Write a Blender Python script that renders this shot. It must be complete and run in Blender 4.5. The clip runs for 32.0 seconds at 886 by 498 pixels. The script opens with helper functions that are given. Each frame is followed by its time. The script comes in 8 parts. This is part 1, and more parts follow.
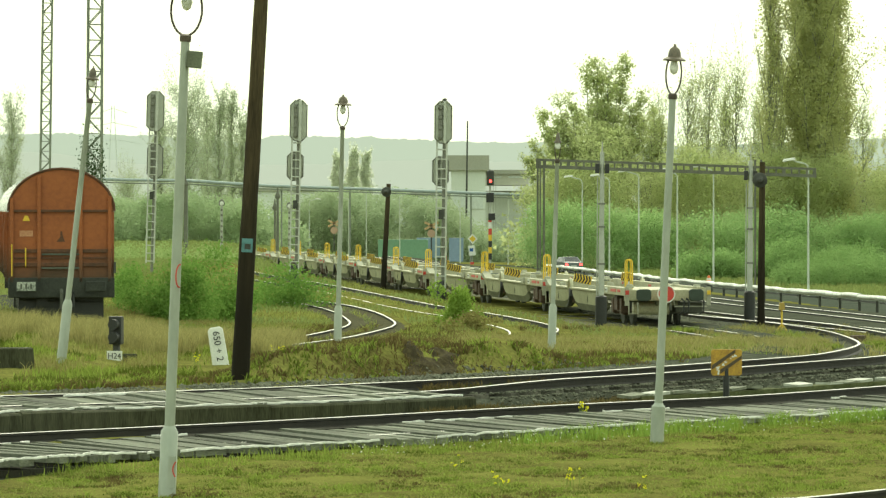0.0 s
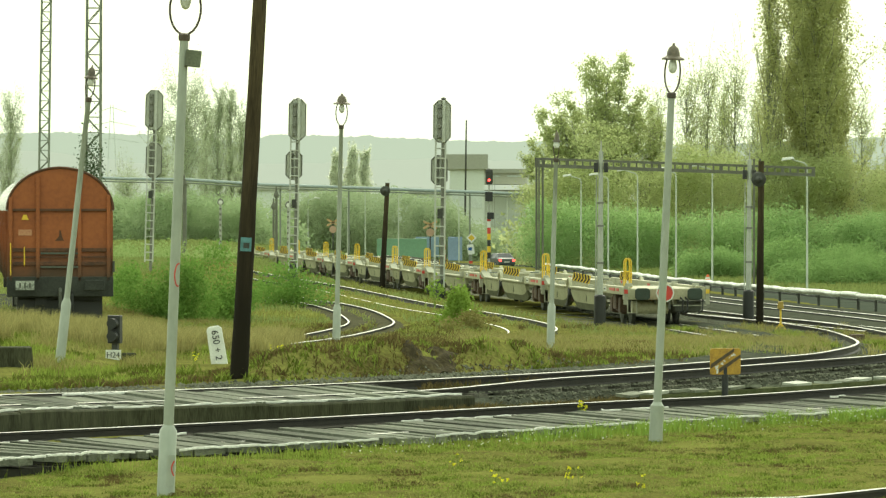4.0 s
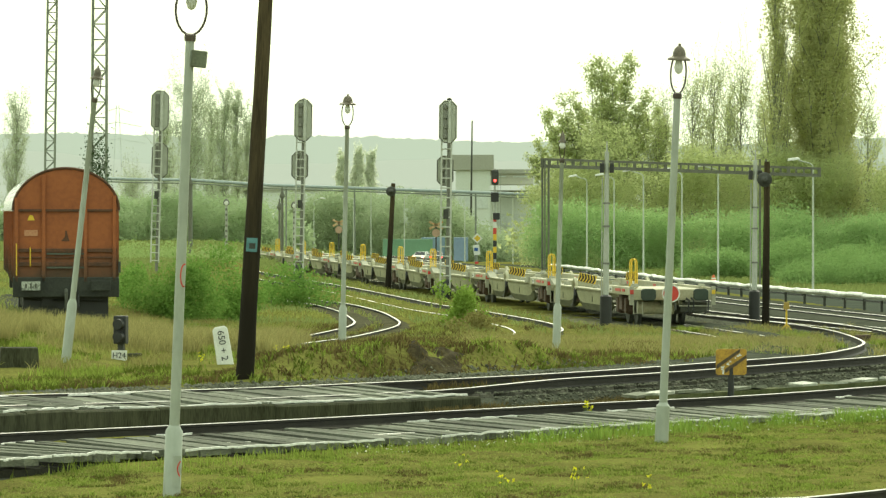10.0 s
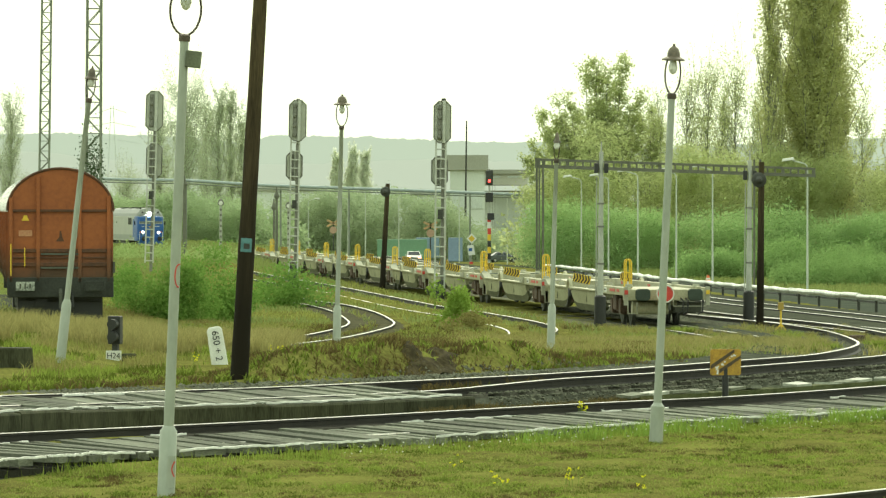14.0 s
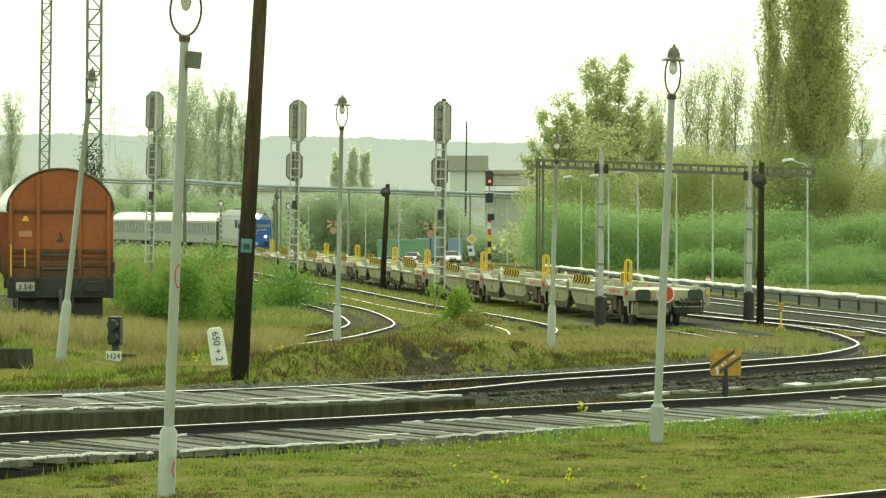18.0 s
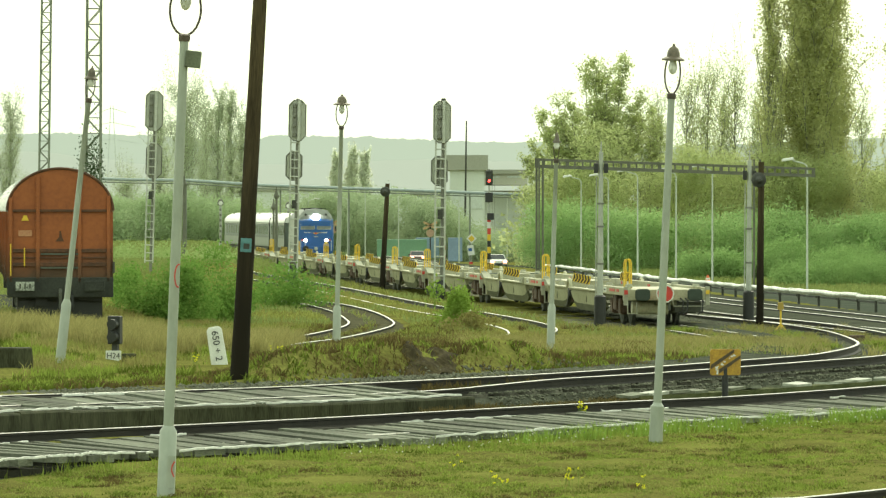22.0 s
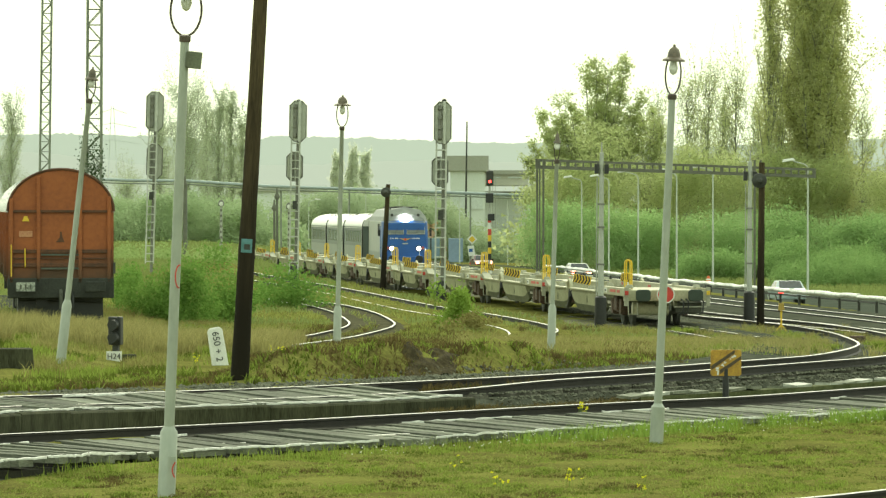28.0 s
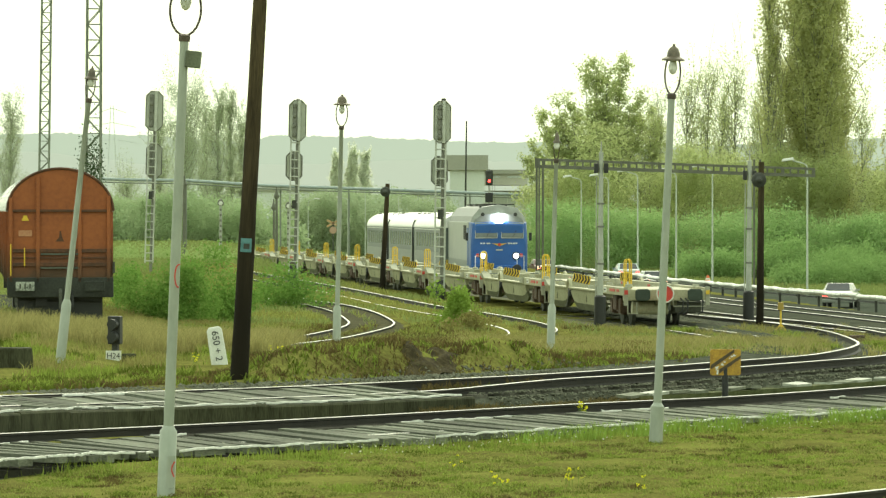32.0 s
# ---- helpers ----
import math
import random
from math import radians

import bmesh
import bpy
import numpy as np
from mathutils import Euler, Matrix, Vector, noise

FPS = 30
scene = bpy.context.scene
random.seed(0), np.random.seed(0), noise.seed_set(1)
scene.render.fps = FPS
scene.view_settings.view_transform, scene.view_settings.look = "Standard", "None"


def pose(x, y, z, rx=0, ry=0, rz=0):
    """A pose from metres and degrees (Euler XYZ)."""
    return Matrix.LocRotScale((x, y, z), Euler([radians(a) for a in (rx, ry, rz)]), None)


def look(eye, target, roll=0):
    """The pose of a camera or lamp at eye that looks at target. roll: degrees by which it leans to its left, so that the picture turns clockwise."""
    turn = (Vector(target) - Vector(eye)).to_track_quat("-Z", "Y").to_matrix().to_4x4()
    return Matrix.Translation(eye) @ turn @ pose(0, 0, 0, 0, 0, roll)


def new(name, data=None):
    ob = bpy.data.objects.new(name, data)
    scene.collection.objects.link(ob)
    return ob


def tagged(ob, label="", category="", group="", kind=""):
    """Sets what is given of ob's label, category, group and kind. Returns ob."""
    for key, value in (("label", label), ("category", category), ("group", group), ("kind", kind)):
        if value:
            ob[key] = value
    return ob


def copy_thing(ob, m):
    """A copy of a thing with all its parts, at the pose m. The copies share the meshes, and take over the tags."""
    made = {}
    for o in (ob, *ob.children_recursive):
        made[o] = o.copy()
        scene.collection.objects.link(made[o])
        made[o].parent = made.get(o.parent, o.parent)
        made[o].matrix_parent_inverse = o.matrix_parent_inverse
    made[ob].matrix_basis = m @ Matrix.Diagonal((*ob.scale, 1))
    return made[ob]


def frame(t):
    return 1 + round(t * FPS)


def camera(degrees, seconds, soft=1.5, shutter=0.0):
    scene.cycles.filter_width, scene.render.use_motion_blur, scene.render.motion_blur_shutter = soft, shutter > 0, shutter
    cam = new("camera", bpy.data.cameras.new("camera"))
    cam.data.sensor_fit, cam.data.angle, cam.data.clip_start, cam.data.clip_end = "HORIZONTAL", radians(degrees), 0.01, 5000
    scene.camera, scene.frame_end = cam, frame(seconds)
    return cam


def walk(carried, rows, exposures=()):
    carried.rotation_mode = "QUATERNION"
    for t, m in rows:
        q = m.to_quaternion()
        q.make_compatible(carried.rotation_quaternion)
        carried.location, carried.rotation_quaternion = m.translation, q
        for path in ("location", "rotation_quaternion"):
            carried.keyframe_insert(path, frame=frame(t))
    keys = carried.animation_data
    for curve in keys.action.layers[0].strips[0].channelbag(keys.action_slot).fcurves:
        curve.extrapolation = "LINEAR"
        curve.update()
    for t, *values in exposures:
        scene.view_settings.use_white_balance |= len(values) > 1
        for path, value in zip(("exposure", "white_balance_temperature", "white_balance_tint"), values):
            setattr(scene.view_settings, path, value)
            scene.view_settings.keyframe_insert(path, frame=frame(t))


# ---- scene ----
# ---- camera ----
cam = camera(11.19, 32.0, soft=1.3)
ROWS = [(0, 0.0099, -0.5017), (0.5, 0.0142, -0.5095), (1, 0.0033, -0.5270), (1.5, 0.0033, -0.4941), (2, 0.0033, -0.4941), (2.5, 0.0033, -0.5149),
        (3, 0.0033, -0.5050), (3.5, -0.0055, -0.5160), (5.5, 0.0088, -0.5050), (6, 0.0230, -0.5050), (6.5, 0.0361, -0.5050), (7, 0.0361, -0.5050),
        (7.5, 0.0361, -0.5050), (8, 0.0472, -0.5050), (8.5, 0.0472, -0.5050), (9, 0.0472, -0.4974), (9.5, 0.0582, -0.5050), (10, 0.0691, -0.5083),
        (10.5, 0.0800, -0.5160), (11, 0.0911, -0.5050), (11.5, 0.0911, -0.5050), (12, 0.0800, -0.5050), (12.5, 0.0361, -0.5050), (13, 0.0033, -0.5050),
        (13.5, -0.0065, -0.5050), (14.5, 0.0033, -0.5050), (16.5, 0.0033, -0.5050), (19, -0.0032, -0.4952), (22, -0.0043, -0.5050), (25, -0.0021, -0.5039),
        (27.5, 0.0033, -0.4963), (30, 0.0033, -0.4974), (32, -0.0032, -0.5039)]
walk(cam, [(t, pose(0, 0, 3.9, 90 + tilt, 0, turn)) for t, turn, tilt in ROWS])

# ---- light ----
world = bpy.data.worlds.new("overcast_sky")
scene.world = world
world.use_nodes = True
wn, wl = world.node_tree.nodes, world.node_tree.links
sky = wn.new("ShaderNodeTexSky")
sky.sky_type, sky.sun_disc = "NISHITA", False
sky.sun_elevation, sky.sun_rotation = radians(41), radians(4)
sky.dust_density, sky.air_density = 6.0, 1.0
back1, back2, both = wn["Background"], wn.new("ShaderNodeBackground"), wn.new("ShaderNodeAddShader")
wl.new(sky.outputs[0], back1.inputs[0])
back1.inputs[1].default_value = 0.05
back2.inputs[0].default_value = (0.895, 1.03, 0.75, 1)      # cloud cover
back2.inputs[1].default_value = 1.12
wl.new(back1.outputs[0], both.inputs[0])
wl.new(back2.outputs[0], both.inputs[1])
wl.new(both.outputs[0], wn["World Output"].inputs[0])
sun = new("sun", bpy.data.lights.new("sun", "SUN"))
sun.data.energy, sun.data.angle, sun.data.color = 0.9, radians(20), (0.96, 1.0, 0.75)
sun.matrix_world = look((20, 300, 260), (0, 0, 0))
scene.view_settings.exposure = 0.17


# ---- materials ----
def mat(name, c1, c2=None, rough=0.7, metal=0.0, scale=3.0, fine=40.0, bump=0.15, spec=0.5, c3=None, stretch=(1, 1, 1), vary=0.0, low_tone=None):
    """Two colours mixed by coarse and fine noise, a third for stains, and fine relief."""
    m = bpy.data.materials.new(name)
    m.use_nodes = True
    n, l = m.node_tree.nodes, m.node_tree.links
    p = n["Principled BSDF"]
    p.inputs["Roughness"].default_value, p.inputs["Metallic"].default_value = rough, metal
    p.inputs["Specular IOR Level"].default_value = spec
    c2 = c2 or tuple(v * 0.75 for v in c1)
    co, mp = n.new("ShaderNodeTexCoord"), n.new("ShaderNodeMapping")
    mp.inputs["Scale"].default_value = stretch
    l.new(co.outputs["Object"], mp.inputs["Vector"])
    a, b = n.new("ShaderNodeTexNoise"), n.new("ShaderNodeTexNoise")
    for t, s in ((a, scale), (b, fine)):
        t.inputs["Scale"].default_value, t.inputs["Detail"].default_value = s, 4
        l.new(mp.outputs[0], t.inputs["Vector"])
    add = n.new("ShaderNodeMath")
    add.operation = "MULTIPLY_ADD"
    add.inputs[1].default_value = 0.5
    half = n.new("ShaderNodeMath")
    half.operation = "MULTIPLY"
    half.inputs[1].default_value = 0.5
    l.new(a.outputs[0], half.inputs[0])
    l.new(b.outputs[0], add.inputs[0])
    l.new(half.outputs[0], add.inputs[2])
    ramp = n.new("ShaderNodeValToRGB")
    ramp.color_ramp.elements[0].position, ramp.color_ramp.elements[1].position = 0.38, 0.62
    ramp.color_ramp.elements[0].color, ramp.color_ramp.elements[1].color = (*c2, 1), (*c1, 1)
    if c3:
        e = ramp.color_ramp.elements.new(0.3)
        e.color = (*c3, 1)
    l.new(add.outputs[0], ramp.inputs[0])
    out = ramp.outputs[0]
    if vary:
        info, span, mul = n.new("ShaderNodeObjectInfo"), n.new("ShaderNodeMapRange"), n.new("ShaderNodeVectorMath")
        span.inputs["To Min"].default_value, span.inputs["To Max"].default_value = 1 - vary, 1 + vary
        mul.operation = "SCALE"
        l.new(info.outputs["Random"], span.inputs["Value"])
        l.new(out, mul.inputs[0])
        l.new(span.outputs[0], mul.inputs["Scale"])
        out = mul.outputs[0]
    # Colour blended in towards the bottom: soot on the wagon, the pole's dark foot.
    if low_tone:
        low, high, c4 = low_tone
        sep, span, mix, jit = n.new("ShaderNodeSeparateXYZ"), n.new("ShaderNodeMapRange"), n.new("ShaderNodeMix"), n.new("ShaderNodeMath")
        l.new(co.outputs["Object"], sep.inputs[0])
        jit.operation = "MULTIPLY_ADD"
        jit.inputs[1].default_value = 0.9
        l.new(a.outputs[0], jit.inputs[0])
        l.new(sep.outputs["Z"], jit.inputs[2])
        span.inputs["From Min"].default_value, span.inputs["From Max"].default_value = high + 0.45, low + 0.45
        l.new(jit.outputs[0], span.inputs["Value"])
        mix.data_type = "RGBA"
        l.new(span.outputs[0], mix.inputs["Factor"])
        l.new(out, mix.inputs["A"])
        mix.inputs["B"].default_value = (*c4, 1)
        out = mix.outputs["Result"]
    l.new(out, p.inputs["Base Color"])
    if bump:
        bp = n.new("ShaderNodeBump")
        bp.inputs["Strength"].default_value, bp.inputs["Distance"].default_value = bump, 0.02
        l.new(b.outputs[0], bp.inputs["Height"])
        l.new(bp.outputs[0], p.inputs["Normal"])
    return m


def leaf_mat(name, c1, c2, through_part=0.35):
    """Leaves: each one between two greens, part of the light shines through."""
    m = bpy.data.materials.new(name)
    m.use_nodes = True
    n, l = m.node_tree.nodes, m.node_tree.links
    n.remove(n["Principled BSDF"])
    geo, ramp = n.new("ShaderNodeNewGeometry"), n.new("ShaderNodeValToRGB")
    ramp.color_ramp.elements[0].color, ramp.color_ramp.elements[1].color = (*c1, 1), (*c2, 1)
    co, no, mx = n.new("ShaderNodeTexCoord"), n.new("ShaderNodeTexNoise"), n.new("ShaderNodeMath")
    no.inputs["Scale"].default_value = 0.7
    l.new(co.outputs["Object"], no.inputs["Vector"])
    mx.operation = "MULTIPLY_ADD"
    mx.inputs[1].default_value = 0.5
    sc = n.new("ShaderNodeMath")
    sc.operation = "MULTIPLY"
    sc.inputs[1].default_value = 0.5
    l.new(no.outputs[0], sc.inputs[0])
    l.new(geo.outputs["Random Per Island"], mx.inputs[0])
    l.new(sc.outputs[0], mx.inputs[2])
    l.new(mx.outputs[0], ramp.inputs[0])
    d, t, s = n.new("ShaderNodeBsdfDiffuse"), n.new("ShaderNodeBsdfTranslucent"), n.new("ShaderNodeMixShader")
    s.inputs[0].default_value = through_part
    for sh in (d, t):
        l.new(ramp.outputs[0], sh.inputs["Color"])
    l.new(d.outputs[0], s.inputs[1])
    l.new(t.outputs[0], s.inputs[2])
    l.new(s.outputs[0], n["Material Output"].inputs[0])
    return m


def glow(name, color, strength):
    m = bpy.data.materials.new(name)
    m.use_nodes = True
    p = m.node_tree.nodes["Principled BSDF"]
    p.inputs["Base Color"].default_value = (*(v * 0.5 for v in color), 1)
    p.inputs["Emission Color"].default_value = (*color, 1)
    p.inputs["Emission Strength"].default_value = strength
    return m


def ground_mat():
    """Turf: moss green, dry brown and bare patches at several sizes."""
    m = mat("turf", (0.20, 0.205, 0.055), (0.10, 0.090, 0.030), 1.0, 0, 0.6, 13.0, 1.0, 0.0, (0.03, 0.026, 0.012))
    return m


M_TURF = ground_mat()
M_BALLAST = mat("ballast", (0.105, 0.11, 0.085), (0.05, 0.053, 0.04), 1.0, 0, 2.0, 22.0, 1.0, 0.0, (0.022, 0.023, 0.017))
M_STONE = mat("ballast_stone", (0.185, 0.188, 0.140), (0.062, 0.064, 0.047), 0.9, 0, 5, 40, 0.3, 0.05)
M_RAILTOP = mat("polished_rail_head", (0.62, 0.62, 0.58), (0.5, 0.5, 0.46), 0.22, 0.9, 3, 30, 0.03)
M_RAIL = mat("rusty_rail_web", (0.028, 0.024, 0.017), (0.015, 0.013, 0.01), 0.7, 0.1, 6, 60, 0.2)
M_SLEEPER = mat("weathered_sleeper", (0.16, 0.155, 0.125), (0.07, 0.068, 0.055), 0.9, 0, 3, 30, 0.4, 0.05, None, (1, 1, 1), 0.3)
M_PLANK = mat("wet_grey_timber", (0.185, 0.195, 0.15), (0.09, 0.095, 0.073), 0.8, 0, 1.2, 22, 0.5, 0.06, (0.04, 0.042, 0.032), (0.6, 0.6, 3), 0.35)
M_CONCRETE = mat("stained_concrete", (0.078, 0.08, 0.048), (0.030, 0.032, 0.018), 0.9, 0, 1.5, 14, 0.6, 0.1, (0.018, 0.019, 0.012), (3, 3, 0.5))
# Near white: painted shine on the deck edges, also the pale stone.
M_EDGE = mat("pale_edge_glint_and_stone", (0.72, 0.72, 0.66), (0.5, 0.5, 0.45), 0.5, 0, 4, 30, 0.3)
M_POLE = mat("silver_painted_steel", (0.37, 0.40, 0.34), (0.29, 0.32, 0.27), 0.42, 0.2, 0.8, 9, 0.06, 0.5, (0.22, 0.24, 0.19), (1, 1, 0.4))
M_WHITE = mat("white_paint", (0.74, 0.75, 0.70), (0.6, 0.61, 0.56), 0.5, 0, 3, 30, 0.08)
M_BLACK = mat("black_paint", (0.02, 0.022, 0.02), (0.012, 0.013, 0.012), 0.5, 0, 3, 30, 0.1)
M_DARK = mat("dark_steel", (0.06, 0.065, 0.055), (0.035, 0.037, 0.03), 0.6, 0.3, 4, 40, 0.15)
M_DIRT = mat("bare_dark_soil", (0.125, 0.118, 0.075), (0.060, 0.057, 0.036), 1.0, 0, 1.3, 9, 0.6, 0.0, (0.10, 0.095, 0.06))
# Near black: shade between timbers and rail is put into the colour.
M_DECKBED = mat("gap_shade_deck_bed", (0.035, 0.034, 0.024), (0.015, 0.015, 0.01), 0.9, 0, 2, 20, 0.6, 0.1)
# Dark steel lightened to mid grey as painted haze.
M_FARSTEEL = mat("hazed_far_steel", (0.24, 0.27, 0.22), (0.18, 0.20, 0.165), 0.7, 0, 1, 10)
# Brown wood, blended to near black towards the foot.
M_WOOD = mat("dark_footed_wood", (0.105, 0.080, 0.043), (0.040, 0.031, 0.018), 0.8, 0, 2.2, 16, 0.8, 0.1, (0.014, 0.012, 0.008), (4, 4, 0.25), 0.0, (1.2, 5.6, (0.018, 0.015, 0.010)))
M_LEAF = leaf_mat("spring_leaves", (0.13, 0.20, 0.045), (0.26, 0.35, 0.09), 0.45)
# Far tree leaves: base colour lightened so that it carries the haze.
M_LEAF_PALE = leaf_mat("hazed_pale_leaves", (0.44, 0.50, 0.33), (0.54, 0.60, 0.41), 0.55)
M_LEAF_OLIVE = leaf_mat("olive_leaves", (0.42, 0.48, 0.22), (0.60, 0.65, 0.33), 0.72)
M_LEAF_BRIGHT = leaf_mat("bright_bush_leaves", (0.09, 0.19, 0.035), (0.27, 0.43, 0.105), 0.45)
M_BARK = mat("grey_bark", (0.16, 0.15, 0.11), (0.09, 0.085, 0.06), 0.9, 0, 3, 30, 0.5)
# Barks of the far trees, lightened in colour for haze.
M_BARK_FAR = mat("hazed_far_bark", (0.62, 0.64, 0.54), (0.54, 0.56, 0.47), 0.9)
M_BARK_HAZE = mat("hazed_bark", (0.34, 0.35, 0.27), (0.25, 0.26, 0.20), 0.9, 0, 3, 30, 0.3)
M_BARK_PALE = mat("hazed_pale_bark", (0.26, 0.27, 0.20), (0.18, 0.19, 0.14), 0.9, 0, 3, 30, 0.3)
M_GRASS = leaf_mat("short_grass", (0.09, 0.13, 0.02), (0.38, 0.47, 0.10), 0.35)
M_DRY = leaf_mat("dry_grass", (0.15, 0.13, 0.045), (0.42, 0.395, 0.15), 0.35)
# Two leaf tones with the haze of the distance put into the colour.
M_LEAF_HAZE = leaf_mat("hazed_young_leaves", (0.39, 0.49, 0.28), (0.45, 0.55, 0.32), 0.5)
M_LEAF_FAR = leaf_mat("hazed_far_leaves", (0.72, 0.76, 0.64), (0.78, 0.81, 0.69), 0.7)
M_LEAF_MIDPALE = leaf_mat("scrub_leaves", (0.25, 0.35, 0.12), (0.38, 0.48, 0.20), 0.45)
M_DRYGREEN = leaf_mat("yellowing_grass", (0.11, 0.12, 0.03), (0.41, 0.44, 0.13), 0.38)
# The hills emit a pale grey-green that stands in for haze.
M_HILL = glow("haze_glow_hill", (0.455, 0.515, 0.42), 0.62)
M_HILL2 = glow("haze_glow_ridge", (0.485, 0.54, 0.445), 0.72)
# Poplar leaves, made paler to paint in haze.
M_LEAF_POPLAR = leaf_mat("hazed_poplar_leaves", (0.46, 0.49, 0.22), (0.66, 0.67, 0.34), 0.6)
M_STRAW = leaf_mat("tall_straw", (0.17, 0.15, 0.055), (0.47, 0.44, 0.18), 0.4)
M_TUFT = leaf_mat("lush_grass", (0.12, 0.20, 0.03), (0.36, 0.50, 0.11), 0.4)
M_BROWNWEED = leaf_mat("brown_weeds", (0.05, 0.042, 0.018), (0.22, 0.17, 0.07), 0.3)
M_WEED = leaf_mat("embankment_weeds", (0.16, 0.20, 0.065), (0.31, 0.37, 0.13), 0.45)
M_MOSS = leaf_mat("dark_moss", (0.05, 0.07, 0.012), (0.17, 0.21, 0.04), 0.3)
M_WAGON = mat("faded_red_brown_paint", (0.33, 0.102, 0.032), (0.25, 0.075, 0.026), 0.55, 0, 0.9, 9, 0.1, 0.3, (0.12, 0.043, 0.02), (1, 1, 1), 0.0, (1.2, 2.25, (0.055, 0.042, 0.026)))
M_GREYDIRT = mat("sooty_underframe", (0.105, 0.11, 0.085), (0.06, 0.064, 0.05), 0.8, 0, 2, 20, 0.3)
M_BEIGE = mat("grey_beige_wagon_paint", (0.45, 0.435, 0.29), (0.33, 0.32, 0.21), 0.6, 0, 1.2, 14, 0.1, 0.3, (0.14, 0.135, 0.095))
M_WAGONGRIME = mat("grimy_brown_paint", (0.13, 0.055, 0.028), (0.06, 0.032, 0.02), 0.6, 0, 2, 14, 0.2, 0.3)
M_GRAVELBED = mat("brown_green_gravel", (0.20, 0.20, 0.13), (0.10, 0.10, 0.065), 0.95, 0, 0.8, 12, 1.0, 0.03, (0.20, 0.22, 0.10))
M_FOIL = mat("crinkled_pale_jacket", (0.78, 0.78, 0.72), (0.50, 0.51, 0.46), 0.45, 0, 2.2, 9, 0.8, 0.4, (0.20, 0.21, 0.18))
M_YELLOW = mat("yellow_paint", (0.75, 0.50, 0.03), (0.6, 0.40, 0.03), 0.5, 0, 4, 40, 0.05)
M_RED = mat("red_paint", (0.6, 0.05, 0.03), (0.45, 0.04, 0.03), 0.5, 0, 4, 40, 0.05)
M_BLUE = mat("blue_loco_paint", (0.018, 0.105, 0.36), (0.014, 0.085, 0.30), 0.35, 0, 1, 20, 0.03)
M_LOCOGREY = mat("light_grey_loco_paint", (0.42, 0.44, 0.38), (0.36, 0.38, 0.33), 0.45, 0, 1, 20, 0.03)
M_ROOF = mat("wet_silver_roof", (0.78, 0.79, 0.76), (0.68, 0.69, 0.66), 0.28, 0.3, 0.8, 10, 0.05)
M_COACH = mat("grey_green_coach_paint", (0.13, 0.16, 0.14), (0.105, 0.13, 0.113), 0.4, 0, 0.8, 12, 0.03)
M_COACHLOW = mat("pale_coach_paint", (0.26, 0.29, 0.25), (0.22, 0.245, 0.21), 0.4, 0, 0.8, 12, 0.03)
M_WINDOW = mat("dark_glass", (0.03, 0.04, 0.045), (0.02, 0.027, 0.03), 0.08, 0, 1, 10, 0)
M_LAMP = glow("headlamp", (0.90, 0.94, 1.0), 60.0)
M_CARLAMP = glow("car_headlamp", (1.0, 0.30, 0.17), 7.0)
M_REDLAMP = glow("red_lamp", (1.0, 0.05, 0.04), 6.0)
M_GREYROAD = mat("wet_asphalt", (0.09, 0.10, 0.08), (0.06, 0.07, 0.055), 1.0, 0, 0.5, 12, 0.2, 0.0)


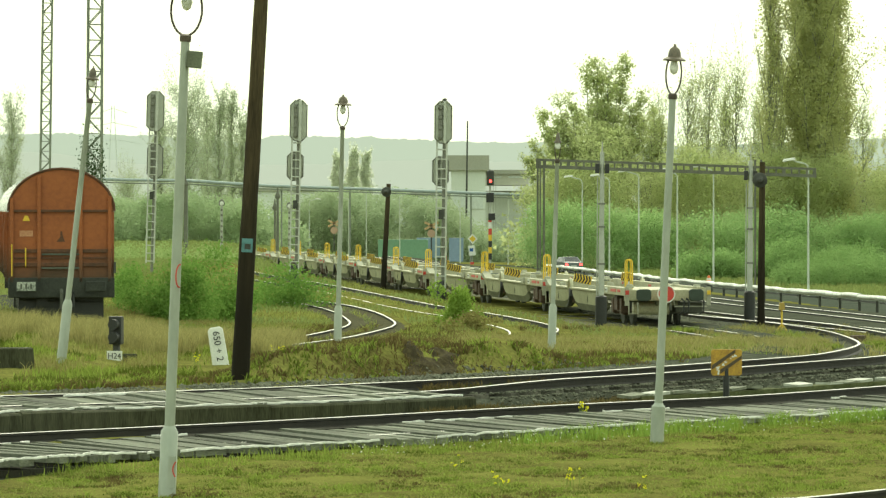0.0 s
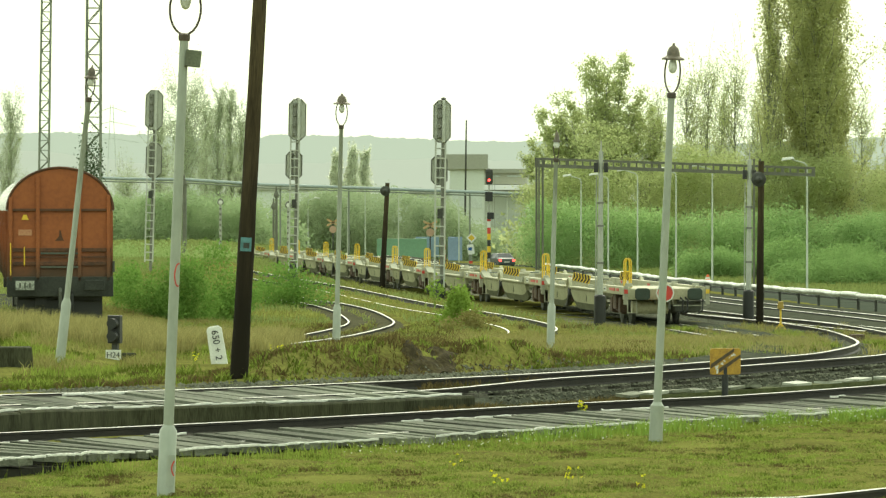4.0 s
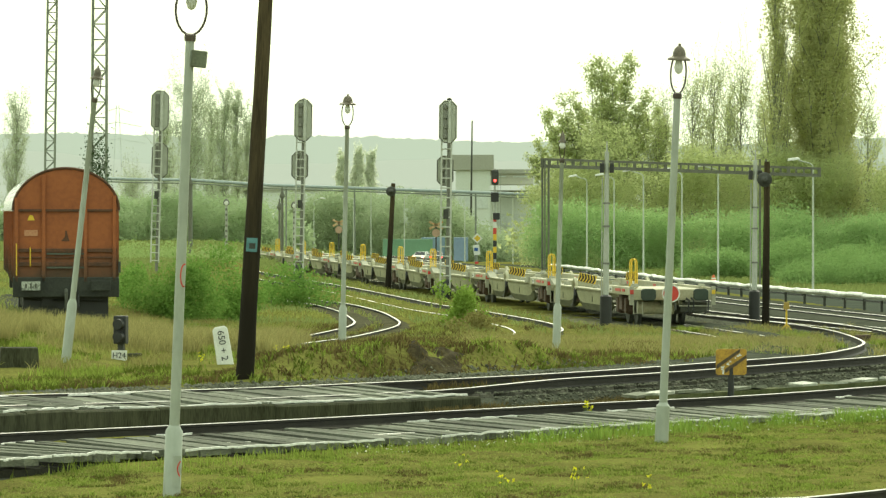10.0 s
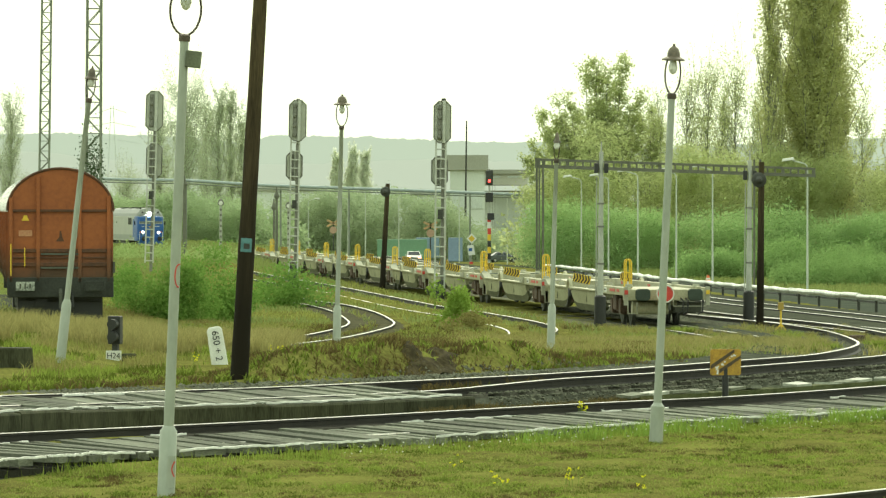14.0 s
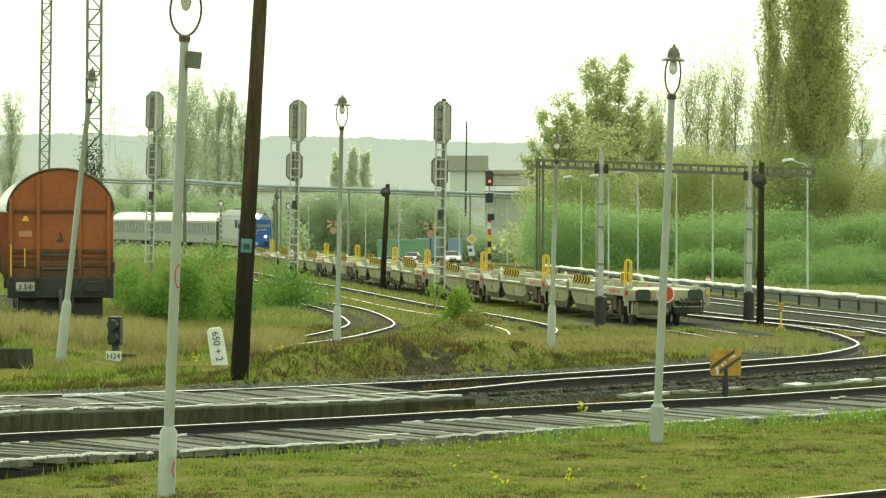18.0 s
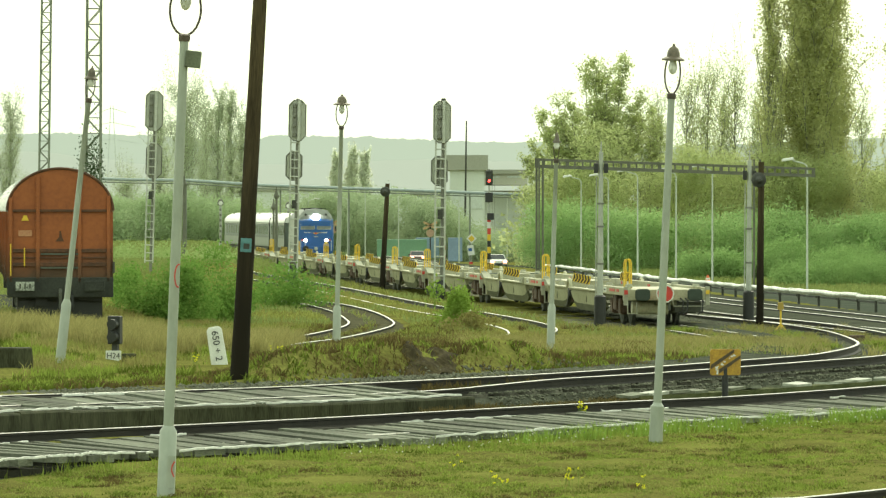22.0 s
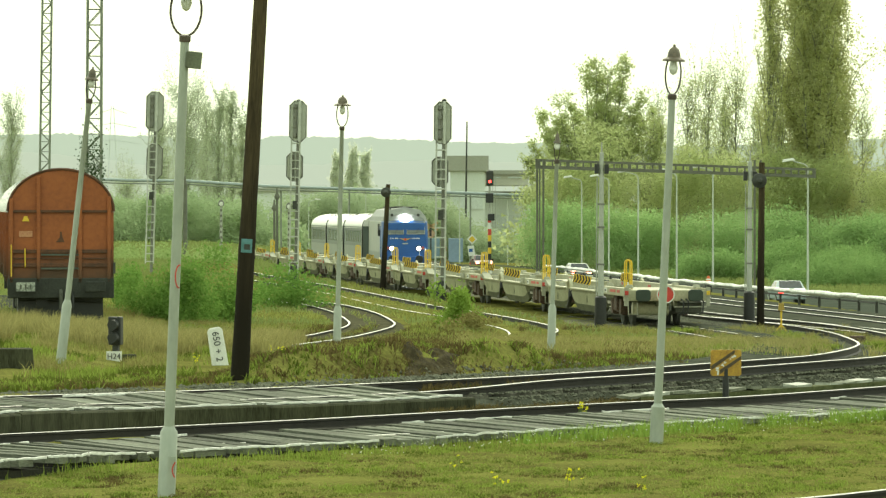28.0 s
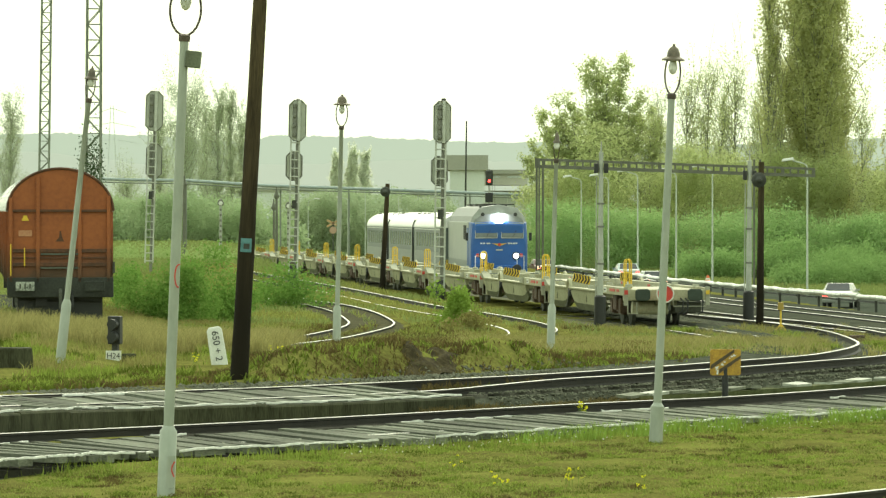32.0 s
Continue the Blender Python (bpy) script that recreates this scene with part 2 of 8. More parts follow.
# ---- mesh building ----
class Shape:
    """Collects vertices and faces; becomes one mesh."""

    def __init__(self):
        self.v, self.f = [], []

    def box(self, c, s, rz=0.0, rx=0.0, ry=0.0, taper=1.0):
        m = Matrix.Translation(c) @ Euler((radians(rx), radians(ry), radians(rz))).to_matrix().to_4x4()
        i = len(self.v)
        for z in (-0.5, 0.5):
            k = taper if z > 0 else 1.0
            for x, y in ((-0.5, -0.5), (0.5, -0.5), (0.5, 0.5), (-0.5, 0.5)):
                self.v.append(tuple(m @ Vector((x * s[0] * k, y * s[1] * k, z * s[2]))))
        self.f += [(i + 3, i + 2, i + 1, i), (i + 4, i + 5, i + 6, i + 7)]
        self.f += [(i + a, i + (a + 1) % 4, i + 4 + (a + 1) % 4, i + 4 + a) for a in range(4)]
        return self

    def cyl(self, p0, p1, r0, r1=None, n=10, caps=True):
        r1 = r0 if r1 is None else r1
        p0, p1 = Vector(p0), Vector(p1)
        q = (p1 - p0).to_track_quat("Z", "Y")
        i = len(self.v)
        for p, r in ((p0, r0), (p1, r1)):
            for k in range(n):
                a = math.tau * k / n
                self.v.append(tuple(p + q @ Vector((r * math.cos(a), r * math.sin(a), 0))))
        self.f += [(i + k, i + (k + 1) % n, i + n + (k + 1) % n, i + n + k) for k in range(n)]
        if caps:
            self.f += [tuple(range(i + n - 1, i - 1, -1)), tuple(range(i + n, i + 2 * n))]
        return self

    def lathe(self, prof, n=14, at=(0, 0, 0), axis="z"):
        i = len(self.v)
        for r, h in prof:
            for k in range(n):
                a = math.tau * k / n
                x, y = r * math.cos(a), r * math.sin(a)
                p = {"z": (x, y, h), "y": (x, h, y), "x": (h, x, y)}[axis]
                self.v.append((p[0] + at[0], p[1] + at[1], p[2] + at[2]))
        for j in range(len(prof) - 1):
            for k in range(n):
                self.f.append((i + j * n + k, i + j * n + (k + 1) % n, i + (j + 1) * n + (k + 1) % n, i + (j + 1) * n + k))
        self.f += [tuple(range(i + n - 1, i - 1, -1)), tuple(i + (len(prof) - 1) * n + k for k in range(n))]
        return self

    def tube(self, pts, r, n=6):
        """A bent bar through the points."""
        pts = [Vector(p) for p in pts]
        i = len(self.v)
        ring = None
        for k, p in enumerate(pts):
            d = (pts[min(k + 1, len(pts) - 1)] - pts[max(k - 1, 0)]).normalized()
            if k == 0 or k == len(pts) - 1:
                d = (pts[1] - pts[0] if k == 0 else pts[-1] - pts[-2]).normalized()
                if pts[0] == pts[-1]:
                    d = (pts[1] - pts[-2]).normalized()
            if ring is None:
                ring = d.orthogonal().normalized()
            ring = (ring - d * ring.dot(d)).normalized()
            other = d.cross(ring)
            for j in range(n):
                a = math.tau * j / n
                self.v.append(tuple(p + (ring * math.cos(a) + other * math.sin(a)) * r))
        for k in range(len(pts) - 1):
            self.f += [(i + k * n + j, i + k * n + (j + 1) % n, i + (k + 1) * n + (j + 1) % n, i + (k + 1) * n + j) for j in range(n)]
        e = i + (len(pts) - 1) * n
        self.f += [tuple(range(i + n - 1, i - 1, -1)), tuple(range(e, e + n))]
        return self

    def prism(self, outline, y0, y1):
        """An outline of (x, z), drawn out from y0 to y1."""
        i, n = len(self.v), len(outline)
        for y in (y0, y1):
            self.v += [(x, y, z) for x, z in outline]
        self.f += [(i + k, i + (k + 1) % n, i + n + (k + 1) % n, i + n + k) for k in range(n)]
        self.f += [tuple(range(i + n - 1, i - 1, -1)), tuple(range(i + n, i + 2 * n))]
        return self

    def sweep(self, pts, prof, closed=True):
        """A profile of (side, up) along a way of points."""
        i, n = len(self.v), len(prof)
        for k, p in enumerate(pts):
            a, b = Vector(pts[max(k - 1, 0)]), Vector(pts[min(k + 1, len(pts) - 1)])
            d = (b - a)
            side = Vector((d.y, -d.x, 0)).normalized()
            for s, u in prof:
                self.v.append(tuple(Vector(p) + side * s + Vector((0, 0, u))))
        m = n if closed else n - 1
        for k in range(len(pts) - 1):
            for j in range(m):
                self.f.append((i + k * n + j, i + k * n + (j + 1) % n, i + (k + 1) * n + (j + 1) % n, i + (k + 1) * n + j))
        if closed:
            self.f += [tuple(range(i + n)[i:]), tuple(range(i + (len(pts) - 1) * n, i + len(pts) * n))[::-1]]
        return self

    def quad(self, *p):
        i = len(self.v)
        self.v += [tuple(q) for q in p]
        self.f.append(tuple(range(i, i + len(p))))
        return self

    def mesh(self, name):
        me = bpy.data.meshes.new(name)
        me.from_pydata(self.v, [], self.f)
        bm = bmesh.new()
        bm.from_mesh(me)
        bmesh.ops.recalc_face_normals(bm, faces=bm.faces)
        bm.to_mesh(me)
        bm.free()
        return me


def part(name, shape, material, parent=None, label="", m=None, smooth=False, bevel=0.0):
    """One mesh object under a thing or a part, in its space."""
    me = shape.mesh(name) if isinstance(shape, Shape) else shape
    if not me.materials:
        me.materials.append(material)
    ob = new(name, me)
    ob.parent = parent
    if m is not None:
        ob.matrix_basis = m
    if smooth:
        me.polygons.foreach_set("use_smooth", [True] * len(me.polygons))
        me.set_sharp_from_angle(angle=radians(40))
    if bevel:
        b = ob.modifiers.new("bevel", "BEVEL")
        b.width, b.segments, b.limit_method = bevel, 2, "ANGLE"
    if label:
        tagged(ob, label)
    return ob


def thing(name, m, label, category, group="", kind=""):
    ob = new(name)
    ob.empty_display_size = 0.1
    ob.matrix_basis = m
    return tagged(ob, label, category, group, kind)


def raw_mesh(name, verts, faces_flat, size, material):
    """A mesh from arrays: all faces of one size."""
    me = bpy.data.meshes.new(name)
    nf = len(faces_flat) // size
    me.vertices.add(len(verts))
    me.vertices.foreach_set("co", np.asarray(verts, dtype=np.float32).ravel())
    me.loops.add(nf * size)
    me.loops.foreach_set("vertex_index", np.asarray(faces_flat, dtype=np.int32))
    me.polygons.add(nf)
    me.polygons.foreach_set("loop_start", np.arange(0, nf * size, size, dtype=np.int32))
    me.update(calc_edges=True)
    me.materials.append(material)
    return me


def leaf_mesh(name, centres, size, material, rng, flat=0.0, far=False):
    """Many small leaf-shaped quads at the centres, turned at random; far leaves are plain triangles."""
    n = len(centres)
    a = rng.normal(size=(n, 3))
    b = rng.normal(size=(n, 3))
    a[:, 2] *= 1 - flat
    a /= np.linalg.norm(a, axis=1, keepdims=True) + 1e-9
    b -= a * (a * b).sum(1, keepdims=True)
    b /= np.linalg.norm(b, axis=1, keepdims=True) + 1e-9
    s = size * rng.uniform(0.55, 1.3, (n, 1))
    if far:
        v = np.stack([centres - a * s * 0.5, centres + a * s * 0.35 + b * s * 0.38, centres + a * s * 0.35 - b * s * 0.38], 1).reshape(-1, 3)
        return raw_mesh(name, v, np.arange(3 * n), 3, material)
    v = np.stack([centres - a * s * 0.5, centres + b * s * 0.3, centres + a * s * 0.5, centres - b * s * 0.3], 1).reshape(-1, 3)
    return raw_mesh(name, v, np.arange(4 * n), 4, material)


def smooth(a, b, v):
    t = np.clip((v - a) / (b - a), 0, 1)
    return t * t * (3 - 2 * t)


def track_line(x):
    """Depth of the front track's far rail."""
    return 67.5 + (x + 6.6) * 1.19 + 0.0035 * (x + 6.6) ** 2


def yard_edge(y):
    """The right edge of the rail yard."""
    return np.where(y < 300, 17.5 - (y - 160) * 0.082, np.where(y < 420, 6.02 - (y - 300) * 0.15, -11.98 - (y - 420) * 0.13))


def road_level(y):
    return -1.8 - 4.2 * np.clip((y - 460) / 400, 0, 1)


def ground_z(x, y):
    """Height of the ground."""
    d = y - track_line(x)
    n = 0.13 + 0.22 * smooth(-0.3, 0.3, d) + 0.3 * smooth(4.2, 6.2, d) + 0.1 * smooth(6, 9, d)
    n = np.where(d > 4, n * (1 - smooth(95, 140, y)), n * (1 - smooth(110, 150, y)))
    bank = 1 - smooth(300, 330, y)
    n = n + 0.25 * smooth(-6.2, -8.2, x) * smooth(78, 95, y) * (1 - smooth(125, 165, y)) + 0.45 * smooth(-8.5, -11.5, x) * smooth(95, 130, y) * bank
    lump = 1 + 0.16 * (np.sin(2.3 * x + 0.7 * y) + 0.7 * np.sin(4.1 * x - 1.9 * y + 1) + 0.6 * np.sin(6.7 * x + 3.1 * y + 2))
    n = n + 0.50 * lump * smooth(10.3, 11.9, d) * (1 - smooth(12.2, 16.5, d)) * smooth(-4.4, -2.6, x) * (1 - smooth(1.0, 3.2, x))
    r = smooth(yard_edge(y) - 0.3, yard_edge(y) + 2.2, x) * smooth(120, 150, y)
    return n * (1 - r) + road_level(y) * r + road_level(y) * smooth(560, 640, y) * (1 - r)


def gz(x, y):
    return float(ground_z(np.float64(x), np.float64(y)))


def spline(pts, step=1.0):
    """A smooth way through the points (Catmull-Rom), as points about a step apart."""
    p = [Vector(q) for q in pts]
    p = [p[0] * 2 - p[1]] + p + [p[-1] * 2 - p[-2]]
    out = []
    for i in range(1, len(p) - 2):
        n = max(2, int((p[i + 1] - p[i]).length / step))
        for k in range(n):
            t = k / n
            out.append(0.5 * (2 * p[i] + (p[i + 1] - p[i - 1]) * t + (2 * p[i - 1] - 5 * p[i] + 4 * p[i + 1] - p[i + 2]) * t * t + (3 * p[i] - p[i - 1] - 3 * p[i + 1] + p[i + 2]) * t ** 3))
    return out + [p[-2]]


# ---- ground, far hills, road ----
def make_ground():
    xs = np.unique(np.concatenate([np.linspace(-4000, -200, 14), np.linspace(-200, -30, 30), np.linspace(-30, 30, 150), np.linspace(30, 200, 30), np.linspace(200, 4000, 14)]))
    ys = np.unique(np.concatenate([np.linspace(-400, 20, 8), np.linspace(20, 50, 8), np.linspace(50, 100, 130), np.linspace(100, 320, 140), np.linspace(320, 900, 60), np.linspace(900, 4800, 20)]))
    gx, gy = np.meshgrid(xs, ys)
    z = ground_z(gx, gy)
    near = (gy > 45) & (gy < 200)
    bumps = np.array([[noise.noise(Vector((x * 0.9, y * 0.5, 0))) for x in xs] for y in ys])
    z = z + np.where(near, 0.05 * bumps, 0.0)
    d = gy - track_line(gx)
    z = np.where((gx < 10) & (d > -2.5) & (d < 0.5) & (gy < 95), np.minimum(z, 0.06), z)      # hollow under the front deck
    xt = np.interp(gy, [p.y for p in reversed(WAY_T)], [p.x for p in reversed(WAY_T)])
    z = z - 0.52 * (1 - smooth(2.4, 4.2, np.abs(gx - xt))) * smooth(185, 225, gy) * (1 - smooth(560, 640, gy))      # lowered along the train's track to fit the camera's view
    xf = np.interp(gy, [p.y for p in reversed(WAY_F)], [p.x for p in reversed(WAY_F)])
    z = z - 0.40 * (1 - smooth(2.4, 5.0, np.abs(gx - xf))) * smooth(165, 290, gy) * (1 - smooth(320, 360, gy)) * (z > -0.2)      # lowered along the siding to fit the camera's view
    nx = len(xs)
    idx = np.arange(len(xs) * len(ys)).reshape(len(ys), nx)
    faces = np.stack([idx[:-1, :-1], idx[:-1, 1:], idx[1:, 1:], idx[1:, :-1]], -1).reshape(-1)
    me = raw_mesh("ground", np.stack([gx, gy, z], -1).reshape(-1, 3), faces, 4, M_TURF)
    me.polygons.foreach_set("use_smooth", [True] * len(me.polygons))
    tagged(new("ground", me), "mossy turf with dry brown patches", "ground", kind="structure")


def make_hills():
    """Two far ridges behind the place; their glow stands in for haze."""
    for name, y, base, pts in (("hill", 2600, 20, [(-700, 46), (-300, 47), (-190, 47), (-120, 43), (-95, 46), (-40, 45), (40, 42), (60, 43), (140, 40), (300, 46), (700, 50)]),
                               ("hill", 2100, 10, [(-600, 30), (-250, 33), (-120, 24), (0, 27), (150, 22), (600, 30)])):
        s = Shape()
        line = spline([(x, y, z) for x, z in pts], 1.5 if y > 2500 else 6)
        for a, b in zip(line[:-1], line[1:]):
            ra, rb = (1.1 * noise.noise((p.x * 0.08, 0, y)) + 1.0 * noise.noise((p.x * 0.33, 4, y)) + 0.5 * noise.noise((p.x * 0.9, 8, y)) for p in (a, b))
            s.quad((a.x, y, -60), (b.x, y, -60), (b.x, y, b.z + rb), (a.x, y, a.z + ra))
            s.quad((a.x, y, a.z + ra), (b.x, y, b.z + rb), (b.x, y + 500, b.z + rb - 20), (a.x, y + 500, a.z + ra - 20))
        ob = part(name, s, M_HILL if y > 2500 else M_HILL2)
        tagged(ob, "long wooded hill, its pale glow painted as rain haze", "hill", kind="structure")


def offset(line, d, dz=0.0):
    out = []
    for k, p in enumerate(line):
        a, b = line[max(k - 1, 0)], line[min(k + 1, len(line) - 1)]
        t = (b - a)
        side = Vector((t.y, -t.x, 0)).normalized()
        out.append(p + side * d + Vector((0, 0, dz)))
    return out


RAIL = [(-0.036, -0.005), (0.036, -0.005), (0.036, -0.04), (0.012, -0.05), (0.012, -0.13), (0.065, -0.16), (-0.065, -0.16), (-0.012, -0.13), (-0.012, -0.05), (-0.036, -0.04)]
HEAD = [(-0.034, -0.004), (-0.024, 0.004), (0.024, 0.004), (0.034, -0.004)]


def rail_track(label, line, cross=0.0, bed=True, dirt=False, gauge=1.5, sleepers=(0, 0), sink=0.0, wide=1.3, near=0.0, rise=0.0, stone=None):
    """Two rails beside a way of points (the first rail), on a ballast bed, with sleepers on a stretch of it."""
    t = thing("railway_track", Matrix(), label, "railway track", kind="structure")
    second = [p + Vector((0, 0, rise * float(smooth(-0.5, 2.5, p.x)))) for p in offset(line, gauge, cross)]
    for way in (line, second):
        r = part("rail", Shape().sweep(way, RAIL), M_RAIL, t)
        part("rail_head", Shape().sweep(way, HEAD), M_RAILTOP, r, "bright worn rail head")
    mid = offset(line, gauge / 2, cross / 2)
    if bed:
        part("ballast_bed", Shape().sweep(mid, [(-wide - 0.6, -0.42), (-wide, -0.165 - sink), (near or wide, -0.165 - sink + cross * 0.4), ((near or wide) + (0.3 if near else 0.6), -0.42)], False), stone or M_BALLAST, t, "dark grey crushed stone")
    if dirt:
        part("soil_bed", Shape().sweep(mid, [(-1.15, -0.15), (-0.8, -0.075), (0.8, -0.075), (1.15, -0.15)], False), M_DIRT, t, "dark wet soil between the rails")
    a, b = sleepers
    if b > a:
        me = Shape().box((0, 0, 0), (0.24, 2.3, 0.14)).mesh("sleeper")
        me.materials.append(M_SLEEPER)
        run, k = 0.0, 0
        for p, q in zip(mid[:-1], mid[1:]):
            run += (q - p).length
            if a <= p.x <= b and run > 0.62:
                run = 0.0
                part("sleeper", me, None, t, m=pose(p.x, p.y, p.z - 0.21, math.degrees(math.atan2(-cross * (rise == 0), gauge)), 0, math.degrees(math.atan2(q.y - p.y, q.x - p.x))))
    return t, line, second


# way of the passenger train, from far to near
WAY_T = spline([(-88.92, 677.7, -0.22), (-63.77, 592.0, -0.29), (-48.67, 541.6, -0.34), (-36.43, 505.5, -0.39), (-29.92, 483.6, -0.42), (-22.58, 457.6, -0.46), (-16.00, 423.0, -0.50), (-12.10, 392.0, -0.50), (-9.20, 362.0, -0.50), (-6.40, 333.0, -0.47), (-2.40, 291.0, -0.39), (0.30, 263.0, -0.34), (2.95, 235.0, -0.32), (6.40, 201.0, -0.22), (10.10, 168.0, 0.00), (13.78, 139.3, 0.12)], 2.0)
# siding of the flat wagons
WAY_F = spline([(-11.5, 315, -0.34), (-6.8, 276, -0.29), (-3.6, 248, -0.24), (-1.8, 233, -0.21), (0.15, 211, -0.15), (2.4, 192.6, -0.08), (4.8, 171, 0.0), (7.44, 148, 0.05), (8.4, 137, 0.12), (8.3, 127, 0.3)], 1.0)
make_ground()
make_hills()

WAY_A = spline([(-10.16, 67.50, 1.01), (-8.65, 70.30, 0.95), (-7.23, 73.80, 0.86), (-5.11, 75.85, 0.84), (-2.78, 78.25, 0.83), (-0.24, 81.35, 0.83), (2.73, 85.40, 0.84), (6.00, 90.55, 0.88), (7.40, 92.75, 0.90), (8.19, 94.70, 0.93), (8.98, 98.65, 0.92), (9.75, 106.85, 0.80), (11.74, 136.75, 0.19), (11.41, 143.10, 0.18), (10.64, 149.55, 0.18), (9.25, 158.75, 0.15), (8.15, 168.90, 0.10), (6.43, 179.80, 0.08)], 0.7)
WAY_B = spline([(-9.26, 61.50, 0.72), (-7.95, 64.60, 0.62), (-6.72, 68.55, 0.50), (-2.59, 72.95, 0.50), (2.43, 79.10, 0.50), (5.43, 82.60, 0.49), (8.55, 87.20, 0.50), (10.32, 90.10, 0.50)], 0.7)
rail_track("curving main track with shiny rail heads", WAY_A, -0.1, sleepers=(-0.9, 14), near=1.2, rise=0.1)
rail_track("front track with shiny rail heads beside a timber crossing deck", WAY_B, -0.21, sleepers=(9.6, 12), sink=0.1)
shoulder = part("ballast_shoulder", Shape().sweep([p for p in WAY_A if p.x < 11.5], [(-2.5, -0.12), (-2.2, -0.07), (-1.6, -0.10), (-1.2, -0.19)], False), M_BALLAST)
tagged(shoulder, "dark crushed stone shoulder of the main track", "ballast", kind="structure")
WAY_FAR = offset(WAY_F, 0.75)
rail_track("siding under the flat wagons", WAY_FAR, 0, gauge=-1.5, wide=0.9, sink=-0.10)
gravel = part("oily_bed", Shape().sweep([p for p in WAY_F if p.y > 147], [(-2.7, -0.30), (-2.2, -0.02), (2.2, -0.02), (2.7, -0.30)], False), M_GRAVELBED)
tagged(gravel, "brownish-green gravel under the flat wagons", "ballast", kind="structure")
rail_track("overgrown siding curving away", spline([(-5.96, 191.60, 0.14), (-5.27, 185.70, 0.14), (-3.94, 179.05, 0.14), (-2.61, 167.15, 0.14), (-1.82, 155.10, 0.14), (-1.61, 148.20, 0.14), (-1.92, 141.90, 0.14), (-2.81, 127.60, 0.28), (-3.68, 103.70, 0.78)], 0.5), 0, False, True)
rail_track("overgrown siding beside the flat wagons", spline([(-20.32, 358.10, 0.14), (-10.35, 249.30, 0.44), (-4.80, 218.00, 0.14), (-0.49, 179.05, 0.14), (1.56, 164.40, 0.14), (3.21, 150.40, 0.14), (3.58, 141.90, 0.14), (3.15, 135.45, 0.14)], 0.7), -0.12, False)
rail_track("outer yard track", spline([(18.15, 134.0, 0.15), (17.05, 143.5, 0.15), (16.00, 153.10, 0.15), (15.47, 157.90, 0.15), (11.40, 192.35, 0.15), (2.0, 290, 0.15), (-4.5, 362, 0.15)], 1.5), 0.0, gauge=-1.5, wide=2.4, sink=-0.11)

rail_track("main track of the passenger train", [p + Vector((-0.75, 0, 0)) for p in WAY_T], 0, gauge=-1.5, wide=2.6, sink=-0.11)


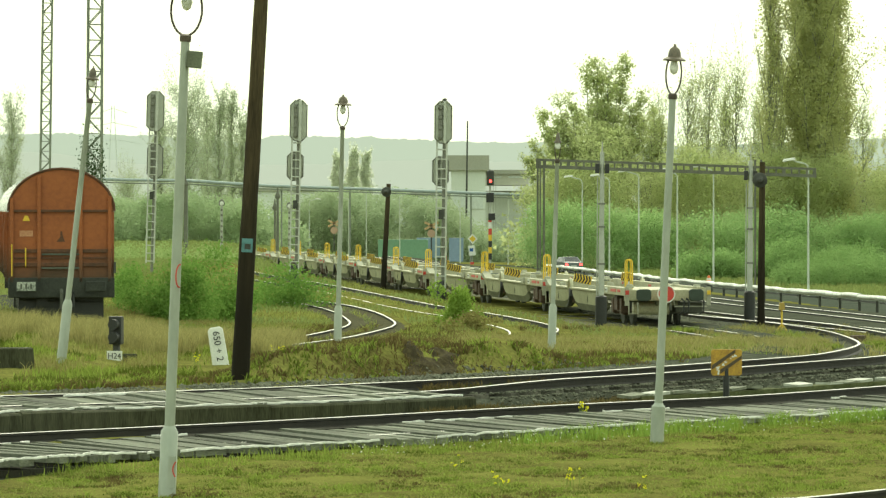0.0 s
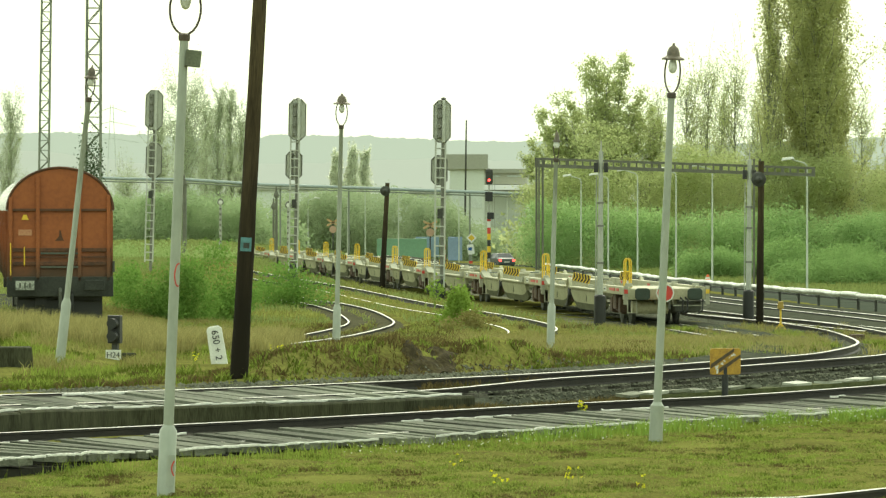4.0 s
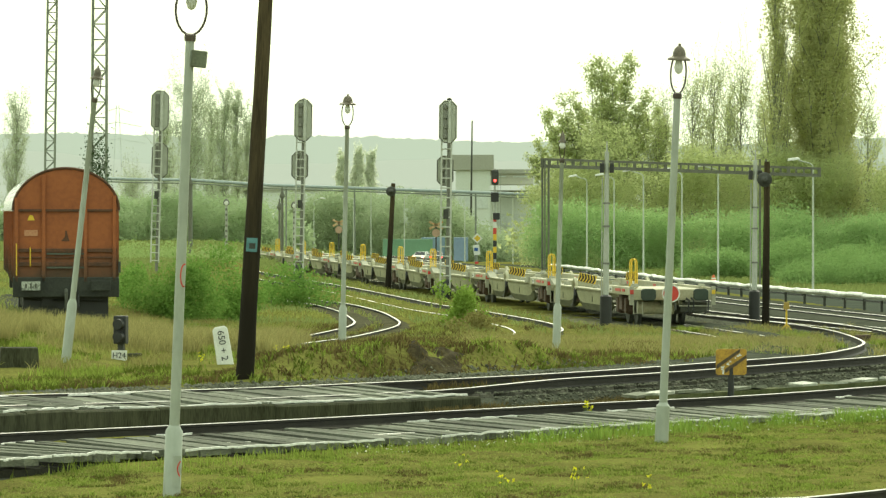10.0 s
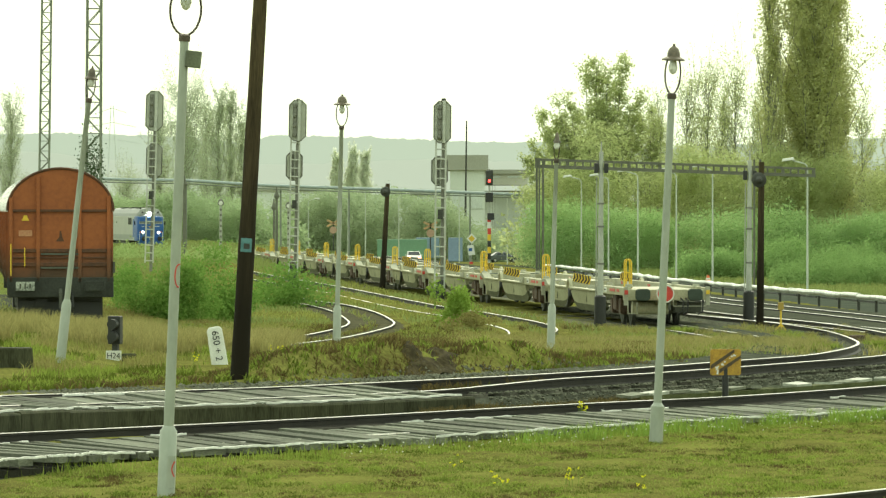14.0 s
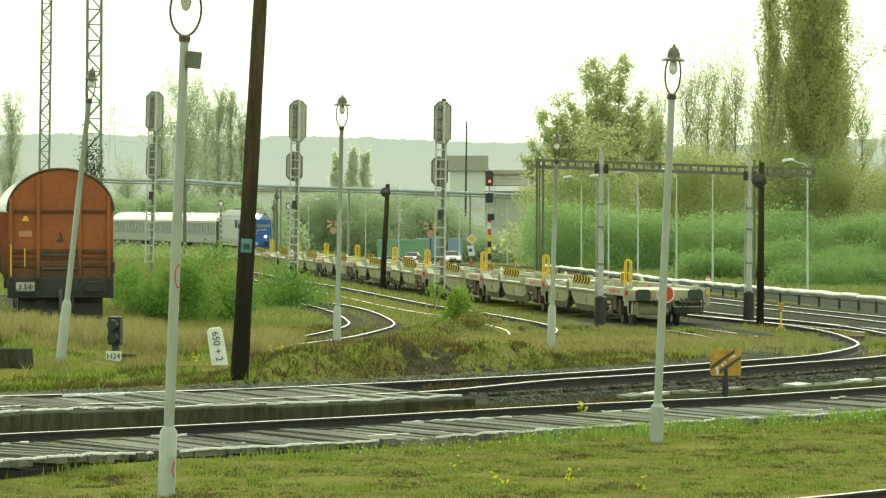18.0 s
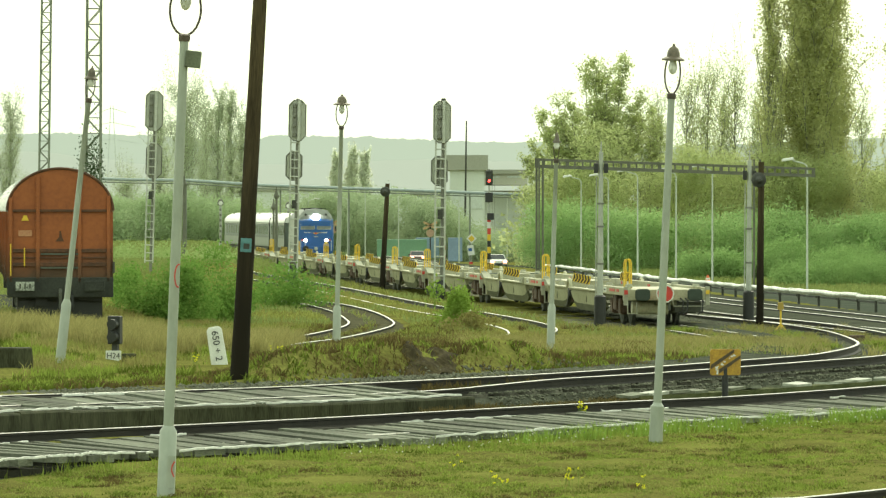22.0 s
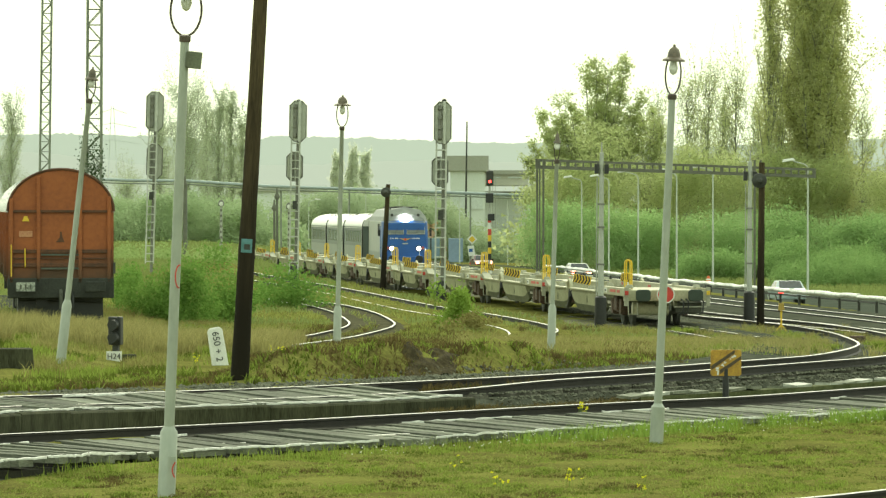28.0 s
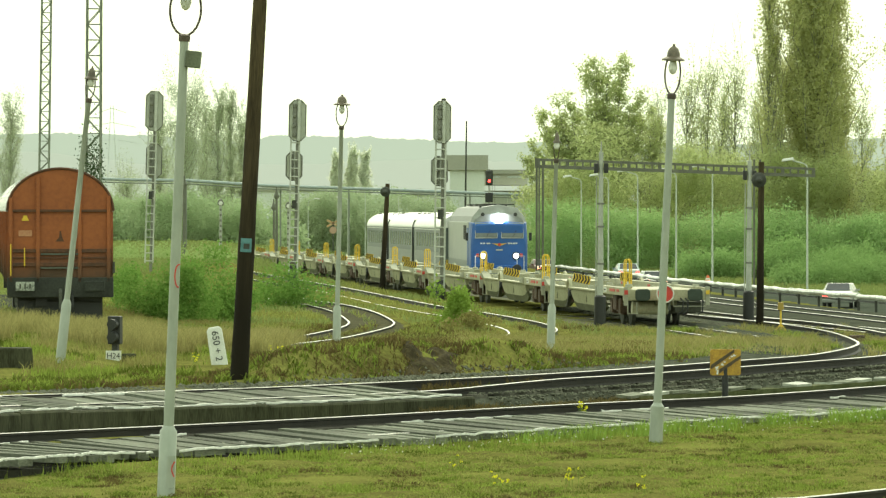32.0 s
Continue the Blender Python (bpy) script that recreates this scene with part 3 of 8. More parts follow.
# ---- timber crossing decks ----
def deck(way, x0, x1, start, width, drop, slope, gaps, label, face=0.0, seed=1):
    """Long grey timbers laid across beside a rail, pale strips painting the shine of the wet edges; a concrete face at
    the near side if wanted.
    """
    rng = random.Random(seed)
    t = thing("crossing_deck", Matrix(), label, "railway crossing", kind="structure")
    pts = [p for p in way if x0 <= p.x <= x1]
    part("bearer", Shape().sweep([p + Vector((0, 0, -drop - 0.16)) for p in pts], [(start + 0.05, -0.2), (start + 0.05, 0), (start + width - 0.05, -slope * width), (start + width - 0.05, -0.3)]), M_DECKBED, t, "deck bed blackened as shade in the gaps")
    part("soil_infill", Shape().sweep([p + Vector((0, 0, -drop)) for p in pts], [(start - 0.28, -0.2), (start - 0.24, -0.01), (start + 0.1, -0.02), (start + 0.1, -0.2)]), M_DECKBED, t, "soil beside the rail blackened as gap shade")
    run = 0.0
    total = sum((b - a).length for a, b in zip(pts[:-1], pts[1:]))
    while run < total - 0.6:
        w = rng.choice((0.2, 0.24, 0.27, 0.3, 0.42))
        gap = rng.choice(gaps)
        p, q = along(pts, run), along(pts, run + w)
        d = (q - p).normalized()
        n = Vector((d.y, -d.x, 0)).normalized()
        s0, s1 = start + rng.uniform(-0.03, 0.06), start + width + rng.uniform(-0.08, 0.06)
        lift = rng.uniform(-0.03, 0.02)
        sk = rng.uniform(-0.05, 0.05)
        m = Shape()
        for z0 in (-0.1, 0.0):
            for a, off, e in ((p, s0, 0), (q, s0, 0), (q, s1, sk), (p, s1, sk)):
                v = a + n * off + d * e
                m.v.append((v.x, v.y, v.z - drop - slope * (off - start) + lift + z0))
        m.f = [(3, 2, 1, 0), (4, 5, 6, 7), (0, 1, 5, 4), (1, 2, 6, 5), (2, 3, 7, 6), (3, 0, 4, 7)]
        part("timber", m, M_PLANK, t)
        run += w + gap
    # Thin pale strips along both edges paint the glint of wet timber.
    for off, chance, hh in ((start + width + 0.0, 0.93, 0.0125), (start + 0.04, 0.2, 0.010)):
        edge = offset(pts, off)
        length = sum((b - a).length for a, b in zip(edge[:-1], edge[1:]))
        ragged = []
        for k in range(int(length / 0.11)):
            p = along(edge, k * 0.11)
            side = 0.05 * noise.noise((k * 0.23, off, 1.0)) + rng.uniform(-0.028, 0.028)
            ragged.append(p + Vector((side * 0.8, -side * 0.6, 0.014 - drop - slope * (off - start) + 0.022 * noise.noise((k * 0.31, off, 7.0)) + rng.uniform(-0.009, 0.009))))
        k = 0
        while k < len(ragged) - 3:
            n = rng.randint(3, 12)
            seg = ragged[k:k + n + 1]
            k += n
            if rng.random() < chance and len(seg) > 1:
                h = hh * rng.uniform(0.45, 1.25)
                part("worn_edge", Shape().sweep(seg, [(-h, -0.03), (-h * 0.6, 0.005), (h * 0.7, 0), (h, -0.03)]), M_EDGE, t, "pale strip painted as the wet edge's shine")
    if face:
        run3 = offset(pts, start + width + 0.10, -drop - 0.02 - slope * width)
        k = 0
        while k < len(run3) - 2:
            n = rng.choice((2, 3, 4))
            seg = [p.copy() for p in run3[k:k + n + 1]]
            k += n
            if len(seg) > 1:
                up = rng.uniform(-0.018, 0.014)
                seg = [p + Vector((0, 0, up)) for p in seg]
                seg[-1] = seg[-1].lerp(seg[-2], 0.012)
                part("face_slab", Shape().sweep(seg, [(-0.08, 0), (0.02, -0.01), (0.05, -0.04), (0.04, -face), (-0.08, -face)]), M_CONCRETE, t, "stained concrete slab")
    return t


def along(way, s):
    """The point s metres along a way."""
    for a, b in zip(way[:-1], way[1:]):
        d = (b - a).length
        if s <= d:
            return a.lerp(b, s / d)
        s -= d
    return way[-1] + (way[-1] - way[-2]).normalized() * s


deck(WAY_A, -14, -1.08, 0.16, 2.1, 0.02, 0.06, (0.02, 0.03, 0.05, 0.09), "wet grey timber crossing deck with a mossy concrete side", 0.45, 1)
deck(WAY_B, -14, 9.6, 0.30, 2.1, 0.13, 0.045, (0.04, 0.06, 0.1, 0.14), "wet grey timber crossing deck beside the grass", 0, 2)


ROAD = spline([(27, 235, -1.8), (24.3, 276, -1.8), (17.5, 330, -1.8), (11, 381, -1.8), (5.9, 430, -1.8), (1.5, 462, -1.82), (-4.5, 522, -2.45), (-12, 590, -3.17), (-30, 700, -4.32)], 6)


def make_road():
    r = part("road", Shape().sweep([p + Vector((0, 0, 0.06)) for p in ROAD], [(-10.1, -0.3), (-10.0, 0), (4.5, 0), (4.6, -0.3)]), M_GREYROAD)
    tagged(r, "wide wet asphalt road behind the tracks", "road", kind="structure")


make_road()


# ---- lamps, poles, signals ----
M_HOOD = mat("dull_bronze_hood", (0.17, 0.14, 0.10), (0.09, 0.075, 0.055), 0.5, 0.2)
M_HOOP = mat("rusty_brown_hoop", (0.10, 0.075, 0.055), (0.05, 0.04, 0.03), 0.6, 0.1)


def station_lamp(base, height, lean_x, thick=0.12, foot=0.75, hood=True, box=False, hoop=0.62, half=0.14, lampbox=False, label="", lean_y=0.0):
    """A tapered steel post with an oval hoop, a bulb and a small hood on top."""
    x, y, z = base
    q = Matrix.Translation((x, y, z)) @ Euler((radians(-lean_y), radians(lean_x), 0)).to_matrix().to_4x4()
    t = thing("station_lamp", q, label or "grey steel station lamp with an oval hoop and hooded bulb", "lamp post", "station lamps")
    top = height - hoop - 0.18
    part("foot", Shape().lathe([(thick * 1.02, -0.3), (thick * 1.0, foot * 0.94), (thick * 0.7, foot), (thick * 0.62, foot + 0.02)]), M_POLE, t, smooth=True)
    part("post", Shape().lathe([(thick * 0.6, foot - 0.02), (thick * 0.58, foot + (top - foot) * 0.5), (thick * 0.5, top - 0.02), (thick * 0.58, top - 0.01), (thick * 0.58, top + 0.03), (thick * 0.3, top + 0.05)]), M_POLE, t, smooth=True)
    s = Shape()
    n = 22
    pts = []
    for k in range(n + 1):
        a = -math.pi / 2 + math.tau * k / n
        pts.append((half * math.cos(a), 0, top + 0.05 + hoop / 2 + hoop / 2 * math.sin(a)))
    s.tube(pts, thick * 0.13)
    part("hoop", s, M_HOOP, t, "thin rusty oval hoop", smooth=True)
    part("hoop_clamp", Shape().lathe([(thick * 0.62, top - 0.03), (thick * 0.66, top), (thick * 0.66, top + 0.05), (thick * 0.4, top + 0.07)], 12), M_HOOP, t, smooth=True)
    part("hood", Shape().lathe([(half * 1.5, top + hoop - 0.07), (half * 1.45, top + hoop - 0.045), (half * 0.86, top + hoop - 0.005), (half * 0.8, top + hoop + 0.06), (half * 0.62, top + hoop + 0.12), (half * 0.3, top + hoop + 0.155), (half * 0.18, top + hoop + 0.165), (half * 0.16, top + hoop + 0.2)], 14), M_HOOD, t, "small dented metal hood", smooth=True)
    part("bulb", Shape().lathe([(0.03, top + hoop * 0.98), (0.055, top + hoop * 0.85), (0.075, top + hoop * 0.72), (0.05, top + hoop * 0.6), (0.01, top + hoop * 0.56)], 10), M_WHITE, t, "milky glass bulb", smooth=True)
    if lampbox:
        part("fuse_box", Shape().box((0.13, -0.02, top - 0.26), (0.2, 0.16, 0.22), ry=4), mat("dull_green_box_paint", (0.15, 0.17, 0.11), (0.09, 0.10, 0.065), 0.6), t, "small dull green steel box", bevel=0.01)
        part("ring_mark", Shape().tube([(0.055 + 0.05 * math.cos(a), -thick * 0.50 + 0.2 * max(0.0, 0.02 + 0.05 * math.cos(a)), 2.9 + 0.15 * math.sin(a)) for a in [math.pi * (0.45 + 1.1 * k / 10) for k in range(11)]], 0.012, 4), M_RED, t, "faded red arc painted on the post")
        part("hatch", Shape().box((0.06, -thick * 0.98, 0.32), (0.10, 0.02, 0.42)), M_POLE, t, "small hatch with a red lightning mark")
        part("hatch_mark", Shape().tube([(0.105 - 0.035 * math.sin(math.pi * k / 8), -thick * 0.98 - 0.012, 0.26 + 0.2 * k / 8) for k in range(9)], 0.011, 4), M_RED, t, "faded red arc")
    return t


station_lamp((-3.645, 59.50, 0.13), 6.87, 2.35, 0.115, 0.90, lampbox=True, hoop=0.68, half=0.205, label="tall grey steel station lamp with a box below its hoop")
station_lamp((3.435, 72.90, 0.13), 6.42, 2.6, 0.110, 0.63, hoop=0.66, half=0.125)
station_lamp((-2.70, 114.75, 0.44), 6.35, 1.35, 0.10, 1.0, hoop=0.66, half=0.145)
station_lamp((2.43, 101.95, 0.70), 4.95, 1.7, 0.09, 1.05, hoop=0.5, half=0.06)
station_lamp((-7.53, 88.85, 0.80), 5.93, 6.3, 0.096, 1.32, hoop=0.5, half=0.09, label="leaning grey steel station lamp before the covered wagon")


def wooden_pole(base, height, lean, r, label, plate=False, speaker=0.0, lamp=False):
    x, y, z = base
    t = thing("wooden_pole", Matrix.Translation((x, y, z)) @ Euler((0, radians(lean), 0)).to_matrix().to_4x4(), label, "wooden pole")
    s = Shape()
    prof = [(r * (1.0 - 0.28 * k / 12) * (1 + 0.03 * math.sin(k * 2.1)), -0.3 + (height + 0.3) * k / 12) for k in range(13)]
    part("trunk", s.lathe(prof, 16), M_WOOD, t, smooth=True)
    if plate:
        part("plate", Shape().box((0.0, -r * 0.93, plate), (0.20, 0.02, 0.25)), mat("faded_turquoise_plate", (0.10, 0.26, 0.27), (0.06, 0.17, 0.18), 0.5, 0, 9, 60), t, "faded turquoise number plate", bevel=0.004)
        part("plate_bar", Shape().box((0.01, -r * 0.93 - 0.014, plate - 0.02), (0.11, 0.008, 0.10)), M_DARK, t)
    if speaker:
        for d in (-1, 1):
            part("loudspeaker", Shape().lathe([(0.05, -0.16), (0.09, -0.10), (0.13, -0.02), (0.24, 0.02), (0.25, 0.06), (0.19, 0.05), (0.05, -0.05)], 14, (0.22 * d * 0.4, -r - 0.1, speaker), "y"), M_DARK, t, "grey horn loudspeaker", smooth=True)
            break
    if lamp:
        part("lamp_arm", Shape().tube([(0, -0.05, height - 0.5), (0.25, -0.05, height - 0.3), (0.42, -0.05, height - 0.35)], 0.025), M_DARK, t)
        part("lamp_shade", Shape().lathe([(0.22, height - 0.5), (0.2, height - 0.44), (0.1, height - 0.36), (0.03, height - 0.34)], 12, (0.42, -0.05, 0)), mat("brass_shade", (0.5, 0.3, 0.1), None, 0.4, 0.3), t, "brownish round lamp shade", smooth=True)
    return t


wooden_pole((-3.70, 82.25, 0.92), 7.75, 3.2, 0.165, "dark leaning wooden pole, darker towards the foot, with a turquoise plate", 2.33, lamp=True)
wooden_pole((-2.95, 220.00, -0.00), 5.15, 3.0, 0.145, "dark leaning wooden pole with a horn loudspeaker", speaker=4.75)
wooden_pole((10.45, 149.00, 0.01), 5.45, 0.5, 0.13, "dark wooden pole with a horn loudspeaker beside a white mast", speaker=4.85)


def signal_head(t, w, h, zc, y, x=0.0):
    """The back of a signal board with cut corners and its lamp cases."""
    c = w * 0.28
    o = [(-w / 2 + c, -h / 2), (w / 2 - c, -h / 2), (w / 2, -h / 2 + c), (w / 2, h / 2 - c), (w / 2 - c, h / 2), (-w / 2 + c, h / 2), (-w / 2, h / 2 - c), (-w / 2, -h / 2 + c)]
    b = part("signal_board", Shape().prism([(px + x, pz + zc) for px, pz in o], y, y + 0.05), M_SIGBACK, t, "pale grey back of a signal board", bevel=0.012)
    part("board_rim", Shape().tube([(px + x, y - 0.01, pz + zc) for px, pz in o + o[:1]], 0.03, 5), M_SIGDARK, b)
    part("lamp_channel", Shape().box((x - w * 0.17, y - 0.03, zc), (w * 0.24, 0.06, h * 0.84)), M_SIGDARK, b, "dark channel of the lamp cases", bevel=0.01)
    part("post_strip", Shape().box((x + w * 0.10, y - 0.06, zc), (w * 0.17, 0.1, h * 1.02)), M_LADDER, b, "pale post strip", bevel=0.01)
    n = max(2, int(h / 0.42))
    for k in range(n):
        z = zc - h * 0.36 + h * 0.72 * k / (n - 1)
        part("lamp_case", Shape().lathe([(0.08, -0.13), (0.10, -0.08), (0.10, -0.02)], 10, (x - w * 0.17, y - 0.02, z), "y"), M_SIGDARK, b, "grey lamp case", smooth=True)


M_LADDER = mat("white_ladder_paint", (0.52, 0.54, 0.48), (0.36, 0.38, 0.33), 0.55)
M_SIGDARK = mat("grey_mast_paint", (0.2, 0.205, 0.17), (0.13, 0.135, 0.11), 0.6)
M_SIGBACK = mat("signal_back_paint", (0.42, 0.44, 0.37), (0.34, 0.36, 0.30), 0.55, 0, 2, 25, 0.08)
M_SIGPOST = mat("signal_post_paint", (0.44, 0.46, 0.40), (0.32, 0.34, 0.29), 0.55, 0, 2, 25, 0.08, 0.5, (0.16, 0.17, 0.14))


def mast_signal(base, height, heads, label, foot=True, lean=0.0, ladder_w=0.42):
    """A lattice mast with a ladder, its signal boards seen from behind."""
    x, y, z = base
    t = thing("railway_signal", Matrix.Translation((x, y, z)) @ Euler((0, radians(lean), 0)).to_matrix().to_4x4(), label, "railway signal", "mast signals")
    part("mast", Shape().cyl((0.1, 0, -0.3), (0.1, 0, height), 0.085, 0.07, 12), M_SIGDARK, t, smooth=True)
    for d in (-1, 1):
        part("ladder_rail", Shape().box((d * ladder_w / 2, -0.2, height * 0.42 + 0.3), (0.075, 0.06, height * 0.8)), M_LADDER, t)
    me = Shape().cyl((-ladder_w / 2, 0, 0), (ladder_w / 2, 0, 0), 0.035, n=6).mesh("rung")
    me.materials.append(M_LADDER)
    n = int(height * 0.78 / 0.42)
    for k in range(n):
        part("rung", me, None, t, m=pose(0, -0.2, 0.6 + 0.42 * k))
    if foot:
        part("black_base", Shape().lathe([(0.26, -0.3), (0.26, 0.75), (0.18, 0.85)], 12), M_BLACK, t, "black painted base", smooth=True)
    part("cable_box", Shape().box((0.0, -0.2, height * 0.43), (0.22, 0.18, 0.42)), M_DARK, t, "small dark cable box", bevel=0.01)
    part("cap", Shape().lathe([(0.1, height), (0.1, height + 0.1), (0.04, height + 0.14)], 10, (0.1, 0, 0)), M_DARK, t, smooth=True)
    for w, h, zc, hy, hx in heads:
        signal_head(t, w * 0.92, h * 1.05, zc, hy, hx)
    return t


mast_signal((-15.73, 242.00, 0.54), 9.55, [(0.98, 2.0, 8.62, -0.3, 0.08), (0.9, 1.75, 5.95, 0.25, 0.1)], "tall white lattice railway signal seen from behind", False, lean=1.6)
mast_signal((-7.42, 224.00, 0.29), 8.95, [(0.9, 1.9, 8.0, -0.3, 0.1), (0.86, 1.35, 5.75, 0.25, -0.05)], "white lattice railway signal with two boards on a black base", lean=1.0)
mast_signal((-0.15, 195.00, 0.00), 8.55, [(0.78, 1.7, 7.65, -0.3, 0.05), (0.74, 1.2, 5.55, 0.25, -0.05)], "white lattice railway signal with two boards among bushes", lean=0.6)


def white_mast(base, height, label, lean=0.4, foot=1.05):
    x, y, z = base
    t = thing("white_mast", Matrix.Translation((x, y, z)) @ Euler((0, radians(lean), 0)).to_matrix().to_4x4(), label, "mast")
    part("tube", Shape().lathe([(0.10, -0.2), (0.095, height * 0.5), (0.082, height * 0.55), (0.07, height), (0.03, height + 0.02)], 14), M_SIGPOST, t, smooth=True)
    part("black_base", Shape().lathe([(0.2, -0.3), (0.19, foot), (0.12, foot + 0.05)], 14), M_BLACK, t, "black painted base", smooth=True)
    for z2 in (height * 0.37, height * 0.58, height * 0.71):
        part("clamp", Shape().lathe([(0.115, z2 - 0.03), (0.115, z2 + 0.03)], 12), M_SIGDARK, t)
    for d in (-1, 1):
        part("lamp_case", Shape().box((d * 0.16, -0.02, height * 0.91), (0.14, 0.2, 0.32)), M_BLACK, t, "black lamp case", bevel=0.015)
    part("spike", Shape().cyl((0, 0, height), (0, 0, height + 0.35), 0.03, 0.02, 6), M_SIGPOST, t)
    part("cable_pipe", Shape().cyl((-0.14, 0.05, 0), (-0.14, 0.05, height * 0.86), 0.02, n=6), M_SIGPOST, t)
    return t


white_mast((5.11, 147.00, 0.00), 5.75, "white steel mast with a black base beside the flat wagon")
white_mast((10.48, 155.00, 0.01), 5.55, "white steel mast with a black base beside a wooden pole")


# ---- gantry and pipe bridge over the yard ----
M_GANTRY = mat("rusty_gantry_steel", (0.15, 0.155, 0.115), (0.10, 0.104, 0.078), 0.7, 0, 2, 20)


def gantry():
    """A dark steel portal: two braced posts and a lattice beam."""
    a, b = Vector((5.44, 262.00, 0.00)), Vector((21.48, 262.00, 6.23))
    zt = 6.78
    zb = 6.23
    t = thing("steel_gantry", Matrix(), "dark steel portal gantry spanning the yard tracks", "gantry")
    for x in (a.x, a.x + 0.36, a.x + 12.6, a.x + 12.95):
        part("post", Shape().box((x, a.y, (zt - 2.5) / 2), (0.12, 0.2, zt + 2.5)), M_GANTRY, t, bevel=0.01)
    part("foot_post", Shape().box((a.x + 0.14, a.y - 0.3, zt * 0.5 - 0.4), (0.09, 0.12, zt + 0.8)), M_GANTRY, t)
    top, low = Shape(), Shape()
    for s, dz in ((top, 0.0), (low, -0.42)):
        s.tube([(a.x - 0.1, a.y, zt + dz), (b.x + 0.1, b.y, zb + dz)], 0.10, 4)
    part("top_chord", top, M_GANTRY, t)
    part("bottom_chord", low, M_GANTRY, t)
    n = 36
    for k in range(n + 1):
        f = k / n
        x, z = a.x + (b.x - a.x) * f, zt + (zb - zt) * f
        part("batten", Shape().box((x, a.y, z - 0.21), (0.10 if k % 4 else 0.2, 0.08, 0.42)), M_GANTRY, t)
    part("web_plate", Shape().sweep([Vector((a.x, a.y, zt)), Vector((b.x, b.y, zb))], [(-0.01, -0.30), (0.01, -0.30), (0.01, -0.42), (-0.01, -0.42)]), M_GANTRY, t)


gantry()


def pipe_bridge():
    """A long grey pipe carried over the yard on slim posts."""
    t = thing("pipe_bridge", Matrix(), "long grey pipe carried high on slim posts", "pipe bridge")
    way = [(-36.72, 480.00, 7.14), (-32.57, 479.00, 7.01), (-27.13, 478.00, 6.95), (-18.64, 475.00, 6.39), (-4.96, 472.00, 5.91), (9.16, 470.00, 5.37)]
    part("pipe", Shape().tube(way, 0.17, 10), mat("pale_blue_grey_pipe", (0.36, 0.42, 0.42), (0.27, 0.32, 0.32), 0.6, 0.0), t, smooth=True)
    part("lower_pipe", Shape().tube([(x, y - 0.3, z - 0.34) for x, y, z in way], 0.07, 8), M_FARSTEEL, t)
    for px in ((-27.13, 478.00, 6.95), (-17.04, 475.00, 6.33), (-9.84, 474.00, 6.09), (2.83, 471.00, 5.67)):
        part("support", Shape().cyl((px[0], px[1], -8), (px[0], px[1], px[2]), 0.11, 0.09, 8), M_FARSTEEL, t)


pipe_bridge()


def ground_pipe():
    """Insulated pipe with a pale jacket on low posts along the yard's edge."""
    t = thing("heating_pipe", Matrix(), "pale insulated heating pipe on low posts", "pipe")
    way = spline([(17.33, 162.00, 0.74), (16.37, 167.00, 0.78), (13.68, 190.00, 0.75), (10.83, 214.00, 0.75), (5.97, 267.00, 0.78)], 1.2)
    k, rng = 0, random.Random(4)
    while k < len(way) - 2:
        n = rng.randint(4, 8)
        seg = [p + Vector((0, 0, rng.uniform(-0.03, 0.03))) for p in way[k:k + n + 1]]
        k += n
        r = rng.uniform(0.10, 0.135)
        part("jacket", Shape().sweep(seg, [(r * math.cos(a), -0.17 + r * 0.8 * math.sin(a)) for a in [math.tau * j / 10 for j in range(10)]]), M_FOIL, t, "pale crinkled jacket", smooth=True)
    me = Shape().box((0, 0, -0.6), (0.10, 0.12, 1.0)).mesh("post")
    me.materials.append(M_DARK)
    for p in way[::3]:
        part("post", me, None, t, m=pose(p.x, p.y, p.z - 0.2))
    me2 = Shape().box((0, 0, 0), (0.06, 3.2, 0.07)).mesh("carrier")
    me2.materials.append(M_DARK)
    for p, q in zip(way[:-3:3], way[3::3]):
        part("carrier", me2, None, t, m=pose((p.x + q.x) / 2, (p.y + q.y) / 2, (p.z + q.z) / 2 - 0.36, 0, 0, math.degrees(math.atan2(-(q.x - p.x), q.y - p.y))))


ground_pipe()


# ---- covered wagon ----
def bogie(parent, y, label="", wheel_r=0.46, frame=2.2, m=None):
    """Two wheelsets in a side frame."""
    b = part("bogie", Shape().box((-0.98, y, 0.52), (0.12, frame, 0.22)).box((0.98, y, 0.52), (0.12, frame, 0.22)).box((0, y, 0.6), (2.0, 0.35, 0.25)).box((-1.02, y - 0.9, 0.48), (0.16, 0.3, 0.3)).box((-1.02, y + 0.9, 0.48), (0.16, 0.3, 0.3)).box((1.02, y - 0.9, 0.48), (0.16, 0.3, 0.3)).box((1.02, y + 0.9, 0.48), (0.16, 0.3, 0.3)), m or M_GREYDIRT, parent, bevel=0.02)
    for dy in (-0.9, 0.9):
        s = Shape()
        for d in (-1, 1):
            s.lathe([(wheel_r * 0.5, d * 0.80), (wheel_r * 0.93, d * 0.81), (wheel_r, d * 0.80), (wheel_r * 1.01, d * 0.72), (wheel_r * 1.05, d * 0.71), (wheel_r * 1.05, d * 0.68), (wheel_r * 0.4, d * 0.70)], 20, (0, y + dy, wheel_r), "x")
        s.cyl((-0.72, y + dy, wheel_r), (0.72, y + dy, wheel_r), 0.09, n=8)
        part("wheelset", s, M_GREYDIRT, b, smooth=True)
    return b


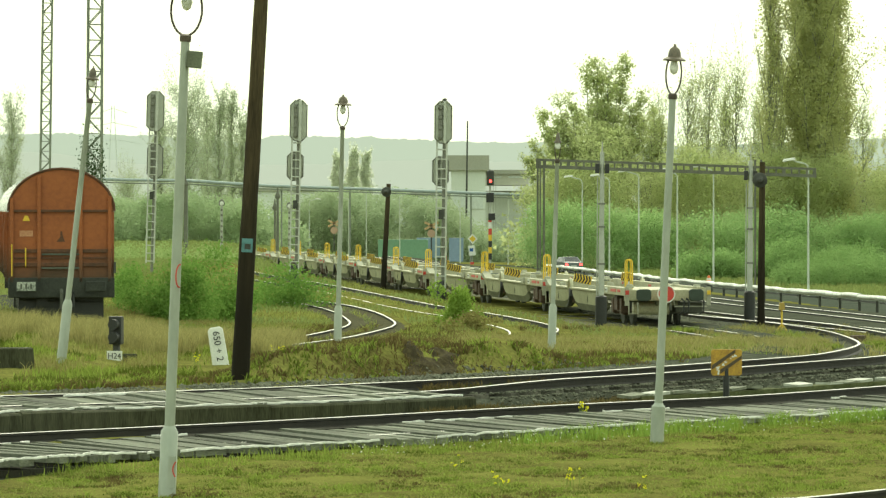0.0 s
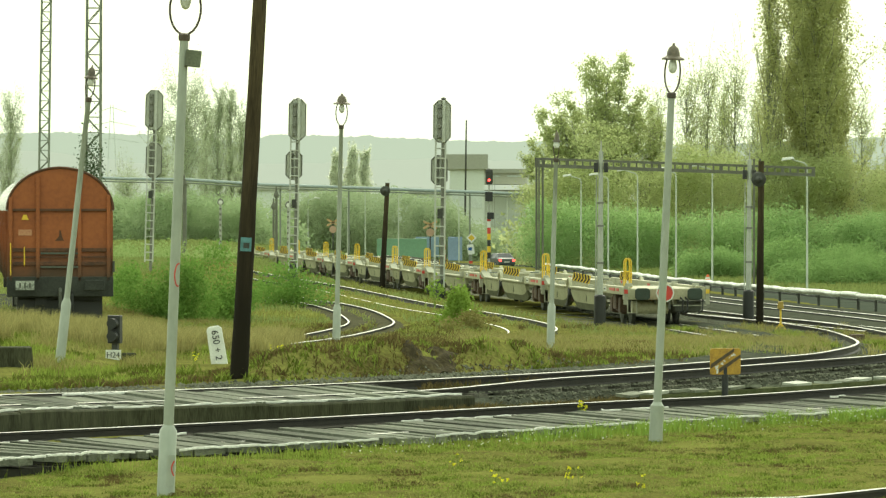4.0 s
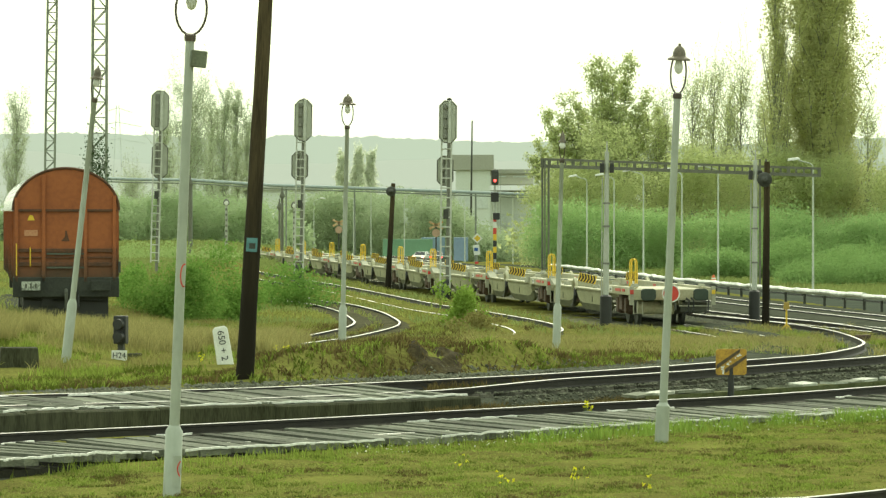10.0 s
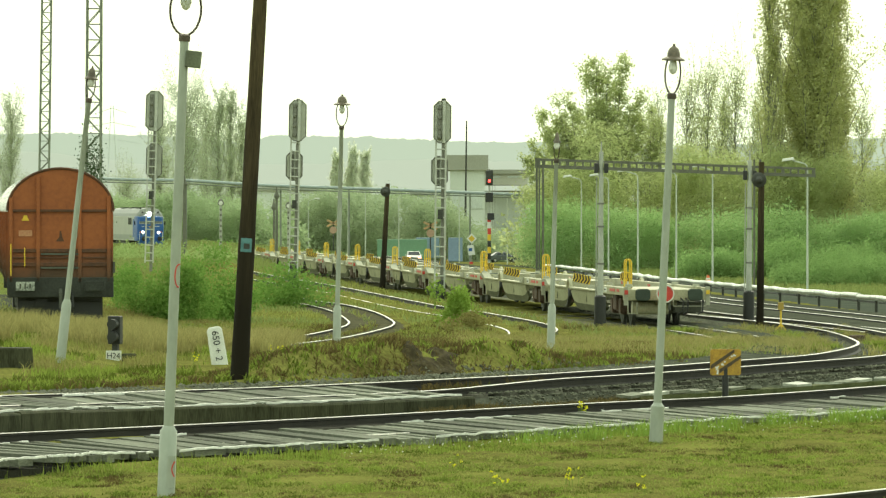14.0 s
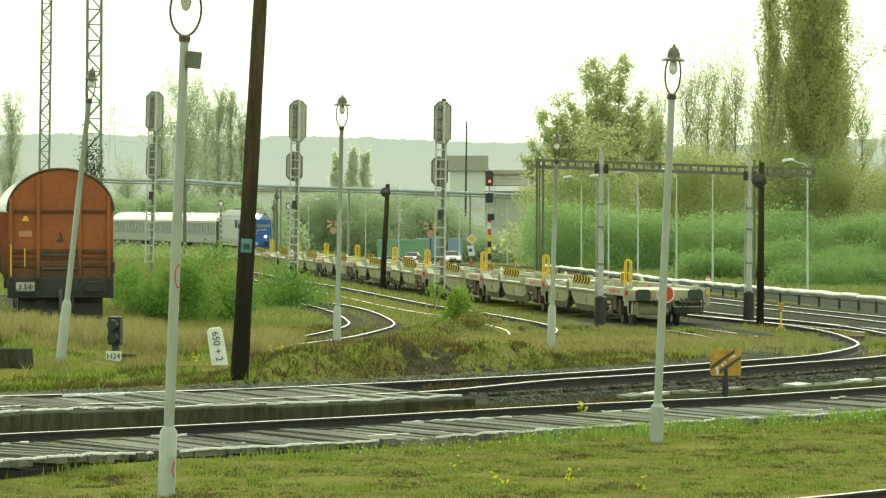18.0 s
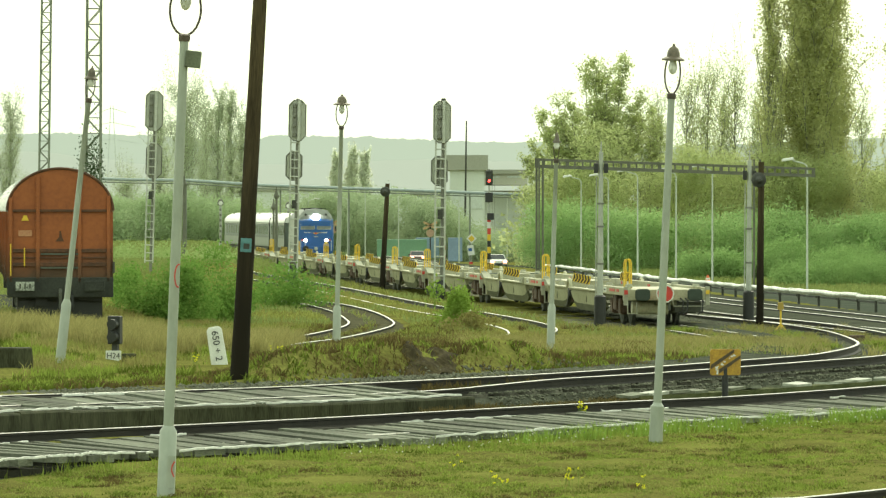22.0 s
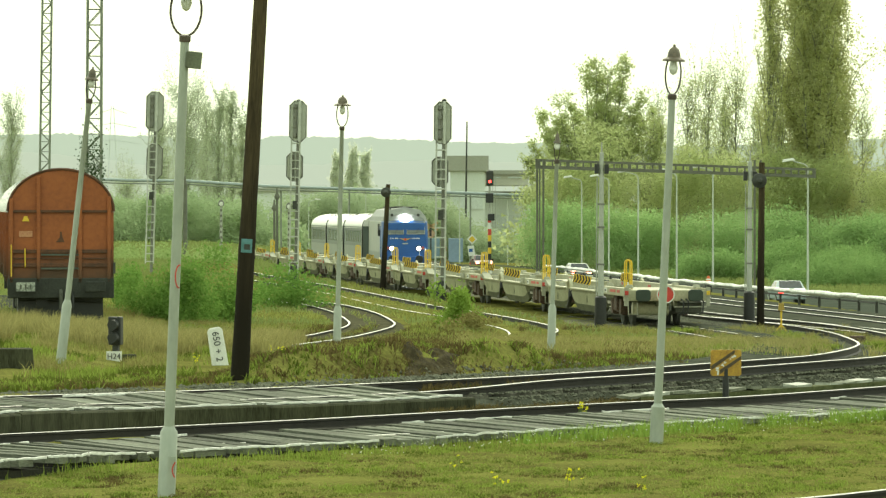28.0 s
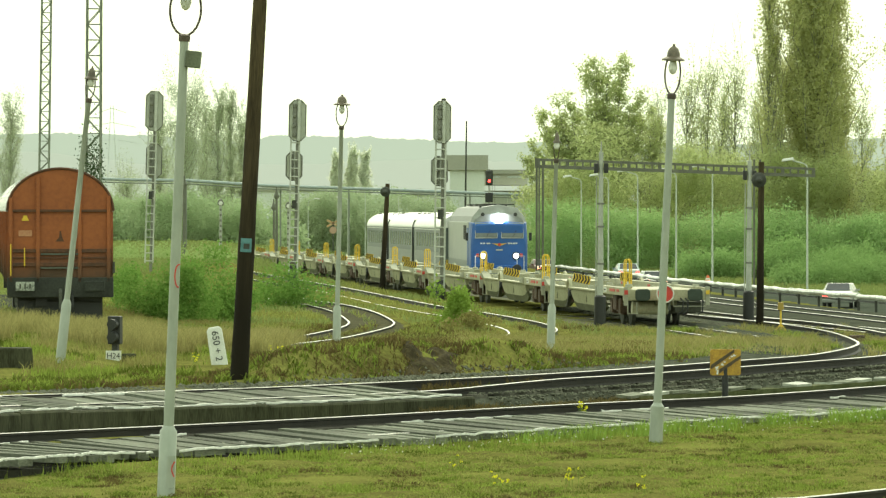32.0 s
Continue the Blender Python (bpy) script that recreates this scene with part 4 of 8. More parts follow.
def buffer(parent, x, y, d, r=0.21, m=None):
    s = Shape().lathe([(0.10, y), (0.10, y - 0.35 * d), (0.07, y - 0.35 * d), (0.07, y - 0.52 * d)], 12, (x, 0, 1.06), "y")
    b = part("buffer", s, m or M_GREYDIRT, parent, smooth=True)
    part("buffer_plate", Shape().lathe([(r * 0.97, y - 0.52 * d), (r, y - 0.55 * d), (r * 0.9, y - 0.585 * d), (r * 0.3, y - 0.6 * d)], 16, (x, 0, 1.06), "y"), m or M_BLACK, b, smooth=True)


def arch(w, z0, z1, zt, n=14):
    """The outline of a body: straight sides from z0 to z1, then a round roof up to zt."""
    o = [(-w / 2, z0), (w / 2, z0)]
    for k in range(n + 1):
        a = math.pi * k / n
        o.append((w / 2 * math.cos(a), z1 + (zt - z1) * math.sin(a)))
    return o


M_SOOT = mat("oily_soot", (0.032, 0.036, 0.027), (0.015, 0.018, 0.013), 0.7, 0, 2, 20, 0.3)


def covered_wagon(m, label):
    t = thing("covered_wagon", m, label, "railway wagon", "covered wagons")
    L = 13.6
    part("body", Shape().prism(arch(2.78, 1.15, 3.15, 4.22), 0, L), M_WAGON, t, "faded orange-brown steel body")
    roof_steel = mat("bare_roof_steel", (0.62, 0.63, 0.58), (0.48, 0.49, 0.45), 0.25, 0.6)
    part("roof", Shape().prism(arch(2.90, 3.10, 3.14, 4.27, 24), 0.03, L - 0.03), roof_steel, t, "wet bare metal roof", smooth=True)
    part("end_sheet", Shape().prism(arch(2.82, 1.17, 3.15, 4.25), -0.04, 0.0), M_WAGON, t, bevel=0.01)
    s = Shape()
    o = arch(2.86, 3.12, 3.13, 4.27, 20)[2:]
    s.tube([(x, -0.05, z) for x, z in o], 0.035, 6)
    part("end_rim", s, M_WAGONGRIME, t, "rim of the round end")
    for x in (-1.33, -0.60, 0.52, 1.30):
        h = 3.15 + 1.07 * math.sqrt(max(0, 1 - (x / 1.42) ** 2)) - 0.05
        part("end_rib", Shape().box((x, -0.085, (1.2 + h) / 2), (0.10, 0.09, h - 1.2)), M_WAGON, t, bevel=0.01)
    for z in (3.13, 2.05, 1.68):
        part("end_rail", Shape().box((0, -0.07, z), (2.74, 0.07, 0.07 if z > 3 else 0.10)), M_WAGONGRIME, t, bevel=0.008)
    for z in (2.05, 1.68):
        part("end_shelf", Shape().box((0.0, -0.10, z - 0.09), (1.05, 0.06, 0.05)), M_GREYDIRT, t)
    part("sole_beam", Shape().box((0, 0.0, 1.06), (2.86, 0.26, 0.54)), M_SOOT, t, "sooty end beam", bevel=0.02)
    # Black boxes added under the body to paint the shade there.
    part("brake_gear", Shape().box((0, 1.0, 0.52), (2.3, 1.2, 0.66)).box((-0.5, 0.5, 0.7), (0.3, 0.5, 0.3)).cyl((-1.1, 0.45, 0.72), (1.1, 0.45, 0.66), 0.06, n=8), M_BLACK, t, "black block standing for the dark under the wagon")
    part("underframe", Shape().box((0, L / 2, 0.98), (2.5, L - 0.3, 0.3)), M_GREYDIRT, t)
    part("warning_mark", Shape().prism([(-1.04, 2.86), (-0.84, 2.86), (-0.90, 3.0), (-0.98, 3.0)], -0.062, -0.05), M_YELLOW, t, "small yellow warning mark")
    part("label_card", Shape().box((-0.94, -0.055, 2.52), (0.36, 0.02, 0.16)), mat("faded_label", (0.5, 0.25, 0.13), (0.38, 0.16, 0.08), 0.6, 0, 20, 60), t, "worn pale label")
    part("coupling_mark", Shape().prism([(-0.13, 2.30), (0.1, 2.30), (0.05, 2.42), (0.02, 2.58), (-0.02, 2.58), (-0.03, 2.42)], -0.062, -0.05), M_WAGONGRIME, t, "dark worn stain")
    part("end_rail", Shape().box((0, -0.06, 1.86), (2.72, 0.05, 0.04)), M_WAGONGRIME, t)
    for x, z0, z1 in ((-1.33, 1.35, 2.25), (-0.96, 1.62, 2.12)):
        part("grab_rail", Shape().tube([(x, -0.05, z0), (x, -0.15, z0 + 0.03), (x, -0.15, z1 - 0.03), (x, -0.05, z1)], 0.018, 6), M_YELLOW, t, "yellow grab rail")
    for k in range(7):
        for x in (-1.42, 1.42):
            part("side_post", Shape().box((x, 1.0 + k * 1.93, 2.15), (0.07, 0.12, 1.95)), M_WAGON, t)
    for k in range(4):
        part("roof_hoop", Shape().tube([(x * 1.005, 2.2 + k * 3.1, z) for x, z in o], 0.02, 5), roof_steel, t)
    for x in (-0.95, 0.92):
        bf = part("buffer", Shape().box((x, -0.25, 1.10), (0.18, 0.4, 0.18)).box((x, -0.46, 1.10), (0.54, 0.05, 0.28)), M_SOOT, t, "sooty rectangular buffer", bevel=0.02)
        if x < 0:
            part("marking_plate", Shape().box((x, -0.49, 1.10), (0.5, 0.012, 0.24)), mat("flaking_white_paint", (0.5, 0.53, 0.46), (0.07, 0.085, 0.07), 0.7, 0, 7, 22, 0.1), bf, "flaking white marking plate")
            for k in range(3):
                part("marking_bar", Shape().box((x - 0.13 + 0.13 * k, -0.5, 1.10), (0.05, 0.012, 0.13)), M_GREYDIRT, bf)
    part("brake_hose", Shape().tube([(0.3, -0.1, 0.95), (0.32, -0.3, 0.85), (0.33, -0.34, 0.55), (0.3, -0.3, 0.4)], 0.03), M_BLACK, t)
    part("screw_coupling", Shape().tube([(0, -0.1, 1.0), (0, -0.35, 0.9), (0, -0.36, 0.5)], 0.05), M_GREYDIRT, t)
    for y in (2.4, 11.2):
        bogie(t, y)
    part("lamp_iron", Shape().box((1.44, -0.02, 1.6), (0.06, 0.2, 0.3)), M_DARK, t)
    return t


covered_wagon(pose(-10.32, 122.0, 0.73, 0, 0, 6.0), "faded orange-brown covered freight wagon with a round roof")
covered_wagon(pose(-11.85, 136.8, 0.73, 0, 0, 6.3), "orange-brown covered freight wagon coupled behind")


WAGON_Z = 0.73
rail_track("weedy siding under the covered wagons", [Vector((-9.57 - 0.105 * (y - 122), y, WAGON_Z)) for y in range(109, 181, 4)], 0, gauge=-1.5)


# ---- container flat wagons ----
def stripes(parent, x, y, z, w, tilt=8):
    """A folding end stop with black and yellow chevrons: two rows of stripes slanted against each other."""
    m = pose(x, y, z, 0, tilt, 0)
    b = part("striped_beam", Shape().box((0, 0, 0), (w, 0.1, 0.30)), M_YELLOW, parent, "yellow and black striped end stop", m=m, bevel=0.01)
    n = 6
    for k in range(n):
        c, e = -w / 2 + w * (k + 0.5) / n, 0.27 * w / n
        for z0, z1, d in ((0.0, 0.145, -1), (-0.145, 0.0, 1)):
            q = 0.55 * w / n * d
            ends = [(c - e - (q if d > 0 else 0), z0), (c + e - (q if d > 0 else 0), z0), (c + e + (q if d < 0 else 0), z1), (c - e + (q if d < 0 else 0), z1)]
            part("stripe", Shape().prism([(max(-w / 2, min(w / 2, px)), pz) for px, pz in ends], -0.056, -0.045), M_BLACK, b)


M_BUFFER = mat("dark_green_buffer_paint", (0.04, 0.06, 0.042), (0.025, 0.037, 0.027), 0.7)
M_BELLY = mat("grey_green_wagon_side", (0.38, 0.375, 0.24), (0.275, 0.275, 0.175), 0.8, 0, 0.8, 12, 0.15, 0.1, (0.10, 0.10, 0.065))


# Darker copy of the side colour, painting shade along the belly's lower edge.
M_BELLYDARK = mat("shade_dark_side", (0.17, 0.175, 0.11), (0.10, 0.105, 0.066), 0.8, 0, 1.0, 14, 0.2, 0.1, (0.05, 0.052, 0.036))
M_RUSTGEAR = mat("rusty_brown_gear", (0.12, 0.075, 0.045), (0.05, 0.036, 0.025), 0.8, 0, 3, 20, 0.3)


def belly(t, x, y0, y1, ramp0, ramp1):
    """One bellied side: a pale lip, a bulging plate that narrows to its ends, a lower edge darkened as shade and pale
    ramp plates.
    """
    o = x / abs(x)
    a, b = y0, y1
    up, low = Shape(), Shape()
    rows = ((a, 0.72), (a + 0.5, 0.58), (a + 1.3, 0.52), (b - 1.3, 0.52), (b - 0.5, 0.58), (b, 0.72))
    for y, zb in rows:
        up.v += [(x - 0.10 * o, y, zb + 0.02), (x + 0.0 * o, y, zb + 0.02), (x + 0.05 * o, y, 0.92), (x + 0.01 * o, y, 1.03), (x - 0.10 * o, y, 1.03)]
        low.v += [(x - 0.20 * o, y, zb - 0.20), (x - 0.10 * o, y, zb - 0.21), (x - 0.003 * o, y, zb + 0.02), (x - 0.10 * o, y, zb + 0.02)]
    for sh, n in ((up, 5), (low, 4)):
        sh.f += [(r * n + k, r * n + (k + 1) % n, r * n + n + (k + 1) % n, r * n + n + k) for r in range(5) for k in range(n)] + [tuple(range(n)), tuple(range(5 * n, 6 * n))]
    skirt = part("belly_skirt", up, M_BELLY, t, "long grey-beige bellied side")
    part("lower_skirt", low, M_BELLYDARK, skirt, "lower edge darkened as shade")
    part("lip", Shape().prism([(x - 0.14, 1.03), (x + 0.14, 1.03), (x + 0.14, 1.085), (x - 0.14, 1.085)], a, b), M_BEIGE, t, "pale upper lip", bevel=0.01)
    for y, e, use in ((a, 1, ramp0), (b, -1, ramp1)):
        if use:
            r = Shape()
            for dx in (-0.16, 0.16):
                r.v += [(x + dx, y, 1.06), (x + dx, y + 1.15 * e, 1.06), (x + dx, y + 0.95 * e, 1.10), (x + dx, y + 0.15 * e, 1.28), (x + dx, y, 1.28)]
            r.f += [(k, (k + 1) % 5, 5 + (k + 1) % 5, 5 + k) for k in range(5)] + [tuple(range(5)), tuple(range(5, 10))]
            part("ramp_plate", r, M_PALEPLATE, t, "pale slanted ramp plate")
    part("skirt_seam", Shape().box((x + 0.035 * o, (a + b) / 2, 0.78), (0.02, 0.05, 0.34)), M_BELLYDARK, skirt)


M_PALEPLATE = mat("pale_grey_plate", (0.40, 0.40, 0.31), (0.30, 0.30, 0.23), 0.85, 0, 3, 20, 0.1, 0.1)


def flat_wagon(m, label):
    t = thing("container_flat_wagon", m, label, "railway wagon", "container flat wagons")
    L = 19.1
    for x in (-1.27, 1.27):
        belly(t, x, 5.5, 12.9, True, False)
        belly(t, x, 13.9, 19.0, False, True)
        part("end_side_beam", Shape().prism([(x - 0.1, 1.0), (x + 0.1, 1.0), (x + 0.1, 1.27), (x - 0.1, 1.27)], 0.1, 5.55), M_BEIGE, t, "pale raised side beam over the bogie", bevel=0.02)
        o = x / abs(x)
        for y, w in ((1.4, 0.5), (2.3, 1.1)):
            part("red_plate", Shape().box((x + 0.11 * o, y + w / 2, 1.15), (0.02, w, 0.09)), M_RED, t, "faded red marking plate")
        part("white_plate", Shape().box((x + 0.11 * o, 4.4, 1.14), (0.02, 0.5, 0.16)), M_WHITE, t, "white data plate")
        part("data_bar", Shape().box((x + 0.123 * o, 4.4, 1.14), (0.01, 0.3, 0.05)), M_DARK, t)
        arch_pts = [(x * 1.03, 13.4 - 0.42 * math.cos(a), 0.98 + 0.38 * math.sin(a)) for a in [math.pi * k / 10 for k in range(11)]]
        part("saddle_arch", Shape().tube(arch_pts, 0.06, 6), M_BEIGE, t, "pale arch between the two pockets", smooth=True)
        part("lashing_hook", Shape().tube([(x * 1.04, 13.05, 1.02), (x * 1.06, 13.0, 0.78), (x * 1.06, 13.15, 0.58), (x * 1.05, 13.5, 0.44), (x * 1.04, 13.95, 0.40)], 0.075, 6), M_BLACK, t, "dark hanging hook", smooth=True)
        part("saddle_post", Shape().box((x * 0.97, 13.4, 0.80), (0.12, 0.66, 0.5)), M_RUSTGEAR, t, "rusty saddle post")
    part("top_side_beam", Shape().prism([(1.06, 1.02), (1.24, 1.02), (1.24, 1.30), (1.06, 1.30)], 0.3, L - 0.1), M_BEIGE, t, "pale high side beam", bevel=0.02)
    for k, (y, w, c) in enumerate(((2.4, 0.8, M_RED), (3.6, 1.3, M_RED), (6.4, 0.5, M_WHITE), (7.6, 0.35, M_DARK), (10.2, 0.5, M_RED), (15.0, 0.6, M_WHITE), (16.4, 0.35, M_RED))):
        part("beam_mark", Shape().box((1.05, y, 1.17), (0.02, w, 0.09 if c is M_RED else 0.16)), c, t, "small painted mark")
    part("centre_sill", Shape().box((0, L / 2, 0.86), (0.7, L - 0.2, 0.34)), M_BELLYDARK, t, "dark centre sill", bevel=0.02)
    part("pocket_floor", Shape().box((0, 9.2, 0.62), (2.3, 7.2, 0.08)).box((0, 16.4, 0.62), (2.3, 4.8, 0.08)), M_BELLYDARK, t, "dark floor of the pockets")
    part("end_beam", Shape().box((0, 0.12, 1.03), (2.86, 0.24, 0.36)), M_BEIGE, t, "grey-beige end beam", bevel=0.02)
    part("end_beam", Shape().box((0, L - 0.12, 1.03), (2.6, 0.24, 0.36)), M_BEIGE, t, "grey-beige end beam", bevel=0.02)
    part("end_deck", Shape().box((0, 2.7, 1.17), (2.3, 5.2, 0.10), taper=0.97), M_BEIGE, t, "pale deck over the bogie", bevel=0.02)
    for k in range(6):
        part("cross_member", Shape().box((0, 5.7 + k * 2.55, 0.98), (2.3, 0.16, 0.22)), M_BEIGE, t)
    for y in (0.9, 5.1, 9.4, 16.6):
        for x in (-1.12, 1.12):
            part("corner_stop", Shape().box((x, y, 1.32 if y < 5.4 else 1.14), (0.22, 0.34, 0.12), taper=0.8), M_PALEPLATE, t, "pale container corner stop", bevel=0.02)
    stripes(t, -0.86, 13.4, 1.36, 0.64, 12)
    stripes(t, 0.80, 13.7, 1.42, 0.42)
    for x, y in ((-1.08, 1.6), (-0.98, 1.85)):
        part("hand_rail", Shape().tube([(x - 0.09, y, 1.2), (x - 0.09, y, 2.08), (x - 0.06, y, 2.16), (x, y, 2.19), (x + 0.06, y, 2.16), (x + 0.09, y, 2.08), (x + 0.09, y, 1.2)], 0.024, 6), M_YELLOW, t, "yellow hand rail loop", smooth=True)
        part("rail_bar", Shape().cyl((x - 0.09, y, 1.75), (x + 0.09, y, 1.75), 0.02, n=6), M_YELLOW, t)
    for x in (-0.87, 0.87):
        for y, e in ((0.0, 1), (L, -1)):
            b = part("buffer", Shape().box((x, y - 0.2 * e, 1.06), (0.2, 0.44, 0.2)), M_BUFFER, t, "dark green square buffer", bevel=0.02)
            part("buffer_plate", Shape().prism([(x - 0.25, 0.92), (x - 0.17, 0.85), (x + 0.17, 0.85), (x + 0.25, 0.92), (x + 0.25, 1.17), (x + 0.17, 1.24), (x - 0.17, 1.24), (x - 0.25, 1.17)], y - 0.40 * e, y - 0.47 * e), M_BUFFER, b, bevel=0.03)
    bogie(t, 3.5, m=M_RUSTGEAR)
    part("spring_gear", Shape().box((-1.05, 3.5, 0.72), (0.3, 0.7, 0.5)).box((-1.1, 2.6, 0.62), (0.16, 0.4, 0.5)).box((-1.1, 4.4, 0.62), (0.16, 0.4, 0.5)), M_RUSTGEAR, t, "rusty spring gear over the bogie", bevel=0.03)
    part("draught_box", Shape().cyl((-1.08, 0.55, 0.60), (0.12, 0.55, 0.58), 0.21, n=16), M_BEIGE, t, "grey-beige round tank under the end beam", smooth=True)
    for x in (-1.36, 1.36):
        part("corner_post", Shape().box((x, 0.02, 1.0), (0.14, 0.10, 0.62)), M_PALEPLATE, t, "pale corner post", bevel=0.01)
        part("warning_plate", Shape().box((x, -0.04, 1.12), (0.12, 0.02, 0.14)), M_RED if x < 0 else M_YELLOW, t, "small warning plate")
    part("step", Shape().tube([(-1.3, 0.0, 0.8), (-1.3, -0.04, 0.42), (-1.0, -0.04, 0.42), (-1.0, 0.0, 0.8)], 0.025, 5), M_PALEPLATE, t, "pale foot step")
    part("shunter_bar", Shape().tube([(0.2, -0.02, 0.85), (0.2, -0.1, 0.66), (1.28, -0.1, 0.66), (1.3, -0.02, 0.85)], 0.022, 5), M_PALEPLATE, t, "pale bent hand bar")
    for k, x in enumerate((0.46, 0.62, 1.12)):
        part("brake_hose", Shape().tube([(x, 0.0, 0.92), (x + 0.05, -0.22, 0.84), (x + 0.02, -0.26, 0.5), (x - 0.12, -0.22, 0.40)], 0.028), M_BLACK, t)
    part("under_gear", Shape().box((0.75, 0.5, 0.62), (0.9, 0.5, 0.34)).box((0.3, 1.2, 0.55), (1.7, 0.5, 0.3)), M_GREYDIRT, t, "sooty gear under the end beam", bevel=0.03)
    part("coupling", Shape().tube([(0, -0.1, 1.0), (0, -0.4, 0.92), (0.02, -0.42, 0.55)], 0.05), M_GREYDIRT, t)
    return t


FLAT = list(reversed(WAY_F))
FLAT_START = min(range(len(FLAT)), key=lambda i: abs(FLAT[i].y - 148.6))
FLAT = FLAT[FLAT_START:]
first = None
for i in range(9):
    a, b = along(FLAT, i * 19.74 + 2.7), along(FLAT, i * 19.74 + 16.4)
    d = b - a
    ang = math.degrees(math.atan2(-d.x, d.y))
    q = a - d.normalized() * 2.7
    if first is None:
        first = flat_wagon(pose(q.x, q.y, q.z, 0, 0, ang), "empty grey-beige container flat wagon with yellow hand rails")
        disc = part("tail_disc", Shape().lathe([(0.28, 0.0), (0.285, -0.02), (0.25, -0.03)], 20, (-0.14, -0.5, 1.08), "y"), M_RED, None)
        tagged(disc, "red and white round tail disc on the flat wagon", "sign")
        disc.matrix_basis = pose(q.x, q.y, q.z, 0, 0, ang)
        part("disc_bracket", Shape().box((-0.14, -0.25, 0.95), (0.05, 0.52, 0.05)), M_DARK, disc)
        rim = part("disc_rim", Shape().tube([(-0.14 + 0.28 * math.cos(k * math.tau / 16), -0.52, 1.08 + 0.28 * math.sin(k * math.tau / 16)) for k in range(17)], 0.025, 5), M_WHITE, disc, "white rim")
    else:
        copy_thing(first, pose(q.x, q.y, q.z, 0, 0, ang))


# ---- passenger train ----
M_LOCOROOF = mat("grey_loco_roof", (0.25, 0.27, 0.24), (0.19, 0.205, 0.18), 0.5)


# Glass colour lightened to paint in the reflected sky.
M_SCREEN = mat("sky_reflection_windscreen", (0.16, 0.18, 0.17), (0.12, 0.135, 0.13), 0.12, 0, 1, 10, 0)


def locomotive():
    """Diesel locomotive; its nose is at the origin and looks along -y."""
    t = thing("diesel_locomotive", Matrix(), "blue and light grey diesel locomotive with bright headlamps", "locomotive")
    L, W = 17.0, 3.0
    nose = Shape()
    rings = [(0.0, [(-1.36, 0.95), (1.36, 0.95), (1.38, 2.35), (1.2, 3.35), (0, 3.42), (-1.2, 3.35), (-1.38, 2.35)]),
             (0.16, [(-1.46, 0.85), (1.46, 0.85), (1.48, 2.4), (1.38, 3.45), (0, 3.55), (-1.38, 3.45), (-1.48, 2.4)]),
             (0.5, [(-1.5, 0.8), (1.5, 0.8), (1.5, 2.45), (1.46, 3.5), (0, 3.62), (-1.46, 3.5), (-1.5, 2.45)]),
             (1.6, [(-1.5, 0.8), (1.5, 0.8), (1.5, 2.45), (1.48, 3.52), (0, 3.62), (-1.48, 3.52), (-1.5, 2.45)])]
    for y, o in rings:
        nose.v += [(x, y, z) for x, z in o]
    n = 7
    for r in range(3):
        nose.f += [(r * n + k, r * n + (k + 1) % n, (r + 1) * n + (k + 1) % n, (r + 1) * n + k) for k in range(n)]
    nose.f += [tuple(range(n)), tuple(range(3 * n, 4 * n))]
    cab = part("cab_front", nose, M_BLUE, t, "blue cab front", bevel=0.05)
    part("body_side", Shape().prism([(-1.5, 0.85), (1.5, 0.85), (1.5, 3.5), (-1.5, 3.5)], 1.6, L), M_LOCOGREY, t, "light grey body side", bevel=0.02)
    roof = Shape()
    sec = [(0.25, 0.90), (0.6, 1.0), (1.6, 1.0), (L, 1.0)]
    out = [(-1.46, 3.46), (1.46, 3.46), (1.36, 3.78), (0.98, 4.24), (0, 4.42), (-0.98, 4.24), (-1.36, 3.80)]
    for y, k in sec:
        roof.v += [(x * k, y, 3.46 + (z - 3.46) * (0.55 if y < 0.3 else k)) for x, z in out]
    for r in range(3):
        roof.f += [(r * n + k, r * n + (k + 1) % n, (r + 1) * n + (k + 1) % n, (r + 1) * n + k) for k in range(n)]
    roof.f += [tuple(range(n)), tuple(range(3 * n, 4 * n))]
    part("roof", roof, M_LOCOROOF, t, "light grey rounded roof", bevel=0.03)
    for x in (-0.68, 0.68):
        w = part("windscreen", Shape().box((x, 0.05, 3.06), (1.14, 0.06, 0.74), rx=-9), M_SCREEN, t, "wide windscreen half", bevel=0.02)
        part("windscreen_frame", Shape().tube([(x + sx * 0.57, 0.0 + (0.06 if sz > 0 else -0.05) + 0.03, 3.06 + sz * 0.38) for sx, sz in ((-1, -1), (1, -1), (1, 1), (-1, 1), (-1, -1))], 0.03, 5), M_LOCOGREY, w)
        part("wiper", Shape().tube([(x, -0.05, 2.70), (x + 0.2, -0.01, 3.08)], 0.015, 4), M_BLACK, w)
    part("top_headlamp", Shape().lathe([(0.24, 0.25), (0.27, 0.10), (0.2, 0.06)], 16, (0, 0, 3.66), "y"), M_LAMP, t, "bright white top headlamp")
    for x in (-0.87, 0.87):
        g = part("headlamp_ring", Shape().lathe([(0.20, 0.08), (0.21, -0.04), (0.14, -0.05)], 16, (x, 0, 1.75), "y"), M_DARK, t)
        part("headlamp", Shape().lathe([(0.115, -0.02), (0.12, -0.07), (0.07, -0.09)], 14, (x, 0, 1.75), "y"), M_LAMP, g, "bright white headlamp")
        part("tail_lamp", Shape().lathe([(0.10, -0.02), (0.10, -0.06), (0.06, -0.07)], 12, (x * 1.3, 0.06, 1.78), "y"), M_RED, g, "red tail lamp")
